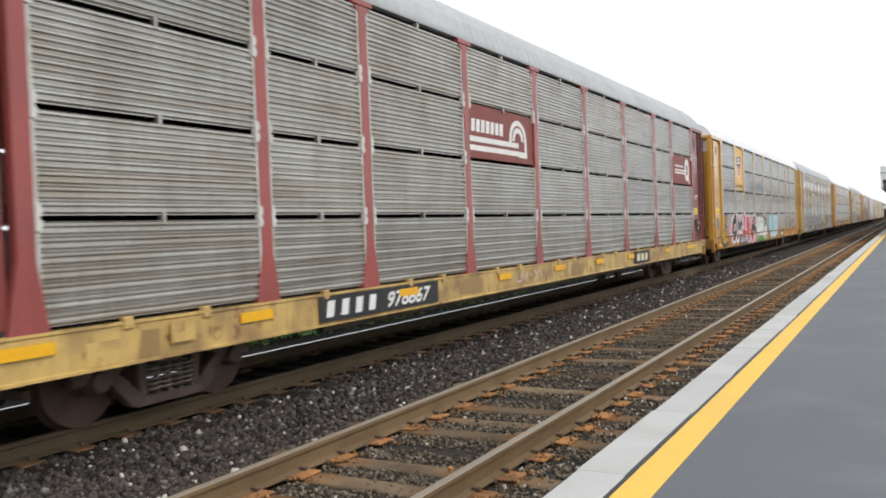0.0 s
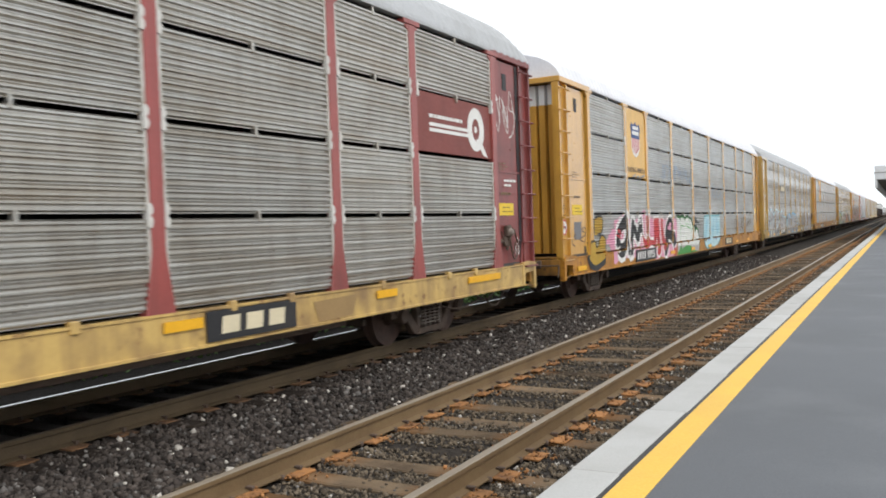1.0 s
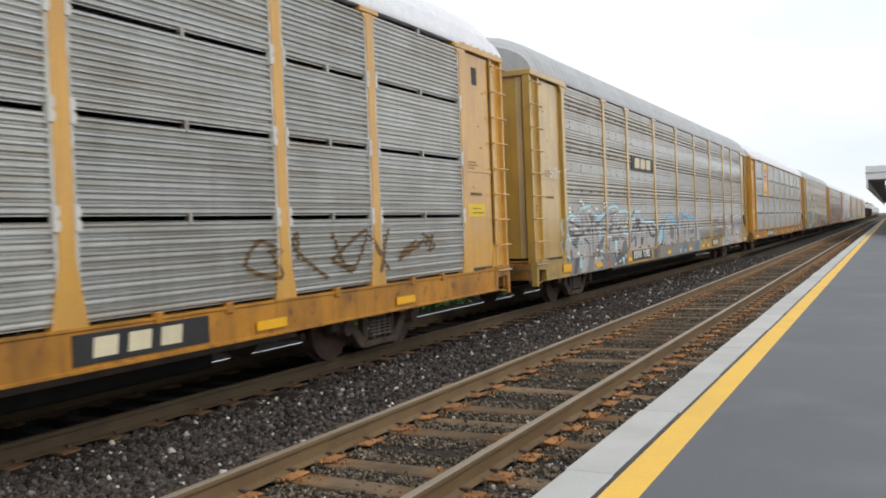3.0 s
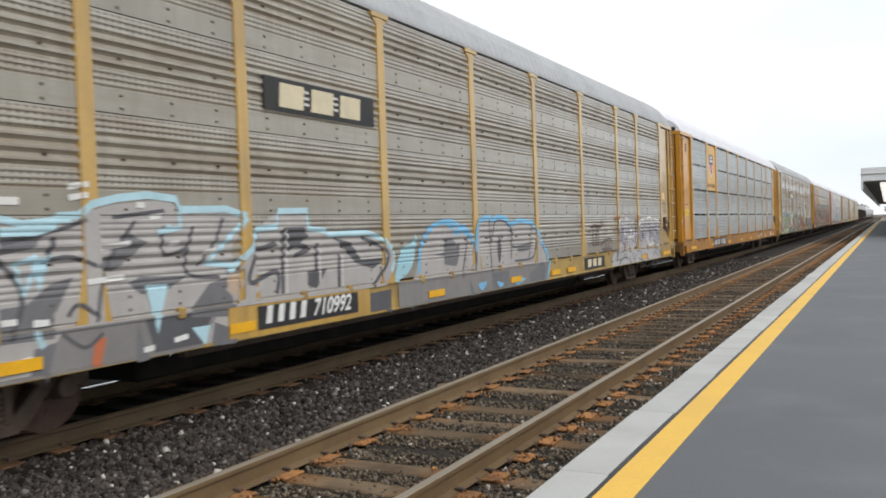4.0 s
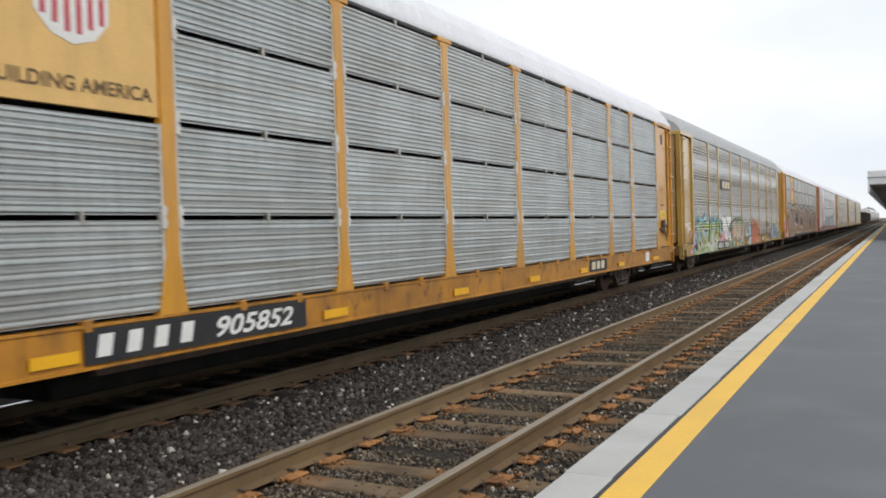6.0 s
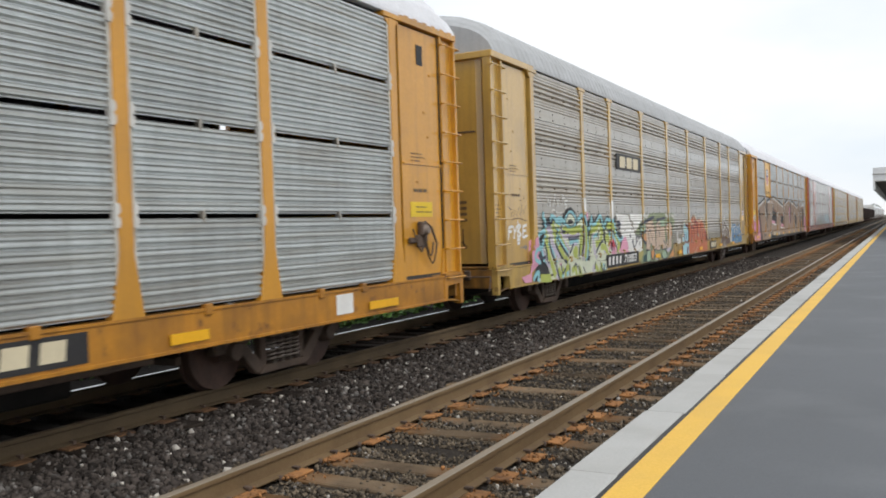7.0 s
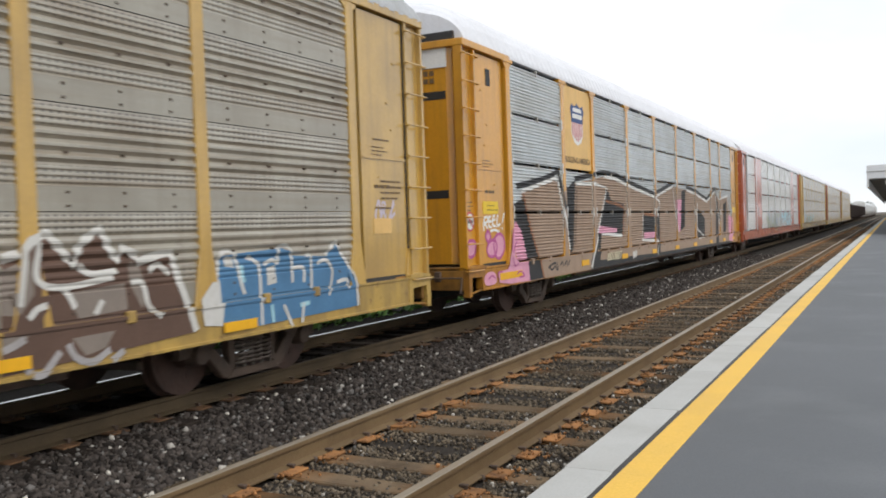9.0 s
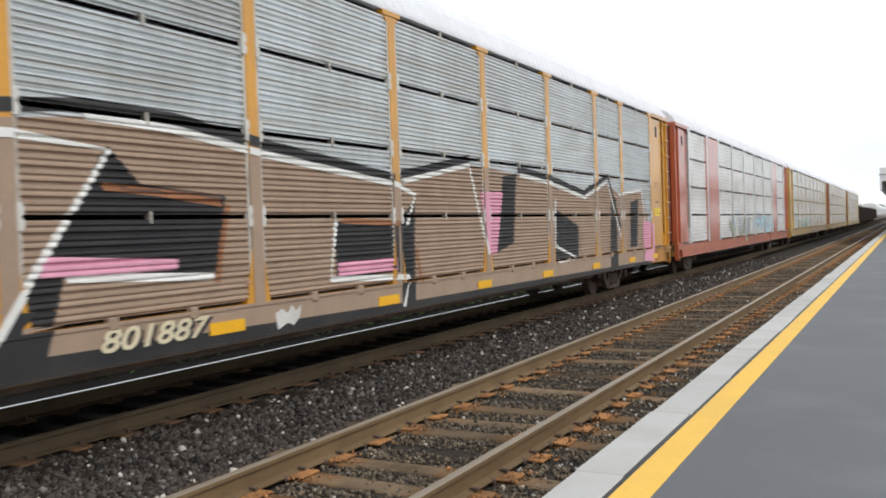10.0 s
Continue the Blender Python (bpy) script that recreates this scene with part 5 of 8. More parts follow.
# car C: silver letters with pale blue edges
plaque(C, 7.0, 3.05, 9.25, 3.42, FACE + 0.02, BLACKP, "logo_board", "black board with cream block letters")
for dz in (0.03, 0.10, 0.17):
    for s in (7.72, 8.32):
        plaque(C, s, 3.13 + dz, s + 0.1, 3.16 + dz, FACE + 0.024, OFFWHITE, "stripe")
        plaque(E, s + 0.1, 3.06 + dz, s + 0.2, 3.09 + dz, FACE + 0.024, OFFWHITE, "stripe")
block_letters(C, 7.25, 3.10, 3, 0.45, 0.27, 0.15, FACE + 0.026, CREAMP, 0.1)
SILVERL = colour("pale_silver_spray_paint", (0.43, 0.41, 0.395))
DULLS = colour("dull_grey_spray_paint", (0.235, 0.225, 0.22))
SLATE = colour("dark_slate_spray_paint", (0.10, 0.10, 0.11))
SKYL = colour("bright_sky_blue_paint", (0.20, 0.48, 0.72))
ICE = colour("ice_blue_spray_paint", (0.45, 0.66, 0.74))
# its first letters, which reach from the end sheet to the second post
coats(C, "broad", [[(1.59, 1.73), (1.86, 1.86), (2.12, 1.87), (2.73, 1.73), (2.6, 1.96), (2.9, 2.03), (3.39, 2.06), (3.73, 1.89), (4.1, 1.79), (4.49, 1.88), (4.46, 0.87), (1.88, 0.97), (1.59, 1.21), (1.54, 1.33), (1.66, 1.44)]], SILVERL, 0)
coats(C, "broad", [[(2.15, 1.36), (2.57, 1.44), (2.63, 1.33), (2.28, 1.2)], [(3.33, 1.86), (3.72, 1.86), (3.62, 1.68)], [(3.68, 1.09), (4.25, 1.17), (4.24, 0.92), (3.76, 0.93)], [(1.92, 1.14), (2.11, 1.17), (2.13, 0.99), (1.94, 0.99)], [(3.03, 1.58), (3.44, 1.63), (3.35, 1.46)]], GREYS, 1)
coats(C, "broad", [[(2.6, 0.97), (2.78, 0.99), (2.56, 0.7)], [(4.08, 1.55), (4.25, 1.6), (4.12, 1.29)]], ICE, 2)
lines(C, "broad", [[(1.95, 1.77), (2.3, 1.69), (2.72, 1.62)], [(3.33, 1.92), (3.53, 1.63), (3.53, 0.87)], [(1.85, 1.63), (2.22, 1.46), (2.94, 1.48)], [(2.08, 1.32), (2.24, 1.25), (2.45, 1.19)], [(1.95, 1.23), (1.97, 1.03)], [(3.05, 1.86), (3.24, 1.69)], [(3.71, 1.62), (3.97, 1.31), (3.85, 0.95)], [(2.94, 1.37), (3.25, 1.24), (3.28, 0.95)], [(1.91, 1.55), (2.09, 1.44)], [(2.81, 1.81), (2.84, 1.59)], [(4.29, 1.73), (4.17, 1.48)]], 0.05, SLATE, 2)
lines(C, "broad", [[(1.88, 0.97), (1.67, 1.06), (1.54, 1.31), (1.72, 1.39), (1.99, 1.39), (1.69, 1.49), (1.59, 1.66), (1.68, 1.78), (1.89, 1.84), (2.15, 1.89), (2.38, 1.84), (2.77, 1.7), (2.56, 1.94), (2.75, 2.03), (3.39, 2.08), (3.55, 1.94), (4.0, 1.84), (4.45, 1.88)]], 0.06, ICE, 3, smooth=False)
lines(C, "broad", [[(2.52, 1.29), (2.56, 1.02), (2.57, 0.76), (2.87, 0.94), (2.9, 1.23), (2.71, 1.37), (2.53, 1.3)]], 0.045, ICE, 3)
lines(C, "broad", [[(1.93, 2.03), (2.07, 2.03)], [(1.93, 1.93), (2.07, 1.94)], [(2.68, 2.18), (2.87, 2.19)], [(2.87, 2.12), (2.98, 2.12)], [(3.78, 2.02), (3.97, 2.02)], [(2.08, 1.79), (2.28, 1.79)], [(1.84, 1.39), (2.02, 1.36)], [(3.21, 1.97), (3.42, 1.97)], [(2.4, 1.06), (2.55, 1.07)], [(4.05, 1.06), (4.2, 1.05)], [(3.58, 0.92), (3.71, 0.92)], [(2.3, 1.61), (2.47, 1.58)]], 0.06, WHITEP, 4)
lines(C, "broad", [[(1.09, 2.84), (1.07, 2.73), (1.06, 2.64)], [(1.09, 2.75), (1.24, 2.72), (1.11, 2.64)], [(1.3, 2.82), (1.46, 2.81), (1.34, 2.63)], [(1.45, 2.68), (1.54, 2.79), (1.58, 2.57)], [(1.51, 2.77), (1.68, 2.78), (1.86, 2.84)]], 0.03, OFFWHITE, 1)
plaque(C, 1.45, 0.72, 1.94, 0.88, HALF + 0.0265, REFLECT, "reflector", "bright yellow reflective strip")
coats(C, "broad", [[(3.8, 1.77), (4.28, 1.82), (4.53, 1.89), (4.89, 2.0), (5.56, 2.06), (5.69, 1.94), (6.6, 1.94), (6.68, 1.85), (6.4, 1.57), (6.31, 1.2), (6.54, 0.95), (6.21, 0.6), (5.48, 0.59), (3.74, 0.54)] + [(3.5, 0.63), (3.5, 1.75)]], SILVERL, 0)
coats(C, "broad", [[(3.77, 1.2), (4.02, 1.21), (4.23, 1.36), (4.45, 1.4), (4.27, 1.13), (3.77, 1.06)], [(4.68, 1.47), (5.07, 1.75), (5.27, 1.66), (4.86, 1.42)], [(5.03, 1.31), (5.18, 1.36), (5.76, 1.33), (5.51, 1.22), (5.17, 1.2)], [(5.78, 1.0), (6.05, 1.23), (6.31, 1.28), (6.24, 1.01), (6.46, 0.87), (5.78, 0.93)], [(6.04, 0.62), (6.1, 0.85), (6.45, 0.72), (6.39, 0.6)], [(5.11, 0.96), (5.22, 0.61), (5.07, 0.6)], [(3.8, 1.74), (4.2, 1.76), (4.09, 1.65), (3.79, 1.6)], [(4.05, 0.86), (4.26, 0.89), (4.14, 0.58), (3.98, 0.56)]], GREYS, 1)
coats(C, "broad", [[(4.64, 0.87), (4.76, 0.87), (4.68, 0.63), (4.58, 0.64)]], RUSTO, 1)
lines(C, "broad", [[(3.8, 1.69), (4.36, 1.8), (4.59, 1.87)], [(5.14, 1.86), (4.87, 1.57), (4.73, 1.34), (4.66, 1.01)], [(5.48, 1.81), (5.46, 1.55), (5.76, 1.59)], [(5.86, 1.8), (5.74, 1.37), (6.21, 1.29)], [(4.38, 1.08), (4.49, 1.17), (4.69, 1.04)], [(4.31, 0.95), (4.53, 0.81), (4.72, 0.91)], [(6.29, 1.88), (6.15, 1.63), (5.9, 1.42)], [(4.08, 1.52), (4.4, 1.57), (4.68, 1.48)], [(4.89, 1.89), (5.49, 1.95)]], 0.035, SLATE, 2)
lines(C, "broad", [[(3.8, 1.78), (4.1, 1.78), (4.28, 1.82), (4.32, 1.9), (4.53, 1.91), (4.65, 2.0), (4.96, 2.06), (5.29, 2.09), (5.64, 2.06), (5.69, 1.96), (6.34, 1.97), (6.64, 1.9)]], 0.07, ICE, 3, smooth=False)
lines(C, "broad", [[(6.65, 1.88), (6.16, 1.53), (6.01, 1.44), (6.41, 1.39)], [(5.56, 1.81), (5.4, 1.75), (5.69, 1.79), (5.69, 1.99)], [(4.12, 1.58), (3.91, 1.53), (3.98, 1.28), (4.12, 1.56)], [(4.06, 1.0), (4.13, 0.86)]], 0.055, ICE, 3, smooth=False)
coats(C, "broad", [[(5.22, 1.28), (5.5, 1.27), (5.34, 0.82)], [(5.77, 0.83), (6.04, 0.83), (5.95, 0.64)]], ICE, 3)
lines(C, "broad", [[(4.43, 2.14), (4.62, 2.17)], [(4.43, 2.05), (4.61, 2.08)], [(5.15, 2.0), (5.25, 2.0)], [(5.31, 1.89), (5.45, 1.9)], [(5.54, 1.64), (5.66, 1.65)], [(5.97, 1.54), (6.16, 1.56)], [(3.77, 1.09), (3.91, 1.09)], [(3.93, 0.78), (4.02, 0.79)], [(5.16, 0.7), (5.29, 0.71)], [(5.54, 0.74), (5.72, 0.76)], [(4.75, 1.63), (5.06, 1.66)], [(4.56, 1.35), (4.98, 1.37)]], 0.05, WHITEP, 4)
coats(C, "broad", [[(6.29, 1.16), (6.66, 1.5), (6.81, 1.76), (7.15, 1.76), (7.16, 1.94), (7.69, 1.96), (7.74, 1.75), (8.36, 1.69), (9.15, 1.65), (9.57, 1.45), (9.7, 1.22), (9.39, 0.97), (6.54, 0.95)]], SILVERL, 2)
coats(C, "broad", [[(8.24, 1.64), (8.61, 1.56), (8.85, 1.34), (9.53, 1.34), (9.12, 1.21), (8.72, 1.3)], [(7.27, 1.77), (7.67, 1.77), (7.72, 1.65), (7.29, 1.47)], [(7.69, 1.26), (8.09, 1.27), (7.85, 1.05), (7.68, 1.1)]], SLATE, 3)
lines(C, "broad", [[(7.25, 1.74), (7.21, 1.04)], [(7.39, 1.59), (7.71, 1.52), (7.44, 1.45)], [(7.88, 1.58), (7.85, 1.12)], [(6.75, 1.49), (6.64, 1.2), (7.12, 1.29), (7.11, 1.05)], [(8.87, 1.62), (9.5, 1.38), (9.1, 0.97)], [(8.35, 1.43), (8.32, 1.02)], [(6.81, 1.73), (6.77, 1.55), (7.14, 1.6)]], 0.055, SLATE, 4)
lines(C, "broad", [[(s + 0.08, z) for s, z in st] for st in [[(7.25, 1.74), (7.21, 1.04)], [(7.88, 1.58), (7.85, 1.12)], [(8.35, 1.43), (8.32, 1.02)]]], 0.035, OFFWHITE, 4)
lines(C, "broad", [[(6.34, 1.33), (6.71, 1.56), (6.81, 1.76), (7.15, 1.78), (7.18, 1.95), (7.71, 1.96), (7.74, 1.75), (8.07, 1.72), (8.12, 1.67), (9.01, 1.68), (9.43, 1.57), (9.68, 1.37), (9.55, 1.15)]], 0.07, ICE, 5, smooth=False)
coats(C, "broad", [curve_through([(6.31, 1.23), (6.43, 1.33), (6.55, 1.21), (6.41, 1.09)], 4, True)], PEACH, 3)
coats(C, "broad", [[(8.82, 0.89), (9.56, 0.91), (9.54, 0.58), (8.8, 0.58)]], SLATE, 1)
coats(C, "broad", [[(10.02, 0.9), (10.16, 0.91), (10.1, 0.58), (9.97, 0.58)]], CYAN, 1)
coats(C, "broad", [curve_through([(9.69, 1.07), (9.91, 1.44), (10.2, 1.51), (10.34, 1.63), (10.18, 1.19), (9.76, 0.99)], 4, True)], CYAN, 1)
coats(C, "broad", [[(10.21, 0.99), (10.44, 1.42), (10.82, 1.73), (11.47, 1.78), (12.07, 1.59), (12.28, 0.99), (10.24, 0.94)]], SILVERL, 0)
coats(C, "broad", [[(10.91, 1.31), (11.44, 1.35), (11.75, 1.47), (11.67, 1.25)]], SLATE, 2)
lines(C, "broad", [[(10.37, 1.07), (10.44, 1.42), (10.82, 1.73), (11.48, 1.8), (12.03, 1.58)]], 0.075, SKYL, 3)
coats(C, "broad", [[(11.22, 1.79), (11.46, 1.73), (11.61, 1.6), (11.88, 1.7), (12.07, 1.61), (12.32, 1.31), (12.32, 1.63), (12.43, 1.79), (12.9, 1.84), (13.27, 1.86), (13.6, 1.82), (13.83, 1.72), (14.19, 1.79), (14.88, 1.74), (15.17, 1.52), (15.61, 1.16), (15.71, 0.96), (15.49, 0.56), (15.46, 0.44), (11.15, 0.57)]], SILVERL, 1)
coats(C, "broad", [[(9.75, 0.63), (9.75, 0.985), (15.8, 0.985), (15.6, 0.63)]], DULLS, 2)
coats(C, "broad", [[(1.90, 0.63), (1.78, 0.985), (6.2, 0.985), (5.9, 0.63)]], DULLS, 0.5)
coats(C, "broad", [[(2.6, 0.65), (2.8, 0.97), (3.2, 0.97), (3.0, 0.65)], [(3.5, 0.66), (3.6, 0.97), (4.3, 0.95), (4.1, 0.66)]], SILVERL, 0.8)
coats(C, "broad", [[(2.1, 0.65), (2.3, 0.97), (2.5, 0.97), (2.35, 0.65)], [(5.3, 0.66), (5.2, 0.97), (6.1, 0.97), (5.9, 0.66)]], SLATE, 0.8)
coats(C, "broad", [[(11.2, 1.54), (11.5, 1.54), (11.71, 1.29), (11.58, 1.11), (11.18, 1.16)], [(12.03, 0.88), (12.23, 0.61), (12.04, 0.61)], [(12.88, 0.92), (13.66, 0.92), (13.59, 0.57), (12.96, 0.54)], [(14.61, 0.79), (15.27, 1.0), (15.59, 0.88), (15.25, 0.46), (14.69, 0.47)], [(14.07, 1.3), (14.85, 1.35), (14.64, 1.24), (14.15, 1.23)]], GREYS, 3)
coats(C, "broad", [curve_through([(13.3, 1.55), (13.37, 1.32), (13.27, 1.08), (13.2, 1.33)], 4, True)], SLATE, 4)
lines(C, "broad", [[(12.03, 1.58), (11.77, 0.92)], [(12.39, 1.77), (12.25, 1.0)], [(12.89, 1.82), (12.93, 0.93)], [(12.94, 1.45), (13.11, 1.76), (13.34, 1.81), (13.7, 1.74), (13.85, 1.52), (13.79, 1.12)], [(13.89, 1.63), (13.89, 1.34), (14.86, 1.38)], [(13.96, 1.08), (14.84, 1.1), (15.07, 1.4)], [(14.84, 1.73), (14.78, 1.48), (14.63, 1.05)]], 0.035, SLATE, 4)
coats(C, "broad", [[(12.11, 1.58), (12.32, 1.34), (12.32, 1.63), (12.19, 1.49)]], SKYL, 4)
lines(C, "broad", [[(11.22, 1.8), (11.46, 1.74), (11.61, 1.61), (11.88, 1.72), (12.07, 1.62), (12.32, 1.33), (12.32, 1.63), (12.43, 1.8), (12.88, 1.87), (12.96, 1.81), (13.27, 1.87), (13.6, 1.84), (13.83, 1.73), (14.19, 1.8), (14.88, 1.76), (15.17, 1.53), (15.61, 1.17), (15.73, 0.96), (15.54, 0.58)]], 0.085, SKYL, 5, smooth=False)
coats(C, "broad", [curve_through([(12.35, 0.78), (12.69, 0.79), (12.49, 0.66)], 4, True), curve_through([(13.12, 0.77), (13.4, 0.71), (13.23, 0.66)], 4, True), curve_through([(13.92, 0.75), (14.43, 0.74), (14.03, 0.64)], 4, True)], SKYL, 4)
CHALKY = colour("chalky_lilac_grey_paint", (0.47, 0.455, 0.46))
GHOST = colour("faded_maroon_spray_paint", (0.13, 0.085, 0.08))
RUSTMARK = colour("rust_brown_smear", (0.30, 0.13, 0.06))
coats(C, "broad", [[(20.77, 1.79), (21.09, 1.8), (21.3, 1.75), (21.48, 1.81), (22.37, 1.77), (22.27, 0.97), (20.76, 0.96), (20.77, 1.38)], [(22.7, 1.73), (23.43, 1.83), (24.11, 1.82), (25.16, 1.78), (25.17, 0.97), (22.71, 1.0)]], CHALKY, 1)
coats(C, "broad", [[(20.16, 0.84), (20.31, 0.97), (22.65, 0.97), (25.17, 0.93), (25.14, 0.64), (22.62, 0.64), (20.13, 0.64)]], CHALKY, 1)
coats(C, "broad", [[(20.43, 1.84), (21.14, 1.86), (21.22, 1.81), (20.5, 1.75)], [(22.54, 1.85), (23.0, 1.88), (23.0, 1.81), (22.59, 1.77)], [(21.27, 1.17), (21.45, 1.22), (21.44, 0.98), (21.3, 0.97)]], RUSTMARK, 2)
coats(C, "broad", [[(20.53, 1.04), (20.77, 1.1), (20.74, 0.94), (20.55, 0.74)], [(23.03, 1.32), (23.31, 1.51), (23.37, 1.23), (23.14, 1.14)], [(21.19, 1.27), (21.39, 1.4), (21.36, 1.2)], [(23.87, 1.42), (24.23, 1.48), (24.15, 1.32)], [(20.62, 1.27), (20.98, 1.32), (20.85, 1.19)], [(23.24, 0.75), (23.63, 0.84), (23.78, 0.64)]], GREYS, 2)
lines(C, "broad", [[(21.05, 1.79), (21.21, 1.58), (20.99, 1.42)], [(21.29, 1.58), (21.1, 1.24), (21.44, 1.1)], [(21.58, 1.81), (21.47, 1.57), (21.6, 1.39), (21.36, 1.23)], [(21.86, 1.75), (21.75, 1.5), (22.04, 1.46), (22.11, 1.74)], [(22.26, 1.68), (22.13, 1.3), (22.28, 1.16)], [(22.86, 1.6), (22.79, 1.4), (22.8, 1.18)], [(23.68, 1.65), (23.8, 1.43), (24.24, 1.56), (24.37, 1.33)], [(23.93, 1.2), (24.53, 1.48), (24.99, 1.22)], [(24.86, 1.7), (24.76, 1.47), (25.17, 1.37)], [(24.36, 1.18), (24.82, 1.07), (25.07, 1.22)]], 0.04, GREYS, 3)
lines(C, "broad", [[(20.74, 0.66), (21.08, 0.79), (21.52, 0.8), (21.89, 0.64)], [(20.92, 0.95), (21.17, 0.98), (21.44, 1.04)], [(24.33, 0.72), (24.56, 0.82), (24.87, 0.71)], [(21.8, 0.83), (21.89, 0.64)], [(22.42, 0.86), (22.2, 0.64)], [(22.64, 0.74), (23.1, 0.64)]], 0.04, GREYS, 2)
lines(C, "broad", [[(20.8, 1.72), (20.97, 1.79), (21.13, 1.77), (21.18, 1.64)], [(21.47, 1.57), (21.5, 1.79), (21.76, 1.76)], [(21.8, 1.56), (21.94, 1.46), (22.25, 1.55)], [(22.75, 1.6), (23.05, 1.73), (23.43, 1.76)], [(23.69, 1.78), (24.08, 1.82), (24.39, 1.69)], [(24.55, 1.77), (25.16, 1.73)], [(21.37, 1.4), (21.83, 1.32), (22.24, 1.33)], [(23.66, 1.29), (23.92, 1.05), (24.35, 1.1)]], 0.06, WHITEP, 3)
lines(C, "broad", [[(18.6, 1.62), (18.89, 1.66), (19.05, 1.61), (19.5, 1.64)], [(18.69, 1.64), (18.71, 1.4), (18.72, 1.18)], [(18.94, 1.61), (18.95, 1.39), (18.95, 1.19)], [(19.1, 1.7), (19.12, 1.42), (19.13, 1.19)], [(18.58, 1.22), (18.87, 1.21), (19.19, 1.23)], [(19.24, 1.18), (19.66, 1.29), (20.05, 1.31), (20.18, 1.2)], [(19.35, 1.08), (19.77, 1.08), (20.17, 1.07)], [(19.66, 1.24), (19.68, 1.07)], [(19.91, 1.27), (19.94, 1.07)], [(19.32, 1.6), (19.38, 1.74), (19.5, 1.64)]], 0.07, GHOST, 0)
lines(C, "broad", scribble(27, 20.7, 25.3, 1.05, 1.72, 16, 4), 0.03, GREYS, 3)
lines(C, "broad", scribble(28, 20.7, 25.3, 1.05, 1.65, 9, 4), 0.07, LILAC, 2)
lines(C, "broad", scribble(29, 19.6, 25.3, 0.68, 0.95, 8, 4), 0.03, GREYS, 2)
plaque(C, 6.3, 0.632, 9.0, 0.985, HALF + 0.014, PALE, "sill_panel", "yellow painted field round the black band")
number_plate_band(C, 6.75, 8.7, "710992", 4, z0=0.69, z1=0.94)
plaque(C, 18.0, 0.68, 19.5, 0.94, HALF + 0.004, BLACKP, "sill_panel")
block_letters(C, 18.2, 0.73, 3, 0.26, 0.17, 0.12, HALF + 0.008, CREAMP)
reflectors(C, [(25.5, 0.9), (3.6, 0.5), (6.3, 0.4), (10.6, 0.5), (13.70, 0.5), (15.8, 0.5), (16.78, 0.5), (23.0, 0.5)])
end_marks(C, False)
for z in (1.95, 2.85):
    part("stencil_frame", boxes((1.549, 1.552, LA - 1.35, LA - 0.95, z, z + 0.012), (1.549, 1.552, LA - 1.35, LA - 0.95, z + 0.3, z + 0.312),
                                (1.549, 1.552, LA - 1.35, LA - 1.338, z, z + 0.31), (1.549, 1.552, LA - 0.962, LA - 0.95, z, z + 0.31)), INK, C)
plaque(C, LA - 1.4, 2.35, LA - 1.0, 2.55, 1.552, BOARD, "warning_plate")
bars(C, LA - 1.35, 2.2, (0.5, 0.6, 0.55, 0.5), 1.552, INK, 0.04, 0.05)

# car D: clean
shield_board(D)
number_plate_band(D, 5.6, 8.65, "905852", 4)
plaque(D, 19.1, 0.68, 20.4, 0.94, HALF + 0.004, BLACKP, "sill_panel")
block_letters(D, 19.25, 0.73, 3, 0.24, 0.17, 0.1, HALF + 0.008, CREAMP)
reflectors(D, [(1.2, 0.95), (5.08, 0.47), (9.0, 0.5), (12.4, 0.5), (15.5, 0.5), (18.4, 0.5), (21.3, 0.5), (24.7, 0.7)])
end_marks(D)
no_entry_label(D, 0.25, 1.62, 0.16, 1.53)
plaque(D, 24.0, 0.70, 24.35, 0.94, HALF + 0.004, WHITEP, "sill_panel")

# car E: bright piece and a row of others
plaque(E, 7.1, 2.98, 9.3, 3.36, FACE + 0.02, BLACKP, "logo_board", "black board with cream block letters")
block_letters(E, 7.35, 3.03, 3, 0.45, 0.27, 0.15, FACE + 0.026, CREAMP, 0.1)
AQUA = colour("pale_aqua_spray_paint", (0.27, 0.54, 0.60))
MINT = colour("mint_spray_paint", (0.34, 0.46, 0.33))
PALEG = colour("pale_green_spray_paint", (0.60, 0.64, 0.50))
NAVYL = colour("dark_slate_outline_paint", (0.055, 0.065, 0.095))
DARKTEAL = colour("dark_teal_spray_paint", (0.045, 0.10, 0.095))
PALEPEACH = colour("pale_peach_spray_paint", (0.56, 0.43, 0.33))
ORANGEP = colour("soft_orange_spray_paint", (0.60, 0.29, 0.12))
OLIVE = colour("olive_yellow_spray_paint", (0.42, 0.36, 0.12))
coats(E, "broad", [[(2.16, 1.93), (2.36, 1.81), (2.71, 1.88), (3.07, 1.8), (2.99, 0.64), (1.84, 0.64), (1.59, 0.7), (1.67, 0.77), (1.94, 0.9), (1.79, 0.99), (1.62, 1.09), (1.74, 1.29), (1.94, 1.5), (2.18, 1.6)]], BLACKP, 0)
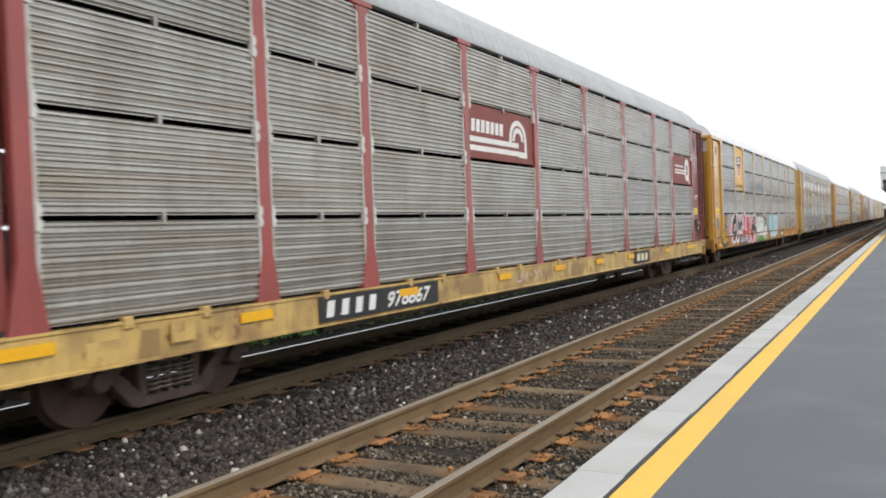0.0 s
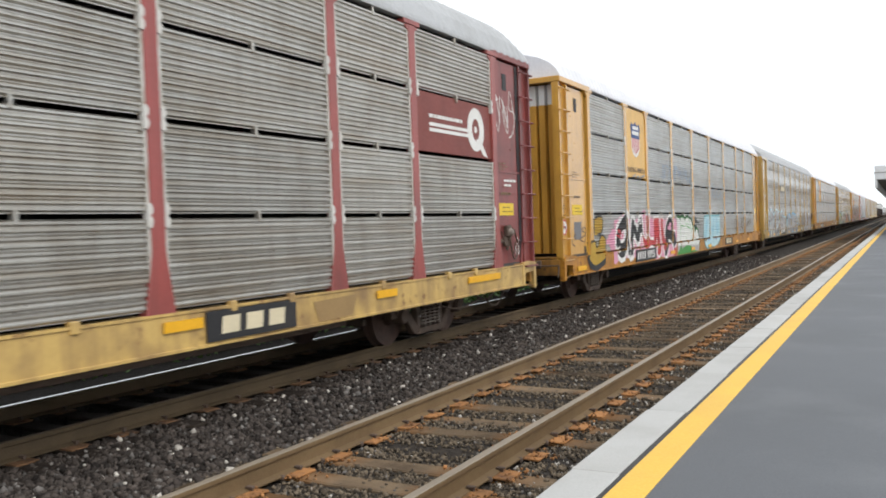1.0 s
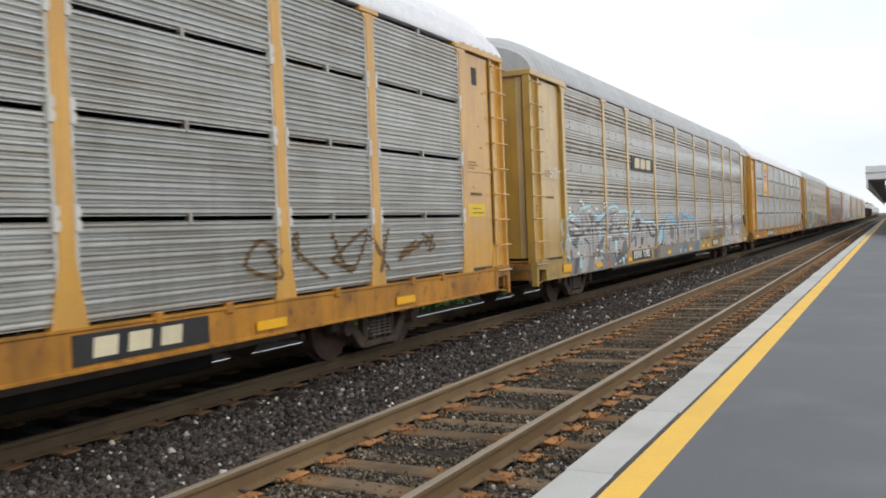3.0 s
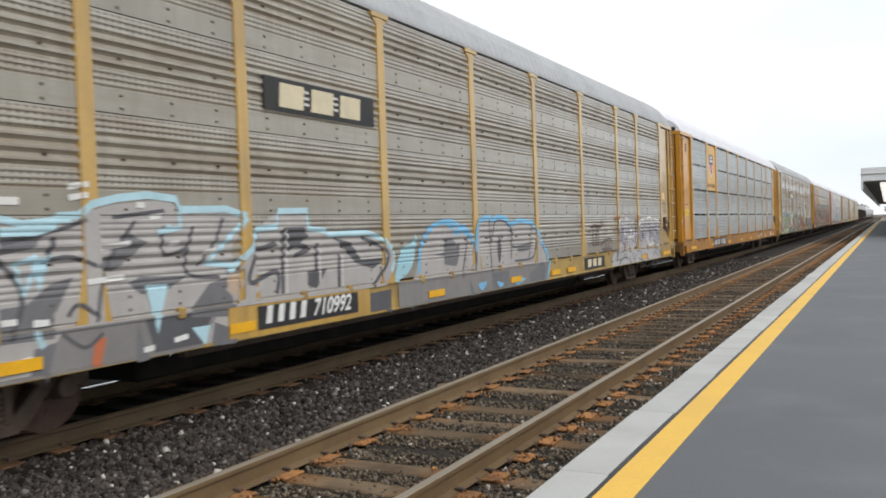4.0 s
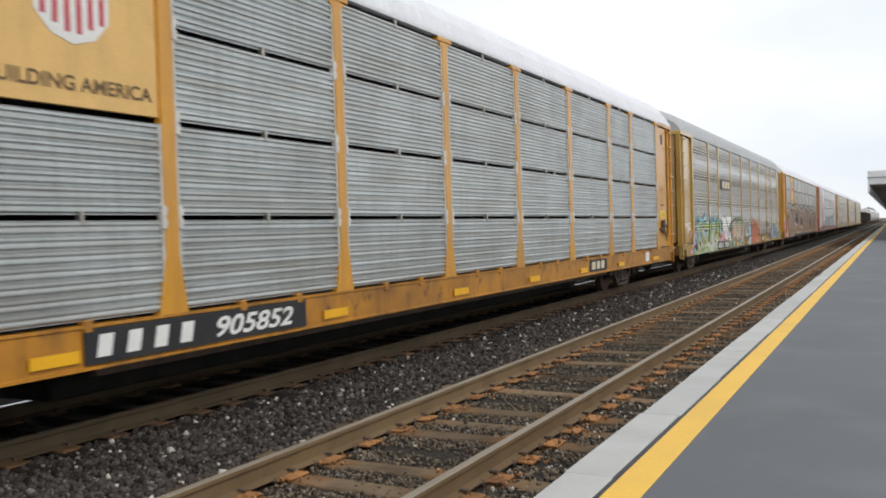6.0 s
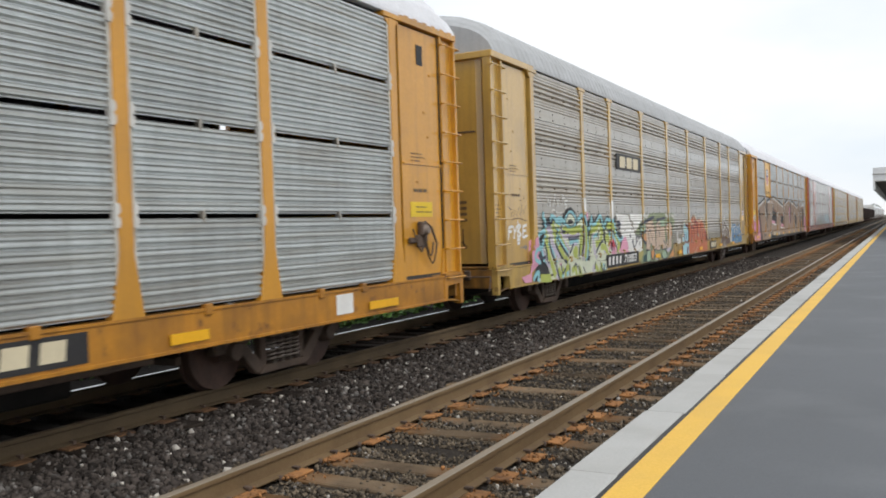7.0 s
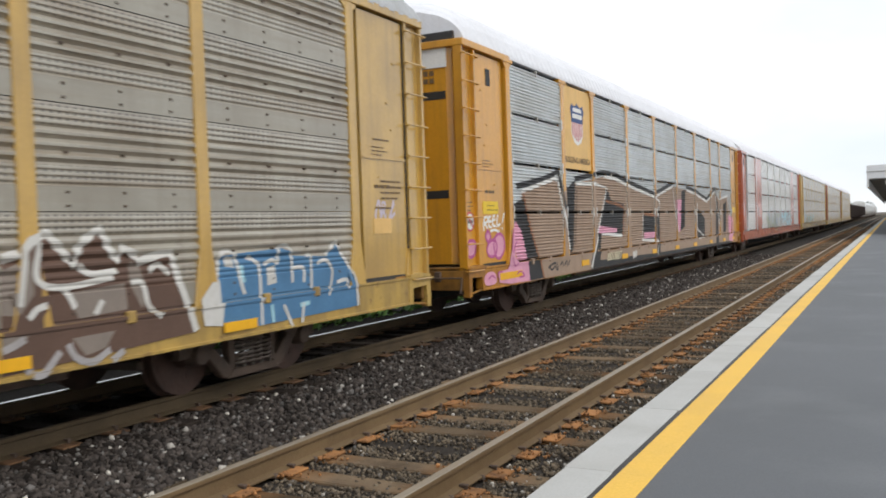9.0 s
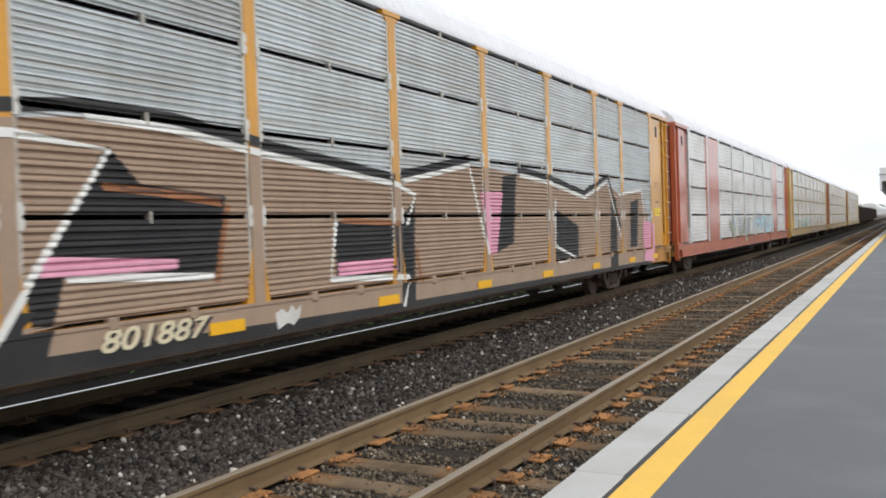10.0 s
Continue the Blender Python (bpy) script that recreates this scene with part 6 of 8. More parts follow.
coats(E, "broad", [[(2.84, 1.8), (3.08, 1.85), (3.29, 1.85), (3.51, 2.01), (3.8, 2.05), (4.07, 1.95), (4.19, 1.82), (4.47, 1.95), (4.72, 1.87), (4.83, 1.63), (4.93, 1.76), (5.18, 1.91), (5.35, 1.78), (5.69, 1.94), (5.96, 1.83), (6.05, 1.74), (6.25, 1.87), (6.83, 1.82), (7.02, 1.87), (6.96, 1.59), (7.32, 1.44), (7.6, 1.5), (7.52, 1.16), (7.28, 0.9), (6.6, 0.86), (6.18, 0.84), (6.16, 0.64), (2.77, 0.64)]], BLACKP, 0)
coats(E, "broad", [[(2.83, 1.7), (3.13, 1.75), (3.38, 1.66), (3.6, 1.6), (4.02, 1.63), (4.46, 1.8), (4.64, 1.66), (4.7, 1.34), (4.64, 0.92), (3.73, 0.88), (2.79, 0.96)], [(4.91, 1.38), (5.1, 1.62), (5.68, 1.78), (5.9, 1.62), (6.0, 1.32), (5.91, 1.14), (6.24, 0.93), (5.99, 0.86), (4.91, 0.89)], [(6.11, 1.49), (6.29, 1.67), (6.76, 1.63), (6.97, 1.39), (7.3, 1.2), (7.22, 0.96), (6.19, 0.96)]], PALEG, 1)
coats(E, "broad", [[(2.28, 1.65), (2.56, 1.67), (2.7, 1.75), (2.97, 1.72), (3.14, 1.32), (3.2, 0.76), (2.46, 0.75), (2.19, 1.15)]], PALEG, 1)
coats(E, "broad", [[(2.79, 0.94), (4.1, 0.92), (4.8, 0.9), (6.18, 0.84), (6.16, 0.64), (4.78, 0.64), (2.77, 0.64)]] + [[(1.89, 0.71), (3.0, 0.71), (2.98, 0.64), (1.84, 0.64)]], PALEG, 1)
coats(E, "broad", [[(1.56, 1.41), (1.9, 1.49), (1.89, 1.28), (1.73, 1.24), (1.61, 1.04), (1.91, 0.98), (1.75, 0.92), (1.53, 0.84), (1.52, 0.66), (1.18, 0.67), (1.04, 0.78), (1.46, 0.82), (1.53, 1.05)]] + [[(6.41, 1.23), (6.68, 1.34), (6.96, 1.01), (6.6, 0.9), (6.35, 1.08)], [(7.15, 1.05), (7.44, 1.11), (7.53, 0.97), (7.28, 0.93)], [(2.98, 0.93), (3.14, 0.94), (3.07, 0.87)]], PINK, 2)
lines(E, "broad", [[(2.38, 1.59), (2.6, 1.58), (2.67, 1.34), (3.02, 1.02)], [(2.12, 1.27), (2.23, 1.09), (2.47, 0.88)], [(2.77, 0.81), (2.9, 0.64)]] + [[(3.12, 1.55), (3.37, 1.49), (3.77, 1.46), (4.28, 1.49)], [(3.12, 1.62), (3.17, 1.44), (3.41, 1.29), (3.63, 1.15)], [(3.7, 1.35), (4.06, 1.26), (4.08, 1.12)], [(4.55, 1.61), (4.57, 1.24), (4.44, 0.93)], [(5.19, 1.48), (5.25, 1.19), (5.38, 0.92)], [(6.0, 1.1), (6.19, 1.0)], [(6.9, 0.64), (6.97, 0.66)], [(5.19, 0.78), (5.09, 0.64)]], 0.13, LILAC, 2)
lines(E, "broad", [[(2.26, 1.65), (2.34, 1.48), (2.4, 1.19), (2.64, 0.84), (2.76, 0.7)], [(2.7, 1.75), (2.82, 1.51), (3.13, 1.2), (3.33, 0.99)], [(2.99, 1.74), (3.07, 1.5), (3.52, 1.1)], [(1.95, 0.71), (2.2, 0.69), (2.5, 0.68)]] + [[(3.3, 1.57), (3.6, 1.58), (3.89, 1.55), (4.35, 1.61)], [(4.39, 1.61), (4.4, 1.36), (4.28, 1.05)], [(2.82, 1.41), (3.0, 1.23), (3.24, 1.05), (3.52, 0.95)], [(3.86, 1.07), (4.06, 1.18), (4.02, 0.98)], [(4.64, 1.66), (4.67, 1.34), (4.56, 0.97)], [(5.12, 1.59), (5.34, 1.58), (5.54, 1.66), (5.7, 1.75)], [(4.89, 1.1), (5.02, 1.38), (5.11, 1.54)], [(5.72, 1.63), (5.85, 1.5), (5.7, 1.28), (5.38, 1.24)], [(5.73, 1.18), (6.1, 1.13), (6.25, 0.93)], [(6.24, 1.61), (6.61, 1.63), (6.88, 1.46), (7.18, 1.18), (6.96, 0.99)], [(6.12, 1.3), (6.32, 1.39), (6.36, 1.16)], [(3.47, 1.78), (3.7, 1.87), (3.98, 1.82)]], 0.15, LIME, 3)
lines(E, "broad", [[(3.32, 0.66), (3.41, 0.82), (3.56, 0.82)], [(3.72, 0.73), (3.91, 0.8), (4.0, 0.65)], [(4.16, 0.81), (4.28, 0.65), (4.12, 0.64)], [(2.93, 0.84), (3.06, 0.7), (3.24, 0.84)], [(5.27, 0.78), (5.48, 0.65)], [(5.76, 0.78), (5.6, 0.64)]], 0.12, LIME, 3)
lines(E, "broad", [[(2.24, 1.94), (2.2, 1.85), (2.32, 1.75), (2.23, 1.58), (1.95, 1.52), (1.93, 1.33), (2.03, 1.27), (1.77, 1.23), (1.69, 1.08), (1.95, 0.99)], [(2.57, 1.78), (2.71, 1.87), (3.08, 1.72), (3.26, 1.78)], [(2.45, 1.36), (2.66, 1.17), (2.84, 0.92)], [(1.6, 0.68), (1.67, 0.76), (1.86, 0.82), (1.81, 0.64)], [(2.3, 1.54), (2.17, 1.37), (2.09, 1.21), (2.22, 0.98)]] + [[(2.84, 1.75), (3.06, 1.82), (3.27, 1.79), (3.39, 1.72)], [(2.96, 1.5), (3.2, 1.33), (3.52, 1.11)], [(3.64, 1.31), (4.0, 1.36), (4.21, 1.32)], [(4.19, 1.77), (4.47, 1.88), (4.66, 1.79), (4.76, 1.55), (4.75, 1.23), (4.65, 0.91)], [(4.88, 1.54), (5.04, 1.69), (5.13, 1.84), (5.19, 1.67), (5.41, 1.7), (5.59, 1.8), (5.78, 1.86), (5.93, 1.68), (6.02, 1.55)], [(5.22, 1.35), (5.33, 1.44), (5.53, 1.43)], [(6.04, 1.61), (6.21, 1.77), (6.47, 1.76), (6.83, 1.69), (7.03, 1.39), (7.31, 1.27), (7.54, 1.35)], [(6.38, 1.47), (6.69, 1.34), (6.94, 1.02)], [(3.02, 1.63), (2.91, 1.46), (3.02, 1.28)], [(3.38, 0.69), (3.5, 0.73)], [(3.11, 0.64), (3.21, 0.72)], [(5.84, 0.79), (5.97, 0.64)]], 0.085, AQUA, 4)
lines(E, "broad", [[(2.5, 1.47), (2.54, 1.24), (2.74, 0.99), (2.94, 0.64)], [(2.21, 1.37), (2.32, 1.2), (2.35, 0.96)], [(2.81, 1.34), (3.12, 1.07), (3.43, 0.92)], [(2.35, 1.7), (2.56, 1.71), (2.7, 1.78)], [(1.84, 1.15), (1.99, 1.08), (2.27, 1.09)]] + [[(3.05, 1.36), (3.35, 1.16), (3.58, 1.04)], [(3.59, 1.4), (3.94, 1.4), (4.28, 1.42)], [(4.17, 0.96), (4.28, 1.27)], [(4.5, 1.69), (4.53, 1.35), (4.38, 1.04)], [(4.97, 1.2), (5.09, 1.48)], [(5.37, 1.06), (5.64, 1.22), (5.94, 1.32)], [(5.49, 1.52), (5.59, 1.34)], [(6.28, 1.49), (6.6, 1.51), (6.87, 1.26), (7.01, 0.98)], [(3.18, 1.71), (3.21, 1.58), (3.43, 1.53)], [(2.88, 1.63), (2.99, 1.45), (2.93, 1.37)], [(3.63, 1.1), (3.78, 1.21), (3.88, 1.3)], [(4.81, 1.55), (4.84, 1.22), (4.73, 0.91)]], 0.06, NAVYL, 5)
lines(E, "broad", [[(3.56, 0.9), (3.58, 0.65)], [(3.08, 0.91), (3.15, 0.72), (3.34, 0.83)], [(4.1, 0.85), (4.26, 0.64)], [(4.43, 0.79), (4.57, 0.64)], [(3.85, 0.81), (3.94, 0.88), (4.03, 0.79)], [(5.27, 0.85), (5.2, 0.69)], [(5.62, 0.84), (5.78, 0.64), (5.98, 0.77)], [(6.46, 1.13), (6.56, 1.06)], [(6.67, 1.15), (6.72, 1.05)]], 0.045, NAVYL, 5)
coats(E, "broad", [curve_through([(3.36, 1.75), (3.45, 1.88), (3.71, 1.98), (4.01, 1.9), (4.1, 1.75), (3.99, 1.65), (3.69, 1.61), (3.45, 1.65)], 4, True)], AQUA, 6)
coats(E, "broad", [curve_through([(3.42, 1.75), (3.5, 1.85), (3.71, 1.93), (3.95, 1.86), (4.03, 1.76), (3.93, 1.68), (3.69, 1.65), (3.5, 1.69)], 4, True)], NAVYL, 7)
coats(E, "broad", [curve_through([(3.45, 1.76), (3.54, 1.84), (3.7, 1.9), (3.92, 1.84), (3.98, 1.76), (3.89, 1.7), (3.69, 1.68), (3.53, 1.71)], 4, True)], PALEG, 8)
coats(E, "broad", [curve_through([(3.53, 1.75), (3.7, 1.8), (3.88, 1.75), (3.83, 1.71), (3.61, 1.7)], 4, True)], BLACKP, 9)
lines(E, "broad", [[(2.47, 2.04), (2.51, 2.19), (2.59, 2.05), (2.64, 2.19)], [(2.72, 2.11), (2.77, 2.07), (2.87, 2.23)], [(2.87, 2.29), (2.87, 2.07)], [(3.0, 2.2), (3.04, 2.08), (3.1, 2.2)], [(3.19, 2.14), (3.24, 2.08)], [(3.35, 2.3), (3.31, 2.08)], [(3.27, 2.21), (3.46, 2.23)], [(3.6, 2.18), (3.44, 2.16), (3.45, 2.1), (3.57, 2.07), (3.43, 2.01)], [(2.67, 1.96), (2.8, 1.99), (2.98, 1.92), (3.27, 1.93)]], 0.04, OFFWHITE, 1)
coats(E, "broad", [[(7.01, 1.91), (8.03, 1.87), (8.19, 1.61), (7.94, 1.2), (8.48, 1.32), (9.29, 1.28), (9.26, 0.91), (7.96, 0.91), (7.77, 1.0), (7.68, 1.57), (7.2, 1.74)], [(8.22, 1.91), (9.57, 1.91), (9.45, 1.71), (8.94, 1.71), (8.83, 1.5), (8.5, 1.5), (8.52, 1.72), (8.26, 1.75)]], WHITEP, 2)
coats(E, "broad", [curve_through([(7.08, 1.72), (7.32, 1.75), (7.37, 1.61), (7.19, 1.53)], 4, True)], NAVYL, 3)
coats(E, "broad", [curve_through([(7.43, 1.23), (7.79, 1.34), (7.97, 0.97), (7.29, 0.93)], 4, True), curve_through([(4.72, 1.9), (4.91, 1.93), (4.86, 1.77), (4.75, 1.75)], 4, True)], PINK, 3)
coats(E, "broad", [curve_through([(4.55, 2.24), (4.71, 2.23), (4.73, 2.06), (4.82, 2.03), (4.65, 1.95), (4.56, 2.08)], 4, True), curve_through([(6.51, 2.17), (6.73, 2.19), (6.73, 1.82), (6.52, 1.79)], 4, True)], WHITEP, 1)
lines(E, "broad", scribble(35, 8.1, 9.1, 1.05, 1.4, 6, 5), 0.05, GREYS, 4)
lines(E, "broad", scribble(36, 6.3, 6.8, 1.0, 1.3, 3, 5), 0.03, REDSP, 9)
number_plate_band(E, 6.1, 8.85, "710853", 4)
coats(E, "broad", [curve_through([(8.85, 1.77), (9.06, 1.86), (9.84, 1.88), (10.23, 1.93), (12.19, 1.93), (13.05, 1.88), (12.95, 1.38), (12.76, 1.03), (12.79, 0.67), (12.09, 0.56), (9.58, 0.64), (9.04, 0.58), (9.15, 0.8), (9.28, 1.04), (8.83, 1.26)], 4, True)], SAGE, 0)
edged(E, "broad", [[(9.77, 1.66), (10.47, 1.76), (10.49, 1.64), (10.22, 1.59), (10.26, 1.44), (10.05, 1.39), (10.01, 1.13), (9.98, 0.96), (9.66, 0.96), (9.63, 1.19), (9.73, 1.41)], [(10.17, 1.5), (10.46, 1.61), (10.6, 1.61), (10.69, 1.48), (10.73, 0.95), (10.36, 0.92), (10.35, 1.1), (10.17, 1.12), (10.08, 0.92), (10.0, 0.93), (10.06, 1.27)], [(10.85, 1.63), (11.23, 1.73), (11.81, 1.76), (11.77, 1.5), (11.6, 1.24), (11.76, 1.09), (11.87, 0.93), (11.4, 0.92), (11.16, 1.07), (11.12, 0.91), (10.77, 0.91), (10.84, 1.41)], [(11.95, 1.57), (12.45, 1.66), (12.74, 1.54), (12.72, 1.32), (12.41, 1.13), (12.56, 0.96), (12.45, 0.88), (12.06, 0.9), (11.88, 1.02), (12.12, 1.21)]], PALEPEACH, NAVYL, 0.07, 2)
coats(E, "broad", [[(9.27, 1.62), (9.55, 1.69), (9.55, 1.53), (9.69, 1.47), (9.33, 1.4), (9.16, 1.39), (9.15, 1.52)], [(11.23, 1.71), (11.81, 1.75), (11.78, 1.56), (11.33, 1.53)], [(9.71, 0.9), (10.08, 0.92), (10.05, 0.64), (9.7, 0.65)], [(11.33, 0.76), (11.75, 0.88), (12.04, 0.69), (11.73, 0.64), (11.4, 0.65)]], MINT, 4)
coats(E, "broad", [[(9.25, 1.36), (9.65, 1.39), (9.66, 1.2), (9.47, 1.19)], [(10.15, 0.9), (10.44, 0.93), (10.5, 0.82), (10.34, 0.69), (10.21, 0.73)], [(12.43, 1.41), (12.63, 1.51), (12.72, 1.32), (12.48, 1.2)], [(12.24, 0.67), (12.78, 0.89), (12.83, 0.64), (12.43, 0.64)]], ORANGEP, 4)
coats(E, "broad", [[(10.57, 0.84), (10.89, 0.72), (10.94, 0.64), (10.63, 0.65)], [(11.9, 0.88), (12.39, 0.94), (12.45, 0.88), (12.12, 0.79)]], LILAC, 4)
coats(E, "broad", [[(11.11, 0.82), (11.27, 0.77), (11.21, 0.64), (10.99, 0.64)], [(8.79, 0.9), (9.34, 0.97), (9.35, 0.89), (9.1, 0.7), (8.81, 0.68)]], OLIVE, 3)
coats(E, "broad", [[(9.35, 0.8), (9.65, 0.85), (9.68, 0.64), (9.32, 0.64)]], DARKTEAL, 3)
lines(E, "broad", [[(9.16, 1.39), (9.32, 1.26), (9.51, 1.14), (9.66, 1.19), (9.65, 1.38)], [(9.23, 1.38), (9.45, 1.43), (9.69, 1.47)], [(9.43, 1.67), (9.75, 1.72), (10.52, 1.82), (10.57, 1.77)], [(9.18, 1.41), (9.17, 1.52), (9.28, 1.63), (9.43, 1.68)], [(10.86, 1.74), (11.24, 1.76), (11.87, 1.79)]], 0.07, NAVYL, 5)
lines(E, "broad", [[(9.94, 1.44), (10.0, 1.28), (10.01, 1.09)], [(10.12, 0.89), (10.21, 0.7), (10.4, 0.66), (10.52, 0.83), (10.44, 0.95)], [(11.28, 0.8), (11.49, 0.64), (11.8, 0.64), (12.01, 0.69), (11.75, 0.89)], [(12.59, 1.69), (12.84, 1.39), (12.66, 1.19), (12.47, 1.14)], [(12.54, 1.15), (12.64, 0.92), (12.24, 0.7)], [(12.43, 0.64), (12.86, 0.64), (12.88, 0.9)], [(10.59, 0.78), (10.79, 0.71), (10.94, 0.64)], [(9.72, 0.93), (9.68, 0.64), (10.06, 0.64)]], 0.045, NAVYL, 5)
lines(E, "broad", [[(9.99, 1.45), (10.12, 1.47), (10.21, 1.41)], [(10.69, 1.39), (10.89, 1.42)], [(11.1, 1.43), (11.23, 1.36), (11.15, 1.28)], [(10.31, 1.32), (10.36, 1.19)], [(11.59, 1.17), (11.82, 1.05), (11.9, 0.94)], [(11.06, 1.59), (11.34, 1.64), (11.51, 1.58)]], 0.05, GREYS, 5)
lines(E, "broad", [[(9.6, 1.91), (9.78, 1.83), (10.06, 1.91)], [(11.95, 1.9), (12.22, 1.83), (12.44, 1.88)], [(12.67, 1.89), (13.02, 1.8)]], 0.09, OFFWHITE, 3)
coats(E, "broad", [rect(13.35, 1.0, 13.55, 1.35), rect(13.55, 1.0, 13.9, 1.15)], OFFWHITE, 1)
MAROON = colour("maroon_spray_paint", (0.17, 0.035, 0.045))
CREAMSP = colour("pale_cream_spray_paint", (0.62, 0.54, 0.40))
coats(E, "broad", [[(14.29, 1.64), (14.47, 1.67), (14.68, 1.6), (14.84, 1.61), (14.94, 1.55), (14.86, 1.42), (15.07, 1.4), (15.2, 1.27), (15.22, 1.05), (15.11, 0.79), (14.95, 0.64), (14.11, 0.64), (14.13, 1.01), (14.14, 1.2), (14.35, 1.23), (14.33, 1.38), (14.25, 1.36)]], CYAN, 1)
coats(E, "broad", [[(14.98, 1.6), (15.32, 1.66), (15.75, 1.52), (15.82, 1.86), (16.34, 1.68), (16.84, 1.61), (16.95, 1.74), (17.44, 1.55), (17.84, 1.33), (17.94, 0.91), (17.98, 0.64), (14.99, 0.64), (15.15, 0.79), (15.24, 1.05), (15.18, 1.33), (15.0, 1.42)]], RUSTO, 2)
coats(E, "broad", [[(14.87, 1.61), (14.98, 1.59), (15.02, 1.42), (14.86, 1.42)], [(15.28, 1.62), (15.41, 1.62), (15.53, 1.53), (15.79, 1.46), (15.77, 1.39), (15.54, 1.44), (15.39, 1.41)], [(16.32, 1.62), (16.44, 1.6), (16.49, 1.3), (16.38, 1.04), (16.32, 1.31)], [(15.94, 1.74), (16.27, 1.67), (16.2, 1.56), (16.05, 1.33)], [(17.72, 1.37), (17.94, 1.28), (17.97, 0.94), (17.79, 0.94)], [(13.94, 0.89), (14.08, 0.97), (14.09, 0.64), (13.98, 0.64)]], MAROON, 3)
coats(E, "broad", [[(13.94, 0.82), (14.12, 0.91), (14.11, 0.64), (13.93, 0.64)]], OLIVE, 2)
lines(E, "broad", [[(14.36, 1.29), (14.39, 1.1), (14.56, 1.02), (14.84, 1.01), (14.95, 1.1), (14.98, 1.26)], [(14.09, 1.21), (14.25, 1.24), (14.35, 1.25)], [(14.84, 1.5), (14.68, 1.56), (14.51, 1.59)], [(14.72, 0.87), (14.69, 0.69), (14.78, 0.7), (14.87, 0.85)]], 0.07, MAROON, 4)
lines(E, "broad", [[(14.62, 1.26), (14.64, 1.13)], [(14.58, 1.26), (14.66, 1.26)]], 0.07, NAVYL, 4)
lines(E, "broad", [[(15.25, 1.62), (15.27, 1.43), (15.31, 0.96)], [(15.81, 1.46), (15.9, 1.16), (15.95, 0.96)], [(16.84, 1.6), (16.93, 1.41), (16.82, 1.09)], [(15.47, 1.36), (15.54, 1.19), (15.59, 0.96)], [(17.09, 1.46), (17.19, 1.26), (17.09, 0.98)], [(17.31, 1.22), (17.25, 0.98)], [(17.6, 1.34), (17.67, 0.96)]], 0.05, MAROON, 4)
lines(E, "broad", [[(15.31, 1.58), (15.55, 1.52), (15.66, 1.43), (15.63, 1.35)], [(15.43, 1.2), (15.47, 1.0), (15.55, 1.08)], [(16.03, 1.62), (16.06, 1.33), (16.01, 1.07)], [(17.16, 1.27), (17.28, 1.42), (17.47, 1.46), (17.62, 1.29)], [(15.62, 0.72), (15.73, 0.82)], [(16.06, 0.79), (16.27, 0.8), (16.29, 0.89)], [(16.65, 1.58), (16.7, 1.47)], [(16.91, 1.47), (16.96, 1.21)], [(16.59, 0.89), (16.79, 0.91)], [(17.3, 1.16), (17.47, 1.18)]], 0.035, PEACH, 5)
lines(E, "broad", [[(14.47, 1.42), (14.62, 1.44), (14.67, 1.37), (14.52, 1.36)], [(14.31, 1.53), (14.43, 1.57)], [(16.1, 0.73), (16.0, 0.64)], [(15.74, 0.69), (15.82, 0.64)]], 0.045, PALEG, 5)
coats(E, "broad", [[(16.41, 1.26), (16.61, 1.24), (16.6, 1.14), (16.46, 1.17)]], MINT, 5)
lines(E, "broad", [[(14.06, 0.95), (14.05, 1.21), (14.25, 1.26), (14.27, 1.6), (14.47, 1.68), (14.68, 1.62), (14.84, 1.62), (15.02, 1.65), (15.32, 1.67), (15.59, 1.58), (15.76, 1.58), (15.82, 1.89), (15.99, 1.85), (16.34, 1.68), (16.84, 1.63), (16.95, 1.76), (17.22, 1.69), (17.47, 1.55), (17.73, 1.44), (17.96, 1.29), (17.97, 1.01)]], 0.06, CREAMSP, 6, smooth=False)
SMOKE = colour("smoky_brown_spray_paint", (0.24, 0.20, 0.17))
coats(E, "broad", [[(20.6, 1.53), (20.9, 1.69), (21.01, 1.72), (21.21, 1.47), (21.29, 1.54), (21.47, 1.74), (21.53, 1.73), (21.7, 1.5), (21.77, 1.59), (21.92, 1.51), (22.12, 1.53), (22.33, 1.52), (22.43, 1.3), (22.56, 0.97), (22.62, 0.76), (21.63, 0.71), (20.56, 0.67)]], CHOC, 1)
coats(E, "broad", [[(21.18, 1.25), (21.78, 1.29), (21.8, 1.06), (21.28, 1.03)], [(20.6, 1.47), (20.84, 1.54), (20.86, 1.27), (20.72, 1.11), (20.58, 1.13)], [(21.83, 1.48), (21.95, 1.43), (22.05, 1.17), (21.96, 1.05), (21.83, 1.29)], [(20.57, 0.96), (20.81, 0.95), (20.71, 0.89), (20.57, 0.85)], [(21.2, 0.88), (21.64, 0.89), (21.54, 0.76), (21.33, 0.72)]], SMOKE, 2)
lines(E, "broad", [[(20.6, 1.55), (20.77, 1.59), (20.85, 1.68), (21.01, 1.74), (21.13, 1.61), (21.25, 1.47), (21.3, 1.61), (21.38, 1.68), (21.53, 1.77), (21.62, 1.6), (21.7, 1.49), (21.77, 1.6), (21.89, 1.54), (21.95, 1.46), (22.16, 1.52), (22.33, 1.53), (22.41, 1.3), (22.52, 1.05), (22.62, 0.77)]], 0.08, OFFWHITE, 3, smooth=False)
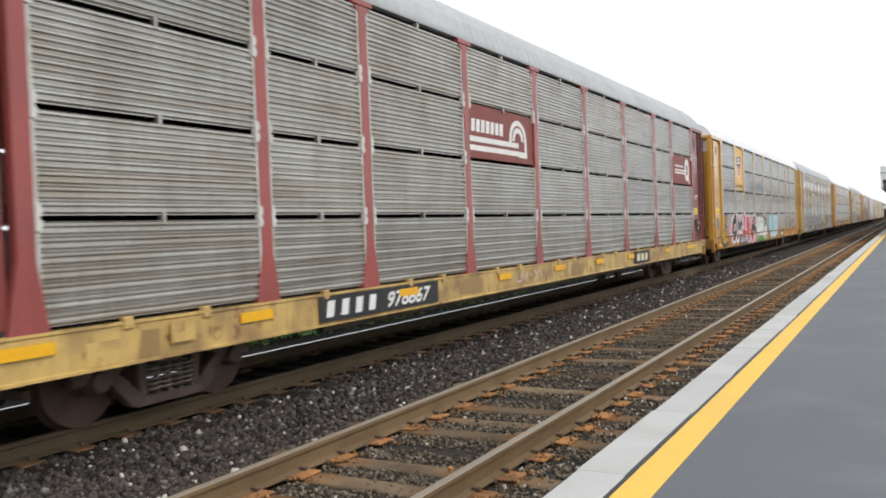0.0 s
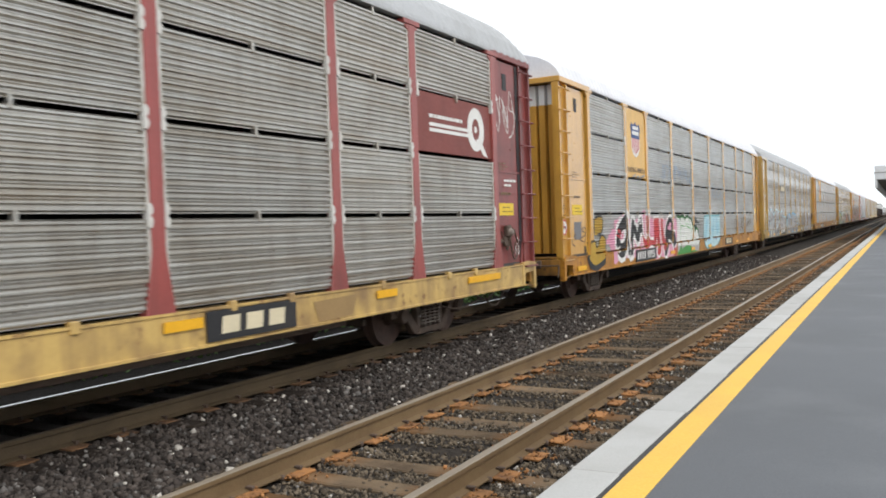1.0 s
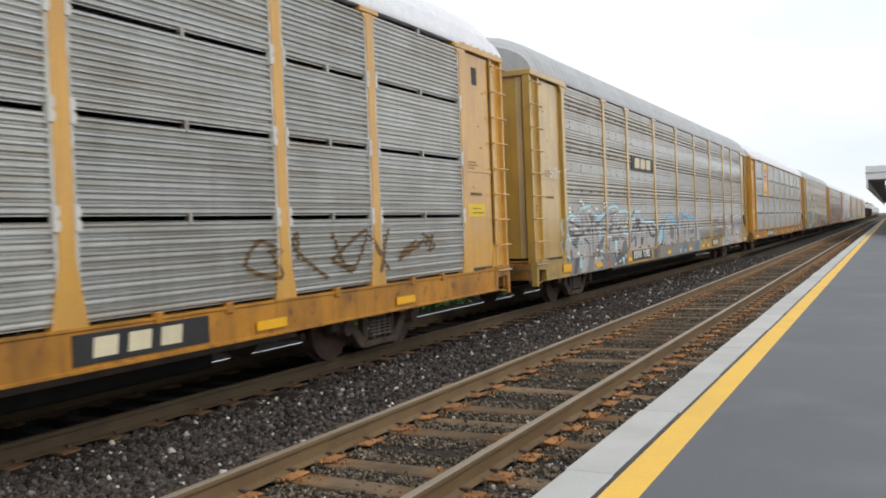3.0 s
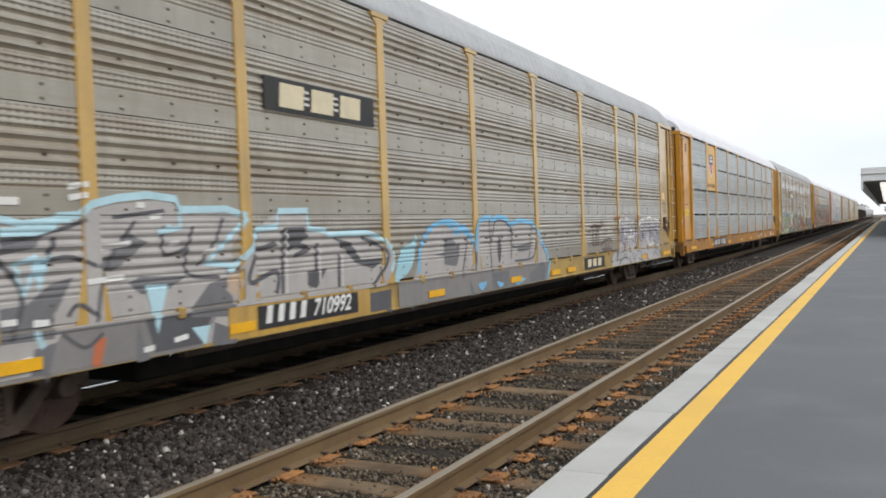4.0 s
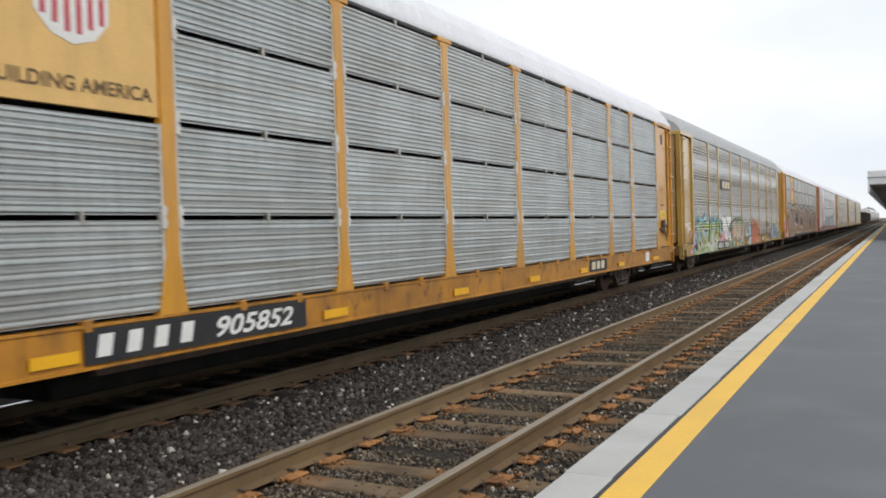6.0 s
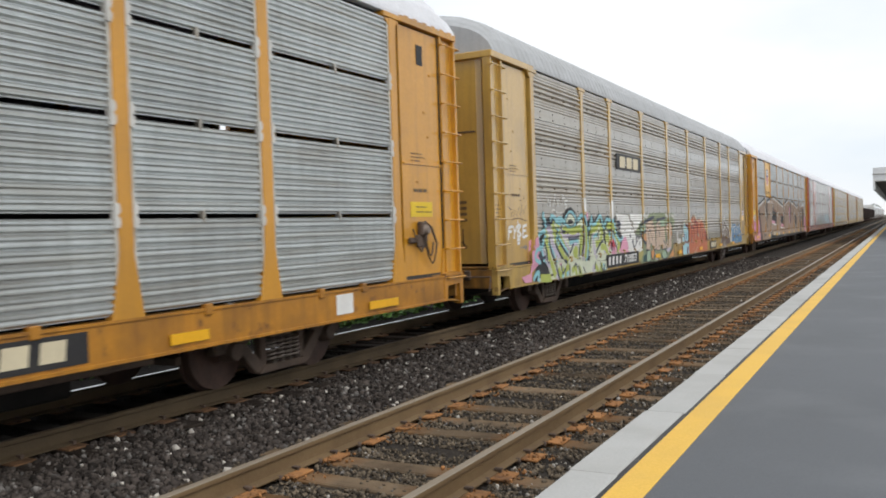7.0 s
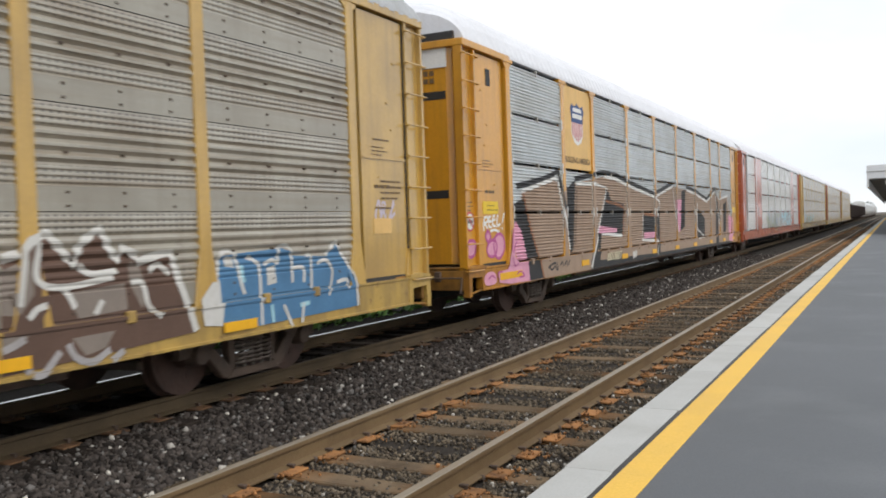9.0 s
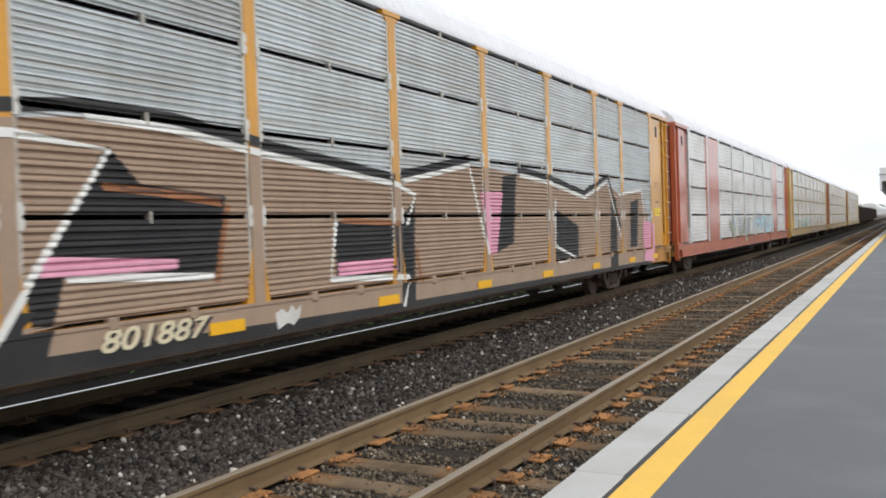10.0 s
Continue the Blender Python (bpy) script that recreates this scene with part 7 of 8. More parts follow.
lines(E, "broad", [[(20.8, 1.61), (20.77, 1.41), (20.73, 1.18)], [(20.93, 1.67), (20.89, 1.38), (21.14, 1.3), (21.66, 1.35)], [(20.8, 1.08), (20.88, 1.15), (20.97, 1.17)], [(21.15, 1.29), (21.2, 1.22), (21.25, 1.12)], [(21.45, 1.05), (21.53, 1.16)], [(21.85, 1.29), (21.98, 1.27), (22.04, 1.07), (22.19, 0.95)], [(22.06, 1.37), (22.17, 1.43), (22.31, 1.33)], [(21.29, 1.47), (21.43, 1.39), (21.7, 1.4)]], 0.055, OFFWHITE, 3)
lines(E, "broad", [[(20.57, 0.86), (20.67, 0.89), (20.77, 0.93)], [(21.16, 0.84), (21.23, 0.72), (21.39, 0.66), (21.58, 0.74)], [(21.59, 0.64), (21.73, 0.71)], [(20.82, 0.64), (20.92, 0.64), (21.08, 0.79)], [(20.56, 0.73), (20.71, 0.77), (20.8, 0.66)]], 0.06, SILVER, 3)
DULLBLUE = colour("dull_blue_spray_paint", (0.075, 0.19, 0.34))
coats(E, "broad", [[(22.98, 1.46), (23.2, 1.48), (23.26, 1.3), (23.38, 1.09), (23.45, 1.42), (23.58, 1.34), (23.72, 1.38), (23.96, 1.34), (23.99, 1.51), (24.14, 1.47), (24.17, 1.12), (24.48, 1.42), (24.58, 1.22), (24.87, 1.33), (25.06, 1.53), (25.17, 1.36), (25.47, 1.03), (25.47, 0.74), (23.06, 0.7), (22.91, 1.04)]], DULLBLUE, 1)
coats(E, "broad", [[(22.69, 1.06), (22.86, 1.22), (22.96, 1.21), (23.03, 0.98), (22.99, 0.77), (22.74, 0.8)], [(23.72, 1.31), (23.86, 1.33), (23.88, 1.14), (23.72, 1.12)], [(23.06, 1.46), (23.19, 1.45), (23.2, 1.34), (23.06, 1.36)]], OFFWHITE, 2)
lines(E, "broad", [[(22.93, 1.1), (22.94, 1.21), (23.0, 1.48), (23.2, 1.48), (23.3, 1.18), (23.35, 1.06)], [(23.4, 1.44), (23.53, 1.39), (23.6, 1.28), (23.6, 0.71)], [(23.67, 1.35), (23.82, 1.39), (23.91, 1.36), (23.94, 1.52), (24.14, 1.49), (24.16, 1.12)], [(24.18, 1.28), (24.37, 1.27), (24.37, 1.11)], [(24.43, 1.41), (24.52, 1.39), (24.51, 1.03)], [(24.64, 1.31), (24.82, 1.34), (24.94, 1.2), (24.85, 0.92)], [(24.82, 1.4), (25.03, 1.55), (25.08, 1.45)], [(25.12, 1.42), (25.29, 1.25), (25.43, 1.03), (25.47, 0.74)], [(23.98, 0.89), (24.12, 0.64)], [(24.34, 0.88), (24.3, 0.66)], [(25.03, 1.06), (25.24, 1.08), (25.26, 0.97)]], 0.045, OFFWHITE, 3)
lines(E, "broad", [[(23.31, 1.36), (23.34, 1.18)], [(24.27, 0.86), (24.45, 0.87)], [(23.77, 0.91), (23.79, 0.72)]], 0.05, CYAN, 3)
plaque(E, 18.45, 0.68, 19.6, 0.94, HALF + 0.02, BLACKP, "sill_panel")
block_letters(E, 18.6, 0.73, 3, 0.22, 0.17, 0.08, HALF + 0.026, CREAMP)
coats(E, "broad", [[(1.15, 1.22), (1.29, 1.23), (1.43, 1.19), (1.4, 1.07), (1.2, 1.04), (1.11, 1.07)], [(0.86, 1.09), (0.98, 1.1), (0.98, 1.05), (0.86, 1.04)]], PINK, 0)
coats(E, "broad", [curve_through(p, 4, True) for p in [[(1.17, 1.31), (1.21, 1.33), (1.24, 1.31), (1.2, 1.28)], [(1.28, 1.31), (1.32, 1.34), (1.35, 1.31), (1.32, 1.28)], [(1.36, 1.31), (1.42, 1.35), (1.48, 1.31), (1.42, 1.26)]]], GREYS, 1)
lines(E, "broad", [[(0.65, 2.05), (0.74, 2.0), (0.83, 1.98)], [(1.2, 2.16), (1.28, 2.14)], [(1.35, 2.23), (1.4, 2.18)], [(0.81, 1.81), (1.12, 1.83), (1.48, 1.78)]], 0.02, INK, 1)
lines(E, "broad", [[(0.79, 1.93), (0.8, 1.86), (0.88, 1.96), (0.9, 1.86), (0.97, 1.98), (1.03, 1.86), (1.16, 2.03), (1.19, 1.88), (1.3, 2.08), (1.35, 1.91), (1.47, 2.06)]], 0.02, INK, 1, smooth=False)
lines(E, "broad", [[(0.66, 1.67), (0.65, 1.58), (0.62, 1.46)], [(0.66, 1.67), (0.83, 1.69)], [(0.64, 1.59), (0.79, 1.61)], [(0.86, 1.69), (0.92, 1.59), (1.02, 1.7)], [(0.92, 1.59), (0.88, 1.47)], [(1.07, 1.71), (1.04, 1.49)], [(1.06, 1.71), (1.18, 1.69), (1.08, 1.61), (1.2, 1.54), (1.05, 1.49)], [(1.31, 1.7), (1.28, 1.48)], [(1.29, 1.69), (1.48, 1.7)], [(1.29, 1.6), (1.44, 1.61)], [(1.28, 1.48), (1.51, 1.52)], [(1.01, 1.45), (1.16, 1.45)], [(1.02, 1.39), (1.14, 1.39)], [(1.05, 1.76), (1.09, 1.76)]], 0.05, WHITEP, 3)
reflectors(E, [(10.6, 0.5), (13.4, 0.5), (16.6, 0.45), (20.3, 0.5), (23.0, 0.5)])
end_marks(E, False)
for z in (1.95, 2.85):
    plaque(E, LEN - 1.35, z, LEN - 0.95, z + 0.02, 1.552, INK, "stencil_bar")
plaque(E, LEN - 1.4, 1.62, LEN - 0.95, 1.82, 1.552, BOARD, "warning_plate")
lines(E, "broad", scribble(42, LEN - 1.4, LEN - 0.85, 1.75, 2.2, 3, 5), 0.035, LILAC, 1)
bars(E, LEN - 1.2, 2.3, (0.5, 0.55, 0.5, 0.45), 1.552, INK, 0.035, 0.04)

# car F: tall brown letters with white and black edges
shield_board(F)
coats(F, "fine", [[(2.5, 0.63), (2.6, 1.9), (2.33, 2.26), (3.2, 2.44), (4.22, 2.57), (4.5, 2.3), (4.9, 1.2), (5.3, 2.5), (7.4, 2.72), (8.34, 2.70), (9.6, 2.55), (12.33, 2.3), (13.2, 2.45),
                  (14.56, 2.68), (15.3, 1.9), (16.56, 2.6), (18.07, 2.5), (20.03, 2.26), (21.64, 2.66), (22.49, 2.37), (24.49, 2.54), (25.2, 1.6), (25.2, 0.63)]], BROWN, 0)
coats(F, "fine", [[(1.85, 1.98), (2.11, 2.09), (2.38, 2.14), (2.46, 2.07), (2.76, 1.59), (3.14, 0.99), (3.31, 0.64), (2.58, 0.64), (2.44, 0.9), (2.12, 1.58), (1.91, 1.74)],
                  [(4.70, 1.95), (4.82, 2.38), (5.36, 2.58), (5.18, 1.9), (5.13, 1.11), (4.91, 1.05)],
                  [(7.62, 2.5), (7.75, 2.2), (9.06, 2.10), (8.89, 1.35), (7.15, 1.42), (6.9, 0.64), (6.3, 0.64)],
                  rect(10.92, 1.15, 12.35, 1.82), [(12.4, 1.8), (12.85, 2.15), (12.75, 0.64), (12.4, 0.64)],
                  [(15.5, 1.28), (15.85, 2.55), (16.42, 2.62), (16.22, 1.42)], [(18.3, 2.02), (19.6, 1.67), (19.55, 1.0), (18.24, 1.04)],
                  [(21.9, 2.3), (22.3, 2.3), (22.3, 0.64), (21.7, 0.64)], [(23.5, 2.2), (24.2, 2.3), (24.0, 1.1), (23.4, 1.1)]], BLACKP, 1)
lines(F, "fine", [[(2.09, 2.36), (2.44, 2.4), (3.15, 2.49), (3.84, 2.6), (4.32, 2.73), (4.49, 2.4), (4.66, 1.97)], [(5.36, 2.60), (7.4, 2.82), (8.4, 2.80), (9.6, 2.66), (12.3, 2.40)], [(14.6, 2.78), (13.0, 2.52), (12.5, 2.45)],
                  [(16.5, 2.70), (18.1, 2.6), (20.0, 2.36), (21.7, 2.78), (22.6, 1.6)]], 0.11, BLACKP, 2, smooth=False)
lines(F, "fine", [[(2.32, 2.27), (3.15, 2.41), (4.09, 2.56), (4.26, 2.53), (4.43, 2.18), (4.67, 1.71), (4.91, 1.12)], [(5.38, 2.50), (6.74, 2.53), (7.64, 2.46), (6.93, 1.53), (6.29, 0.66)],
                  [(7.4, 2.73), (8.34, 2.70), (9.6, 2.55), (12.33, 2.31), (12.85, 2.18), (12.6, 1.76)], [(10.94, 1.84), (10.80, 1.15), (12.62, 1.07), (12.44, 0.68)], [(7.17, 1.40), (8.85, 1.31)],
                  [(12.55, 2.36), (14.56, 2.67), (15.17, 1.27)], [(16.56, 2.6), (18.07, 2.5), (20.03, 2.26), (21.64, 2.65), (22.62, 1.37)], [(22.49, 2.37), (24.49, 2.53), (25.1, 1.05)],
                  [(18.3, 2.2), (18.24, 1.3), (19.55, 1.0), (18.3, 1.0)]], 0.075, WHITEP, 3, smooth=False)
coats(F, "fine", [[(7.0, 1.58), (8.38, 1.50), (8.37, 1.40), (6.9, 1.41)], rect(10.95, 1.18, 12.28, 1.34), [(14.93, 2.27), (15.81, 2.29), (15.5, 1.26), (15.17, 1.27)], [(24.6, 1.76), (25.6, 1.65), (25.6, 0.66), (24.6, 0.72)],
                  [(1.95, 1.75), (2.21, 1.59), (2.37, 1.33), (2.52, 0.92), (2.56, 0.64), (1.67, 0.65), (1.17, 0.7), (1.14, 0.89), (1.57, 0.91), (1.71, 1.22), (1.81, 1.5)], curve_through([(0.55, 0.81), (0.66, 0.89), (0.89, 0.91), (1.03, 0.84), (1.04, 0.73), (0.88, 0.69), (0.61, 0.7)], 3, True)], PINK, 4)
PUFF = [curve_through(p, 5, True) for p in [[(0.79, 1.49), (0.88, 1.59), (0.98, 1.49), (0.89, 1.4)], [(0.83, 1.29), (0.96, 1.41), (1.17, 1.42), (1.24, 1.28), (1.12, 1.16), (0.91, 1.17)], [(1.12, 1.42), (1.33, 1.53), (1.54, 1.45), (1.55, 1.26), (1.34, 1.11), (1.16, 1.18)], [(0.07, 1.34), (0.13, 1.43), (0.31, 1.44), (0.39, 1.37), (0.33, 1.22), (0.17, 1.18), (0.08, 1.24)]]]
coats(F, "fine", PUFF, PINK, 3)
MAGENTA = colour("magenta_outline_paint", (0.45, 0.09, 0.27))
for p in PUFF:
    paint(F, "fine", ribbon(p, 0.05, True), MAGENTA, 4)
lines(F, "fine", [[(1.74, 1.11), (1.83, 0.96), (1.95, 0.97), (2.09, 1.08)], [(1.79, 1.19), (1.88, 1.33), (2.01, 1.38)], [(1.94, 0.8), (2.12, 0.84), (2.29, 0.75), (2.06, 0.74)], [(1.09, 0.8), (1.14, 0.88), (1.29, 0.88)], [(0.7, 0.79), (0.86, 0.84), (0.99, 0.79)], [(1.81, 1.61), (1.73, 1.22)]], 0.03, MAGENTA, 6)
lines(F, "fine", [[(2.38, 2.26), (2.53, 1.96), (2.72, 1.59), (3.11, 1.03), (3.31, 0.64)]], 0.07, RUSTMARK, 3, smooth=False)
lines(F, "fine", [[(5.45, 2.4), (5.25, 1.2)], [(7.75, 2.15), (9.0, 2.08)]], 0.05, CHOC, 2)
lines(F, "fine", [[(0.77, 1.8), (0.73, 1.69), (0.74, 1.59)], [(0.75, 1.8), (0.88, 1.82), (0.89, 1.75), (0.78, 1.71), (0.9, 1.63)], [(1.02, 1.83), (0.95, 1.8), (0.94, 1.67), (1.05, 1.65)], [(0.96, 1.74), (1.05, 1.75)], [(1.2, 1.84), (1.12, 1.82), (1.09, 1.69), (1.23, 1.66)], [(1.12, 1.76), (1.22, 1.78)], [(1.33, 1.86), (1.28, 1.75), (1.3, 1.67), (1.42, 1.7)], [(1.59, 1.89), (1.55, 1.8), (1.5, 1.71)], [(1.47, 1.63), (1.51, 1.61)], [(0.99, 1.58), (1.18, 1.6), (1.37, 1.56)]], 0.045, WHITEP, 2)
lines(F, "fine", [[(3.55, 0.82), (3.73, 0.87), (3.98, 0.89), (3.78, 0.77), (3.61, 0.83)], [(3.91, 0.86), (4.09, 0.74), (4.04, 0.9)], [(4.23, 0.83), (4.36, 0.89), (4.42, 0.8)], [(4.49, 0.82), (4.64, 0.9), (4.66, 0.79)], [(4.72, 0.82), (4.84, 0.91)]], 0.04, BLACKP, 2)
coats(F, "fine", [[(6.2, 0.625), (6.4, 0.97), (6.75, 0.97), (6.95, 0.80), (9.5, 0.77), (12.0, 0.74), (25.3, 0.70), (25.3, 0.625)]], BLACKP, 1)
lettering(F, "801887", 7.46, 0.735, 0.27, HALF + 0.014, BLACKP, 0.25, width=1.34)
lettering(F, "801887", 7.43, 0.755, 0.27, HALF + 0.018, CREAMP, 0.25, width=1.32)
lines(F, "fine", [[(7.56, 2.15), (8.18, 2.11), (9.0, 2.02)], [(9.09, 2.01), (8.98, 1.63), (8.9, 1.25)], [(11.07, 1.84), (12.39, 1.79)], [(12.84, 1.44), (12.95, 0.97)]], 0.07, RUSTMARK, 2, smooth=False)
coats(F, "fine", [[(9.78, 0.68), (9.74, 0.86), (9.86, 0.9), (9.95, 0.84), (10.02, 0.93), (10.1, 0.86), (10.2, 0.92), (10.16, 0.78), (10.05, 0.7), (9.95, 0.74)]], OFFWHITE, 2)
for s in (1.2, 5.6, 8.75, 11.8, 14.72, 17.5, 20.4, 23.2, 25.4):
    plaque(F, s, 0.74, s + (1.0 if s < 2 else 0.5), 0.86, HALF + 0.016, REFLECT, "reflector", "bright yellow reflective strip")
end_marks(F)
for p in POSTS[1:]:             # and round the edges of the posts
    for a in (p - 0.089, p + 0.086):
        part("graffiti", boxes((1.55, HALF + 0.013, a, a + 0.003, 1.56, 2.45 if p < 24 else 1.6)), BROWN, F)
for pocket in F.children:       # the brown paint runs over the pockets too
    if pocket.name.startswith("stake_pocket") and pocket.location.y > 2.7:
        pocket.material_slots[0].link = "OBJECT"
        pocket.material_slots[0].material = BROWN
no_entry_label(F, 0.25, 1.75, 0.16, 1.53)

# car G: broad red boards at the ends of its white sheets
for s0, s1 in ((4.4, 6.6), (20.8, 22.75)):
    part("side_board", boxes((1.55, HALF + 0.006, s0, s1, SILL1, TOP)), ORANGE, G, "plain orange-red side board")
lines(G, "fine", scribble(61, 9.0, 20.0, 1.1, 2.1, 9, 6), 0.10, PALEBLUE, 1)
lines(G, "fine", scribble(62, 8.5, 14.0, 0.8, 1.7, 6, 6), 0.09, SAGE, 2)
lines(G, "fine", scribble(63, 15.5, 21.5, 1.0, 1.9, 5, 6), 0.12, CYAN, 3)
lines(CARS["H"], "fine", scribble(64, 3.0, 12.0, 1.0, 1.7, 8, 6), 0.06, TEAL, 1)

# end doors: white upper band on the yellow cars, stencils and seams
for c in (D, F):
    part("door_band", boxes((-1.3, 1.3, 0.036, 0.048, 4.22, 4.60)), WHITEP, c, "white band across the top of the end door")
    part("door_gap", boxes((-1.42, 1.42, 0.05, 0.3, 4.66, 4.78)), BLACKP, c, "dark slot under the roof end")
    for z in (4.10, 3.98):
        for i in range(5):
            part("stencil_bar", boxes((0.55 + i * 0.11, 0.63 + i * 0.11, 0.043, 0.048, z, z + 0.08)), INK, c)
for i, w in enumerate((0.5, 0.5)):
    part("stencil_bar", boxes((0.6, 0.6 + w, 0.043, 0.048, 2.62 - i * 0.09, 2.67 - i * 0.09)), INK, D)
bm = bmesh.new()
rnd = random.Random(71)
for a in range(5):
    x0 = 0.35 + a * 0.13
    st = [(x0 + rnd.uniform(0, 0.16), 1.55 + rnd.uniform(0, 0.36)) for _ in range(4)]
    for q in ribbon(curve_through(st), 0.03):
        prism(bm, q, "y", 0.043, 0.048)
part("graffiti", bm, OFFWHITE, D)
bm = bmesh.new()
for a in range(5):
    x0 = 0.45 + a * 0.11
    st = [(x0 + rnd.uniform(0, 0.16), 1.2 + rnd.uniform(0, 0.55)) for _ in range(4)]
    for q in ribbon(curve_through(st), 0.025):
        prism(bm, q, "y", 0.043, 0.048)
part("graffiti", bm, INK, E)
for i in range(4):
    part("stencil_bar", boxes((0.5, 1.05, 0.043, 0.048, 2.1 - i * 0.1, 2.15 - i * 0.1)), INK, E)
part("door_seam", boxes((0.15, 1.25, 0.040, 0.052, 3.30, 3.325)), IRON, E, "dented dark seam across the end door")


# ---------------------------------------------------------------- cars behind the autoracks
def gondola(start, tint):
    car = new("open_gondola_car")
    car.location = (FAR_C, start, 0)
    tagged(car, "dark open gondola car with upright side ribs", "freight car", "gondola cars of the train")
    part("car_body", boxes((-1.55, 1.55, 0.5, 16.0, 0.95, 1.15), (1.47, 1.53, 0.5, 16.0, 1.15, 3.0), (-1.53, -1.47, 0.5, 16.0, 1.15, 3.0),
                           (-1.5, 1.5, 0.5, 0.58, 1.15, 3.0), (-1.5, 1.5, 15.92, 16.0, 1.15, 3.0), (1.46, 1.6, 0.5, 16.0, 2.94, 3.06), (-1.6, -1.46, 0.5, 16.0, 2.94, 3.06)), tint, car)
    rib = shared(("grib", tint.name), lambda: mesh_from(boxes((1.53, 1.60, -0.06, 0.06, 0.95, 2.94)), "side_rib", tint))
    for i in range(11):
        put("side_rib", rib, car, 0, 0.7 + i * 1.51)
    part("scrap_load", boxes((-1.4, 1.4, 0.7, 15.8, 2.2, 2.75)), DARK, car)
    put("coupler", COUPLER, car, 0, 0.4)
    for y in (2.6, 13.9):
        truck(car, y, False)
    return car


def hopper(start):
    car = new("covered_hopper_car")
    car.location = (FAR_C, start, 0)
    tagged(car, "pale covered hopper car with a rounded roof", "freight car", "hopper cars of the train")
    bm = bmesh.new()
    prism(bm, [(1.2, 1.1), (1.58, 1.9), (1.6, 3.6), (1.35, 4.2), (0.7, 4.5), (-0.7, 4.5), (-1.35, 4.2), (-1.6, 3.6), (-1.58, 1.9), (-1.2, 1.1)], "y", 1.6, 16.0)
    part("car_body", bm, WHITESHEET, car)
    bm = bmesh.new()
    for y in (4.0, 8.8, 13.6):
        prism(bm, [(y - 1.9, 1.15), (y + 1.9, 1.15), (y + 0.4, 0.35), (y - 0.4, 0.35)], "x", -0.9, 0.9)
    part("outlet", bm, WHITESHEET, car)
    part("side_sill", boxes((1.4, 1.56, 0.3, 17.3, 1.0, 1.2), (-1.56, -1.4, 0.3, 17.3, 1.0, 1.2)), IRON, car)
    put("coupler", COUPLER, car, 0, 0.3)
    for y in (2.2, 15.4):
        truck(car, y, False)
    return car


GOND = mat("dark_gondola_paint", (0.045, 0.035, 0.032), 0.8, dirt=(0.09, 0.05, 0.035), amount=0.5, streak=0.4)
for i in range(5):
    CARS["gondola%d" % i] = gondola(287.6 + i * 17.2, GOND)
for i in range(10):
    CARS["hopper%d" % i] = hopper(374.5 + i * 18.2)

# ---------------------------------------------------------------- track pieces
tie_mesh = mesh_from(boxes((-1.3, 1.3, -0.115, 0.115, -0.36, -0.185), bevel=0.012), "tie", TIE)
plate_mesh = mesh_from(boxes((-0.20, 0.20, -0.115, 0.115, -0.187, -0.168), bevel=0.006), "tie_plate", TIEPLATE)
spike_mesh = mesh_from(boxes((-0.013, 0.022, -0.012, 0.012, -0.175, -0.135), (-0.02, 0.045, -0.018, 0.018, -0.15, -0.134), bevel=0.003), "spike", IRON)
anchor_mesh = mesh_from(boxes((-0.085, 0.085, -0.02, 0.02, -0.20, -0.155), bevel=0.012), "rail_anchor", IRON)
# copies coloured as if in the train's shade, for its own track
shaded_tie, shaded_plate = tie_mesh.copy(), plate_mesh.copy()
shaded_tie.materials[0], shaded_plate.materials[0] = SHADETIE, SHADEPLATE
rnd = random.Random(3)
TRACKS = {}
for name, c, n in (("near_track", NEAR_C, 230), ("train_track", FAR_C, 90)):
    track = new(name)
    tagged(track, "timber ties with rusty orange plates and spikes under the rails", "railway track", kind="structure")
    TRACKS[name] = track
    for i in range(n):
        y = -3.0 + i * TIE_STEP + rnd.uniform(-0.03, 0.03)
        o = put("tie", tie_mesh if c == NEAR_C else shaded_tie, track, c + rnd.uniform(-0.06, 0.06), y, rnd.choice((0.0, 0.0, -0.012, -0.03)) + rnd.uniform(-0.012, 0.003), 0, rnd.uniform(-0.5, 0.5), rnd.uniform(-2.6, 2.6))
        if y > 90:
            continue
        for s in (1, -1):
            put("tie_plate", plate_mesh if c == NEAR_C else shaded_plate, track, c + s * 0.7525 + s * 0.015, y, rnd.uniform(-0.001, 0.002), 0, s * 1.2, rnd.uniform(-2, 2))
            if 2.5 < y < 26:
                for t in (1, -1):
                    put("spike", spike_mesh, track, c + s * 0.7525 + t * 0.078, y + t * 0.05, 0, 0, 0, 0 if t < 0 else 180)
                if c == NEAR_C:
                    put("rail_anchor", anchor_mesh, track, c + s * 0.7525, y - 0.15)


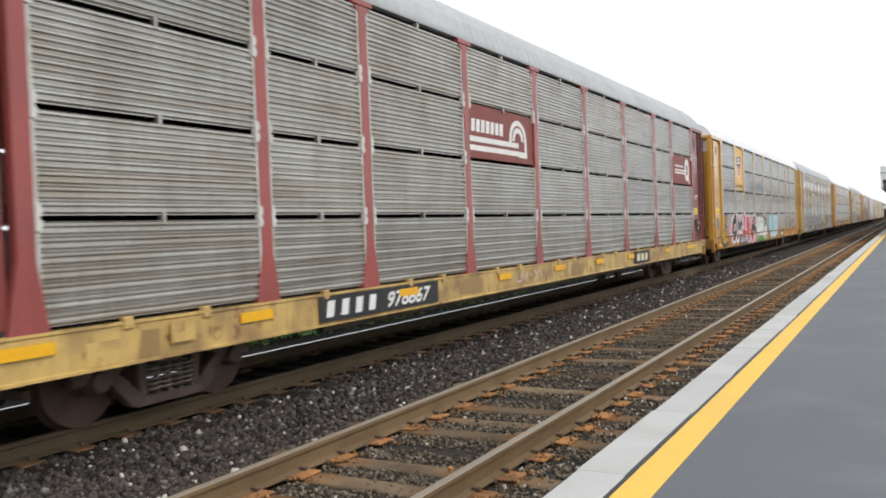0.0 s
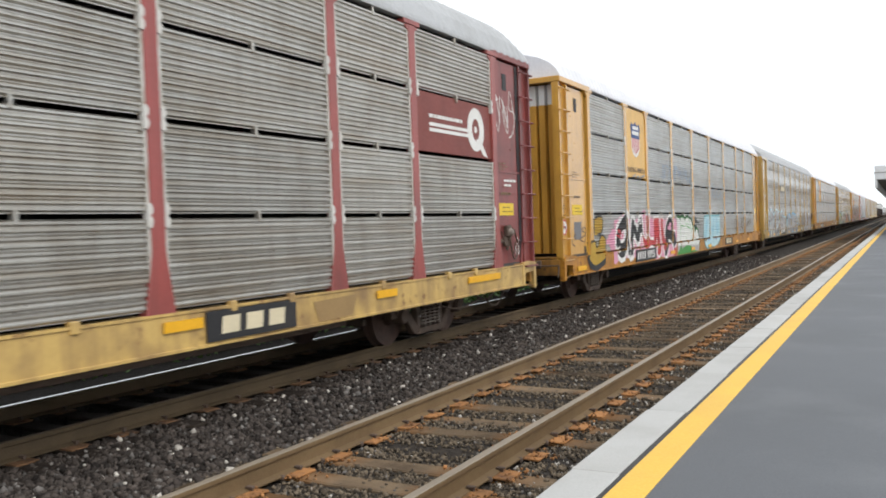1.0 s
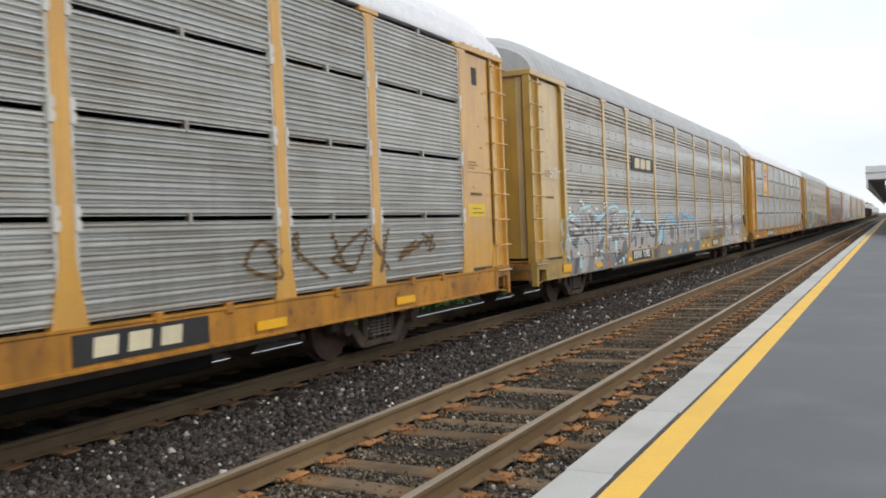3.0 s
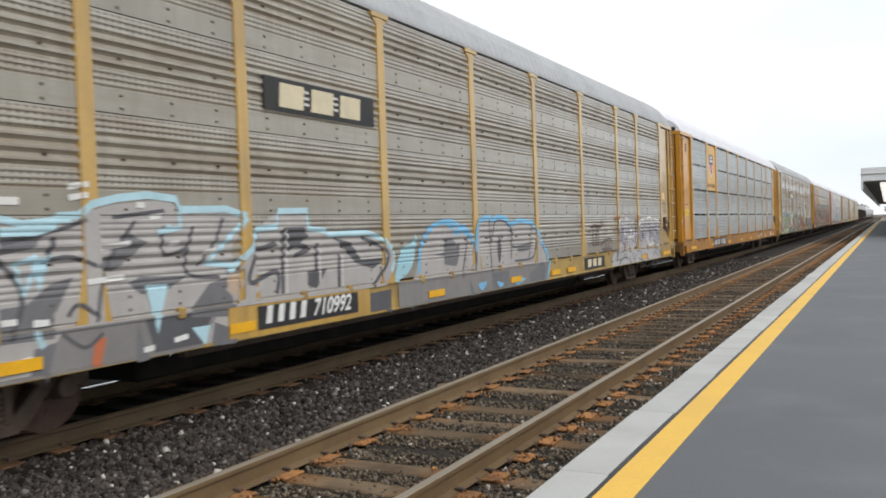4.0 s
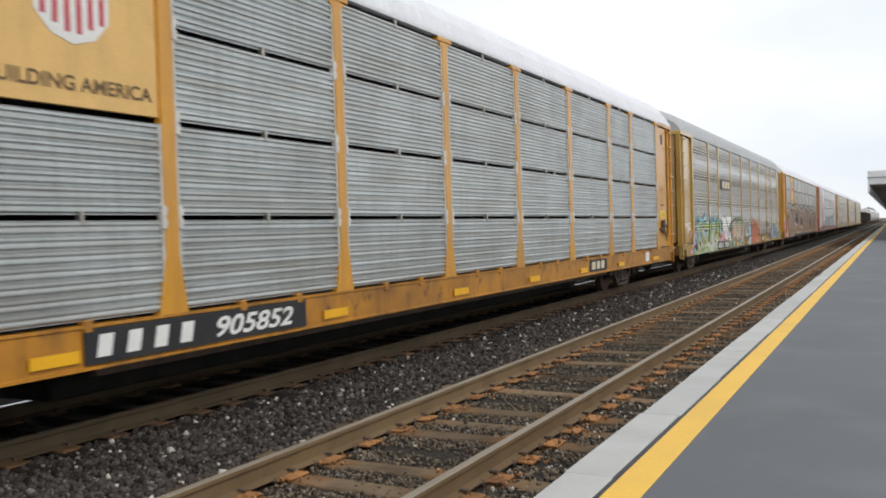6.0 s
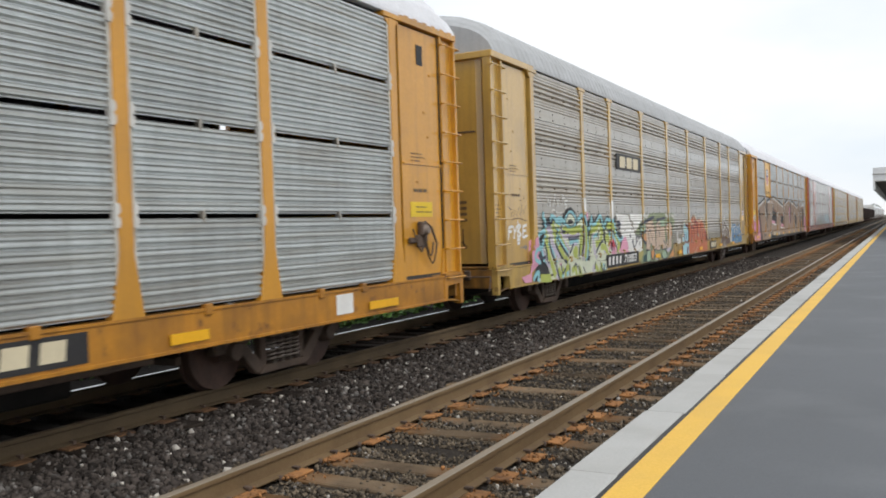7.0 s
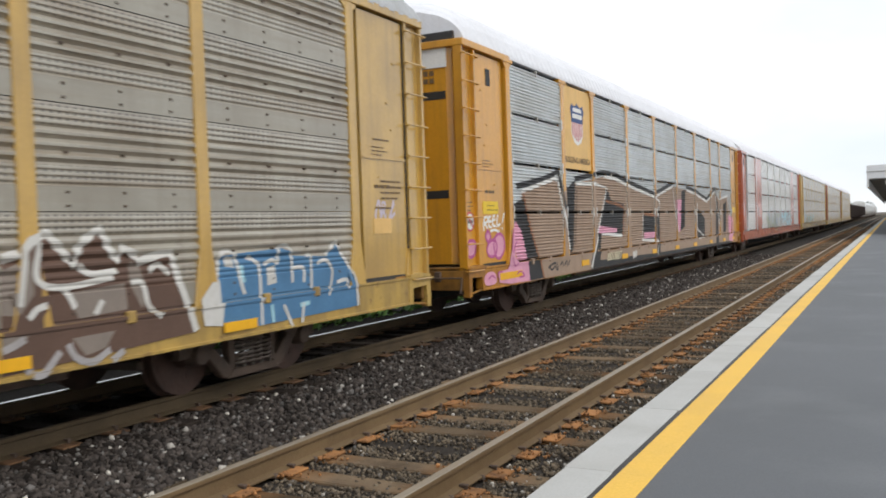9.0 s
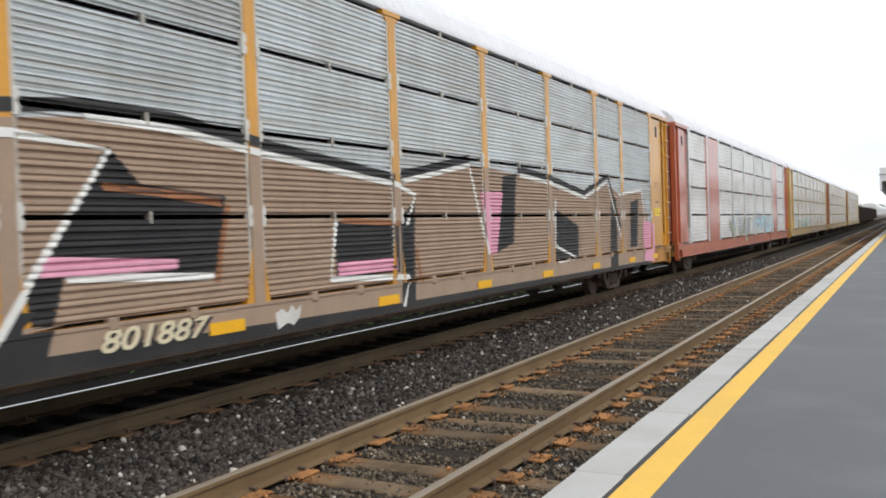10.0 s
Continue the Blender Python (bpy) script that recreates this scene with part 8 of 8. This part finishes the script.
def rocks(name, n, area, size, material, seed, label, drop=0.0, keep=None):
    """A mass of angular stones lying on the bed, one object."""
    g = np.random.default_rng(seed)
    base = np.array([(0, 0, 1), (0.94, 0, 0.1), (0.29, 0.9, 0), (-0.76, 0.55, 0.15), (-0.76, -0.55, -0.05), (0.29, -0.9, 0.1), (0, 0, -0.8)])
    tri = np.array([(0, 1, 2), (0, 2, 3), (0, 3, 4), (0, 4, 5), (0, 5, 1), (6, 2, 1), (6, 3, 2), (6, 4, 3), (6, 5, 4), (6, 1, 5)])
    x0, x1, y0, y1, power = area
    x = g.uniform(x0, x1, n)
    y = y0 + (y1 - y0) * g.uniform(0, 1, n) ** power
    if keep is not None:
        ok = keep(x, y, g)
        x, y = x[ok], y[ok]
        n = len(x)
    r = g.uniform(size[0], size[1], n) * (1 + 0.5 * g.uniform(0, 1, n) ** 4)
    z = -0.225 + drop + g.uniform(-0.5, 0.55, n) * r
    q = g.normal(size=(n, 4))
    q /= np.linalg.norm(q, axis=1)[:, None]
    a, b, c, d = q.T
    rot = np.stack([np.stack([1 - 2 * (c * c + d * d), 2 * (b * c - a * d), 2 * (b * d + a * c)], -1),
                    np.stack([2 * (b * c + a * d), 1 - 2 * (b * b + d * d), 2 * (c * d - a * b)], -1),
                    np.stack([2 * (b * d - a * c), 2 * (c * d + a * b), 1 - 2 * (b * b + c * c)], -1)], 1)
    v = base[None] * g.uniform(0.7, 1.25, (n, 7, 1)) * g.uniform(0.65, 1.2, (n, 1, 3))
    v = np.einsum("nij,nkj->nki", rot, v) * r[:, None, None] + np.stack([x, y, z], -1)[:, None]
    f = (tri[None] + 7 * np.arange(n)[:, None, None]).reshape(-1, 3)
    me = bpy.data.meshes.new(name)
    me.vertices.add(n * 7)
    me.vertices.foreach_set("co", v.reshape(-1).astype(np.float32))
    me.loops.add(len(f) * 3)
    me.loops.foreach_set("vertex_index", f.reshape(-1).astype(np.int32))
    me.polygons.add(len(f))
    me.polygons.foreach_set("loop_start", np.arange(0, len(f) * 3, 3, dtype=np.int32))
    me.update(calc_edges=True)
    me.materials.append(material)
    return tagged(new(name, me), label, "ballast", kind="stuff")


def in_cribs(x, y, g):
    """Between the ties and clear of the rails."""
    u = ((y + 3.0) / TIE_STEP + 0.5) % 1.0
    on_tie = np.abs(u - 0.5) < 0.20
    near = np.abs(x - NEAR_C) < 1.32
    rail_gap = np.minimum(np.abs(x - NEAR_C - 0.7525), np.abs(x - NEAR_C + 0.7525)) < 0.08
    return ~((on_tie & near & (g.uniform(0, 1, len(x)) > 0.14)) | rail_gap)


rocks("ballast_stones", 72000, (-6.72, -4.38, 2.2, 44.0, 1.9), (0.015, 0.040), STONE, 5, "loose dark crushed stones between the tracks", 0.006, in_cribs)
rocks("ballast_stones", 70000, (-4.9, -1.84, 2.2, 36.0, 1.8), (0.010, 0.022), DUSTSTONE, 6, "loose dark crushed stones among the timber ties", 0.020, in_cribs)
# these stones carry the same painted shade as the strip below them
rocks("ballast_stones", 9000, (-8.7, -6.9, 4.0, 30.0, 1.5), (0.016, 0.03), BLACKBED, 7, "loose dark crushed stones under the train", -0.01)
def by_plates(x, y, g):
    """In ragged patches round the plates."""
    u = ((y + 3.0) / TIE_STEP + 0.5) % 1.0 - 0.5
    d = np.minimum(np.abs(x - NEAR_C - 0.7525), np.abs(x - NEAR_C + 0.7525))
    r = (d / 0.40) ** 2 + (u / 0.42) ** 2
    return (d > 0.075) & (g.uniform(0, 1, len(x)) > r)


rocks("rusty_stones", 17000, (-4.75, -2.35, 2.4, 30.0, 1.7), (0.009, 0.019), RUSTSTONE, 11, "rust-stained small stones and flakes round the tie plates", 0.058, by_plates)
rocks("pale_stones", 300, (-6.6, -4.4, 2.2, 45.0, 1.5), (0.022, 0.040), WHITESTONE, 8, "scattered pale stones among the dark ballast", 0.03, in_cribs)
rocks("grey_stones", 2600, (-6.65, -4.4, 2.2, 40.0, 1.7), (0.016, 0.034), GREYSTONE, 12, "scattered mid-grey stones among the dark ballast", 0.022, in_cribs)
rocks("pale_stones", 420, (-4.2, -1.9, 2.2, 40.0, 1.6), (0.010, 0.026), WHITESTONE, 9, "scattered pale stones among the timber ties", 0.018, in_cribs)
rocks("pale_stones", 900, (-2.72, -1.86, 2.2, 40.0, 1.6), (0.008, 0.020), WHITESTONE, 13, "small pale stones between the rail and the platform edge", 0.026, in_cribs)
rocks("grey_stones", 1800, (-4.6, -1.86, 2.2, 36.0, 1.7), (0.010, 0.022), GREYSTONE, 14, "scattered mid-grey stones among the timber ties", 0.024, in_cribs)


# ---------------------------------------------------------------- plants, canopy and distance
def leaves(name, n, centre, spread, size, material, seed, label, category, kind=""):
    g = random.Random(seed)
    bm = bmesh.new()
    for _ in range(n):
        a = Vector((g.gauss(0, 1), g.gauss(0, 1), g.gauss(0, 1))).normalized() * (g.random() ** 0.5)
        c = Vector(centre) + Vector((a.x * spread[0], a.y * spread[1], abs(a.z) * spread[2]))
        u = Vector((g.uniform(-1, 1), g.uniform(-1, 1), g.uniform(-0.4, 0.8))).normalized()
        w = u.cross(Vector((g.uniform(-1, 1), g.uniform(-1, 1), g.uniform(-1, 1)))).normalized()
        s = size * g.uniform(0.6, 1.4)
        p = [c - u * s, c + w * s * 0.45, c + u * s, c - w * s * 0.45]
        bm.faces.new([bm.verts.new(q) for q in p])
    ob = new(name, mesh_from(bm, name, material))
    return tagged(ob, label, category, kind=kind)


grnd = random.Random(9)
for i in range(46):
    y = 3 + i * 1.1 + grnd.uniform(-0.4, 0.4)
    b = leaves("weed_bush", 260, (0, 0, 0), (0.7, 0.7, grnd.uniform(0.6, 1.15)), 0.085, LEAF, 100 + i, "low leafy green weeds beside the track", "bush")
    b.location = (-13.0 - grnd.uniform(0, 1.2), y, -0.6)
for i in range(34):
    y = 4 + i * 1.3 + grnd.uniform(-0.5, 0.5)
    b = leaves("weed_bush", 170, (0, 0, 0), (0.45, 0.55, grnd.uniform(0.3, 0.55)), 0.065, LEAF, 200 + i, "low leafy green weeds close behind the far rail", "bush")
    b.location = (-11.1 - grnd.uniform(0, 0.4), y, -0.36)
leaves("grass_verge", 14000, (-10.75, 20, -0.24), (0.95, 22, 0.42), 0.075, LEAF, 78, "rough green grass close behind the far rail", "grass", "stuff")
leaves("grass_verge", 9000, (-13.6, 30, -0.62), (2.0, 34, 0.45), 0.10, LEAF, 77, "rough green grass along the far side", "grass", "stuff")

canopy = new("platform_canopy")
tagged(canopy, "pale flat station canopy with deep fascia over the platform", "canopy")
canopy.location = (0, 63, 0)
CX0, CX1, CY1 = -1.45, 7.0, 150.0
part("roof_slab", boxes((CX0 + 0.13, CX1, 0.13, CY1, 3.80, 4.45)), SOFFIT, canopy, "dim flat ceiling under the canopy")
part("fascia", boxes((CX0, CX0 + 0.12, 0, CY1, 3.3, 4.72), bevel=0.01), CANOPY, canopy, "deep pale side fascia")
part("fascia", boxes((CX0 + 0.122, CX1, 0, 0.12, 3.85, 4.72), bevel=0.01), CANOPY, canopy, "pale end fascia")
part("trim", boxes((CX0 - 0.03, CX1, -0.03, -0.002, 4.26, 4.31)), SOFFIT, canopy)
part("trim", boxes((CX0 - 0.03, CX0 - 0.002, 0.0, CY1, 4.26, 4.31)), SOFFIT, canopy)
for i in range(15):
    part("column", boxes((3.2, 3.5, 2 + i * 10, 2.3 + i * 10, PLAT_Z, 4.1), bevel=0.02), CANOPY, canopy)
LAMP = mat("lit_lamp_diffuser", (0.8, 0.8, 0.78), 0.5)
LAMP.node_tree.nodes["Principled BSDF"].inputs["Emission Color"].default_value = (1.0, 0.97, 0.92, 1)
LAMP.node_tree.nodes["Principled BSDF"].inputs["Emission Strength"].default_value = 0.9
for i in range(10):
    part("ceiling_lamp", boxes((-0.35, 0.25, 2.5 + i * 9, 3.1 + i * 9, 3.5, 3.8), bevel=0.04), LAMP, canopy, "white box lamp under the canopy")

for i in range(26):
    g = random.Random(300 + i)
    tree = new("far_tree")
    tagged(tree, "hazy distant tree beyond the end of the line", "tree", "far trees")
    tree.location = (g.uniform(-60, 60) + (14 if i % 2 else -40), 560 + g.uniform(0, 160), -0.6)
    h = g.uniform(6, 11)
    bm = bmesh.new()
    bmesh.ops.create_cone(bm, cap_ends=True, segments=7, radius1=0.35, radius2=0.12, depth=h * 0.6, matrix=Matrix.Translation((0, 0, h * 0.3)))
    for k in range(4):
        a = k * 1.6 + g.uniform(0, 0.5)
        tube(bm, (0, 0, h * 0.4), (math.cos(a) * h * 0.25, math.sin(a) * h * 0.25, h * 0.62), 0.09, 5)
    part("trunk", bm, BARK, tree)
    bm = bmesh.new()
    for k in range(420):
        a = Vector((g.gauss(0, 1), g.gauss(0, 1), g.gauss(0, 0.8))).normalized() * g.random() ** 0.4
        c = Vector((a.x * h * 0.42, a.y * h * 0.42, h * 0.66 + a.z * h * 0.34))
        u = Vector((g.uniform(-1, 1), g.uniform(-1, 1), g.uniform(-1, 1))).normalized()
        w = u.cross(Vector((0.3, 0.2, 1))).normalized()
        s = g.uniform(0.3, 0.7)
        bm.faces.new([bm.verts.new(q) for q in (c - u * s, c + w * s * 0.6, c + u * s, c - w * s * 0.6)])
    part("crown", bm, FARLEAF, tree)


# ---------------------------------------------------------------- movement
def motions():
    for car in TRAIN:
        x, y = car.location.x, car.location.y
        walk(car, [(t, pose(x, y - SPEED * t, 0)) for t in (0.0, 2.5, 5.0, 7.5, 10.0)])
    turn = [(i / 30.0, math.degrees(SPEED / 0.42 * i / 30.0)) for i in range(0, 301)]
    for w, dy in TURNING:
        walk(w, [(t, pose(0, dy, 0.42, a, 0, 0)) for t, a in turn])


TRAIN = list(CARS.values())
motions()
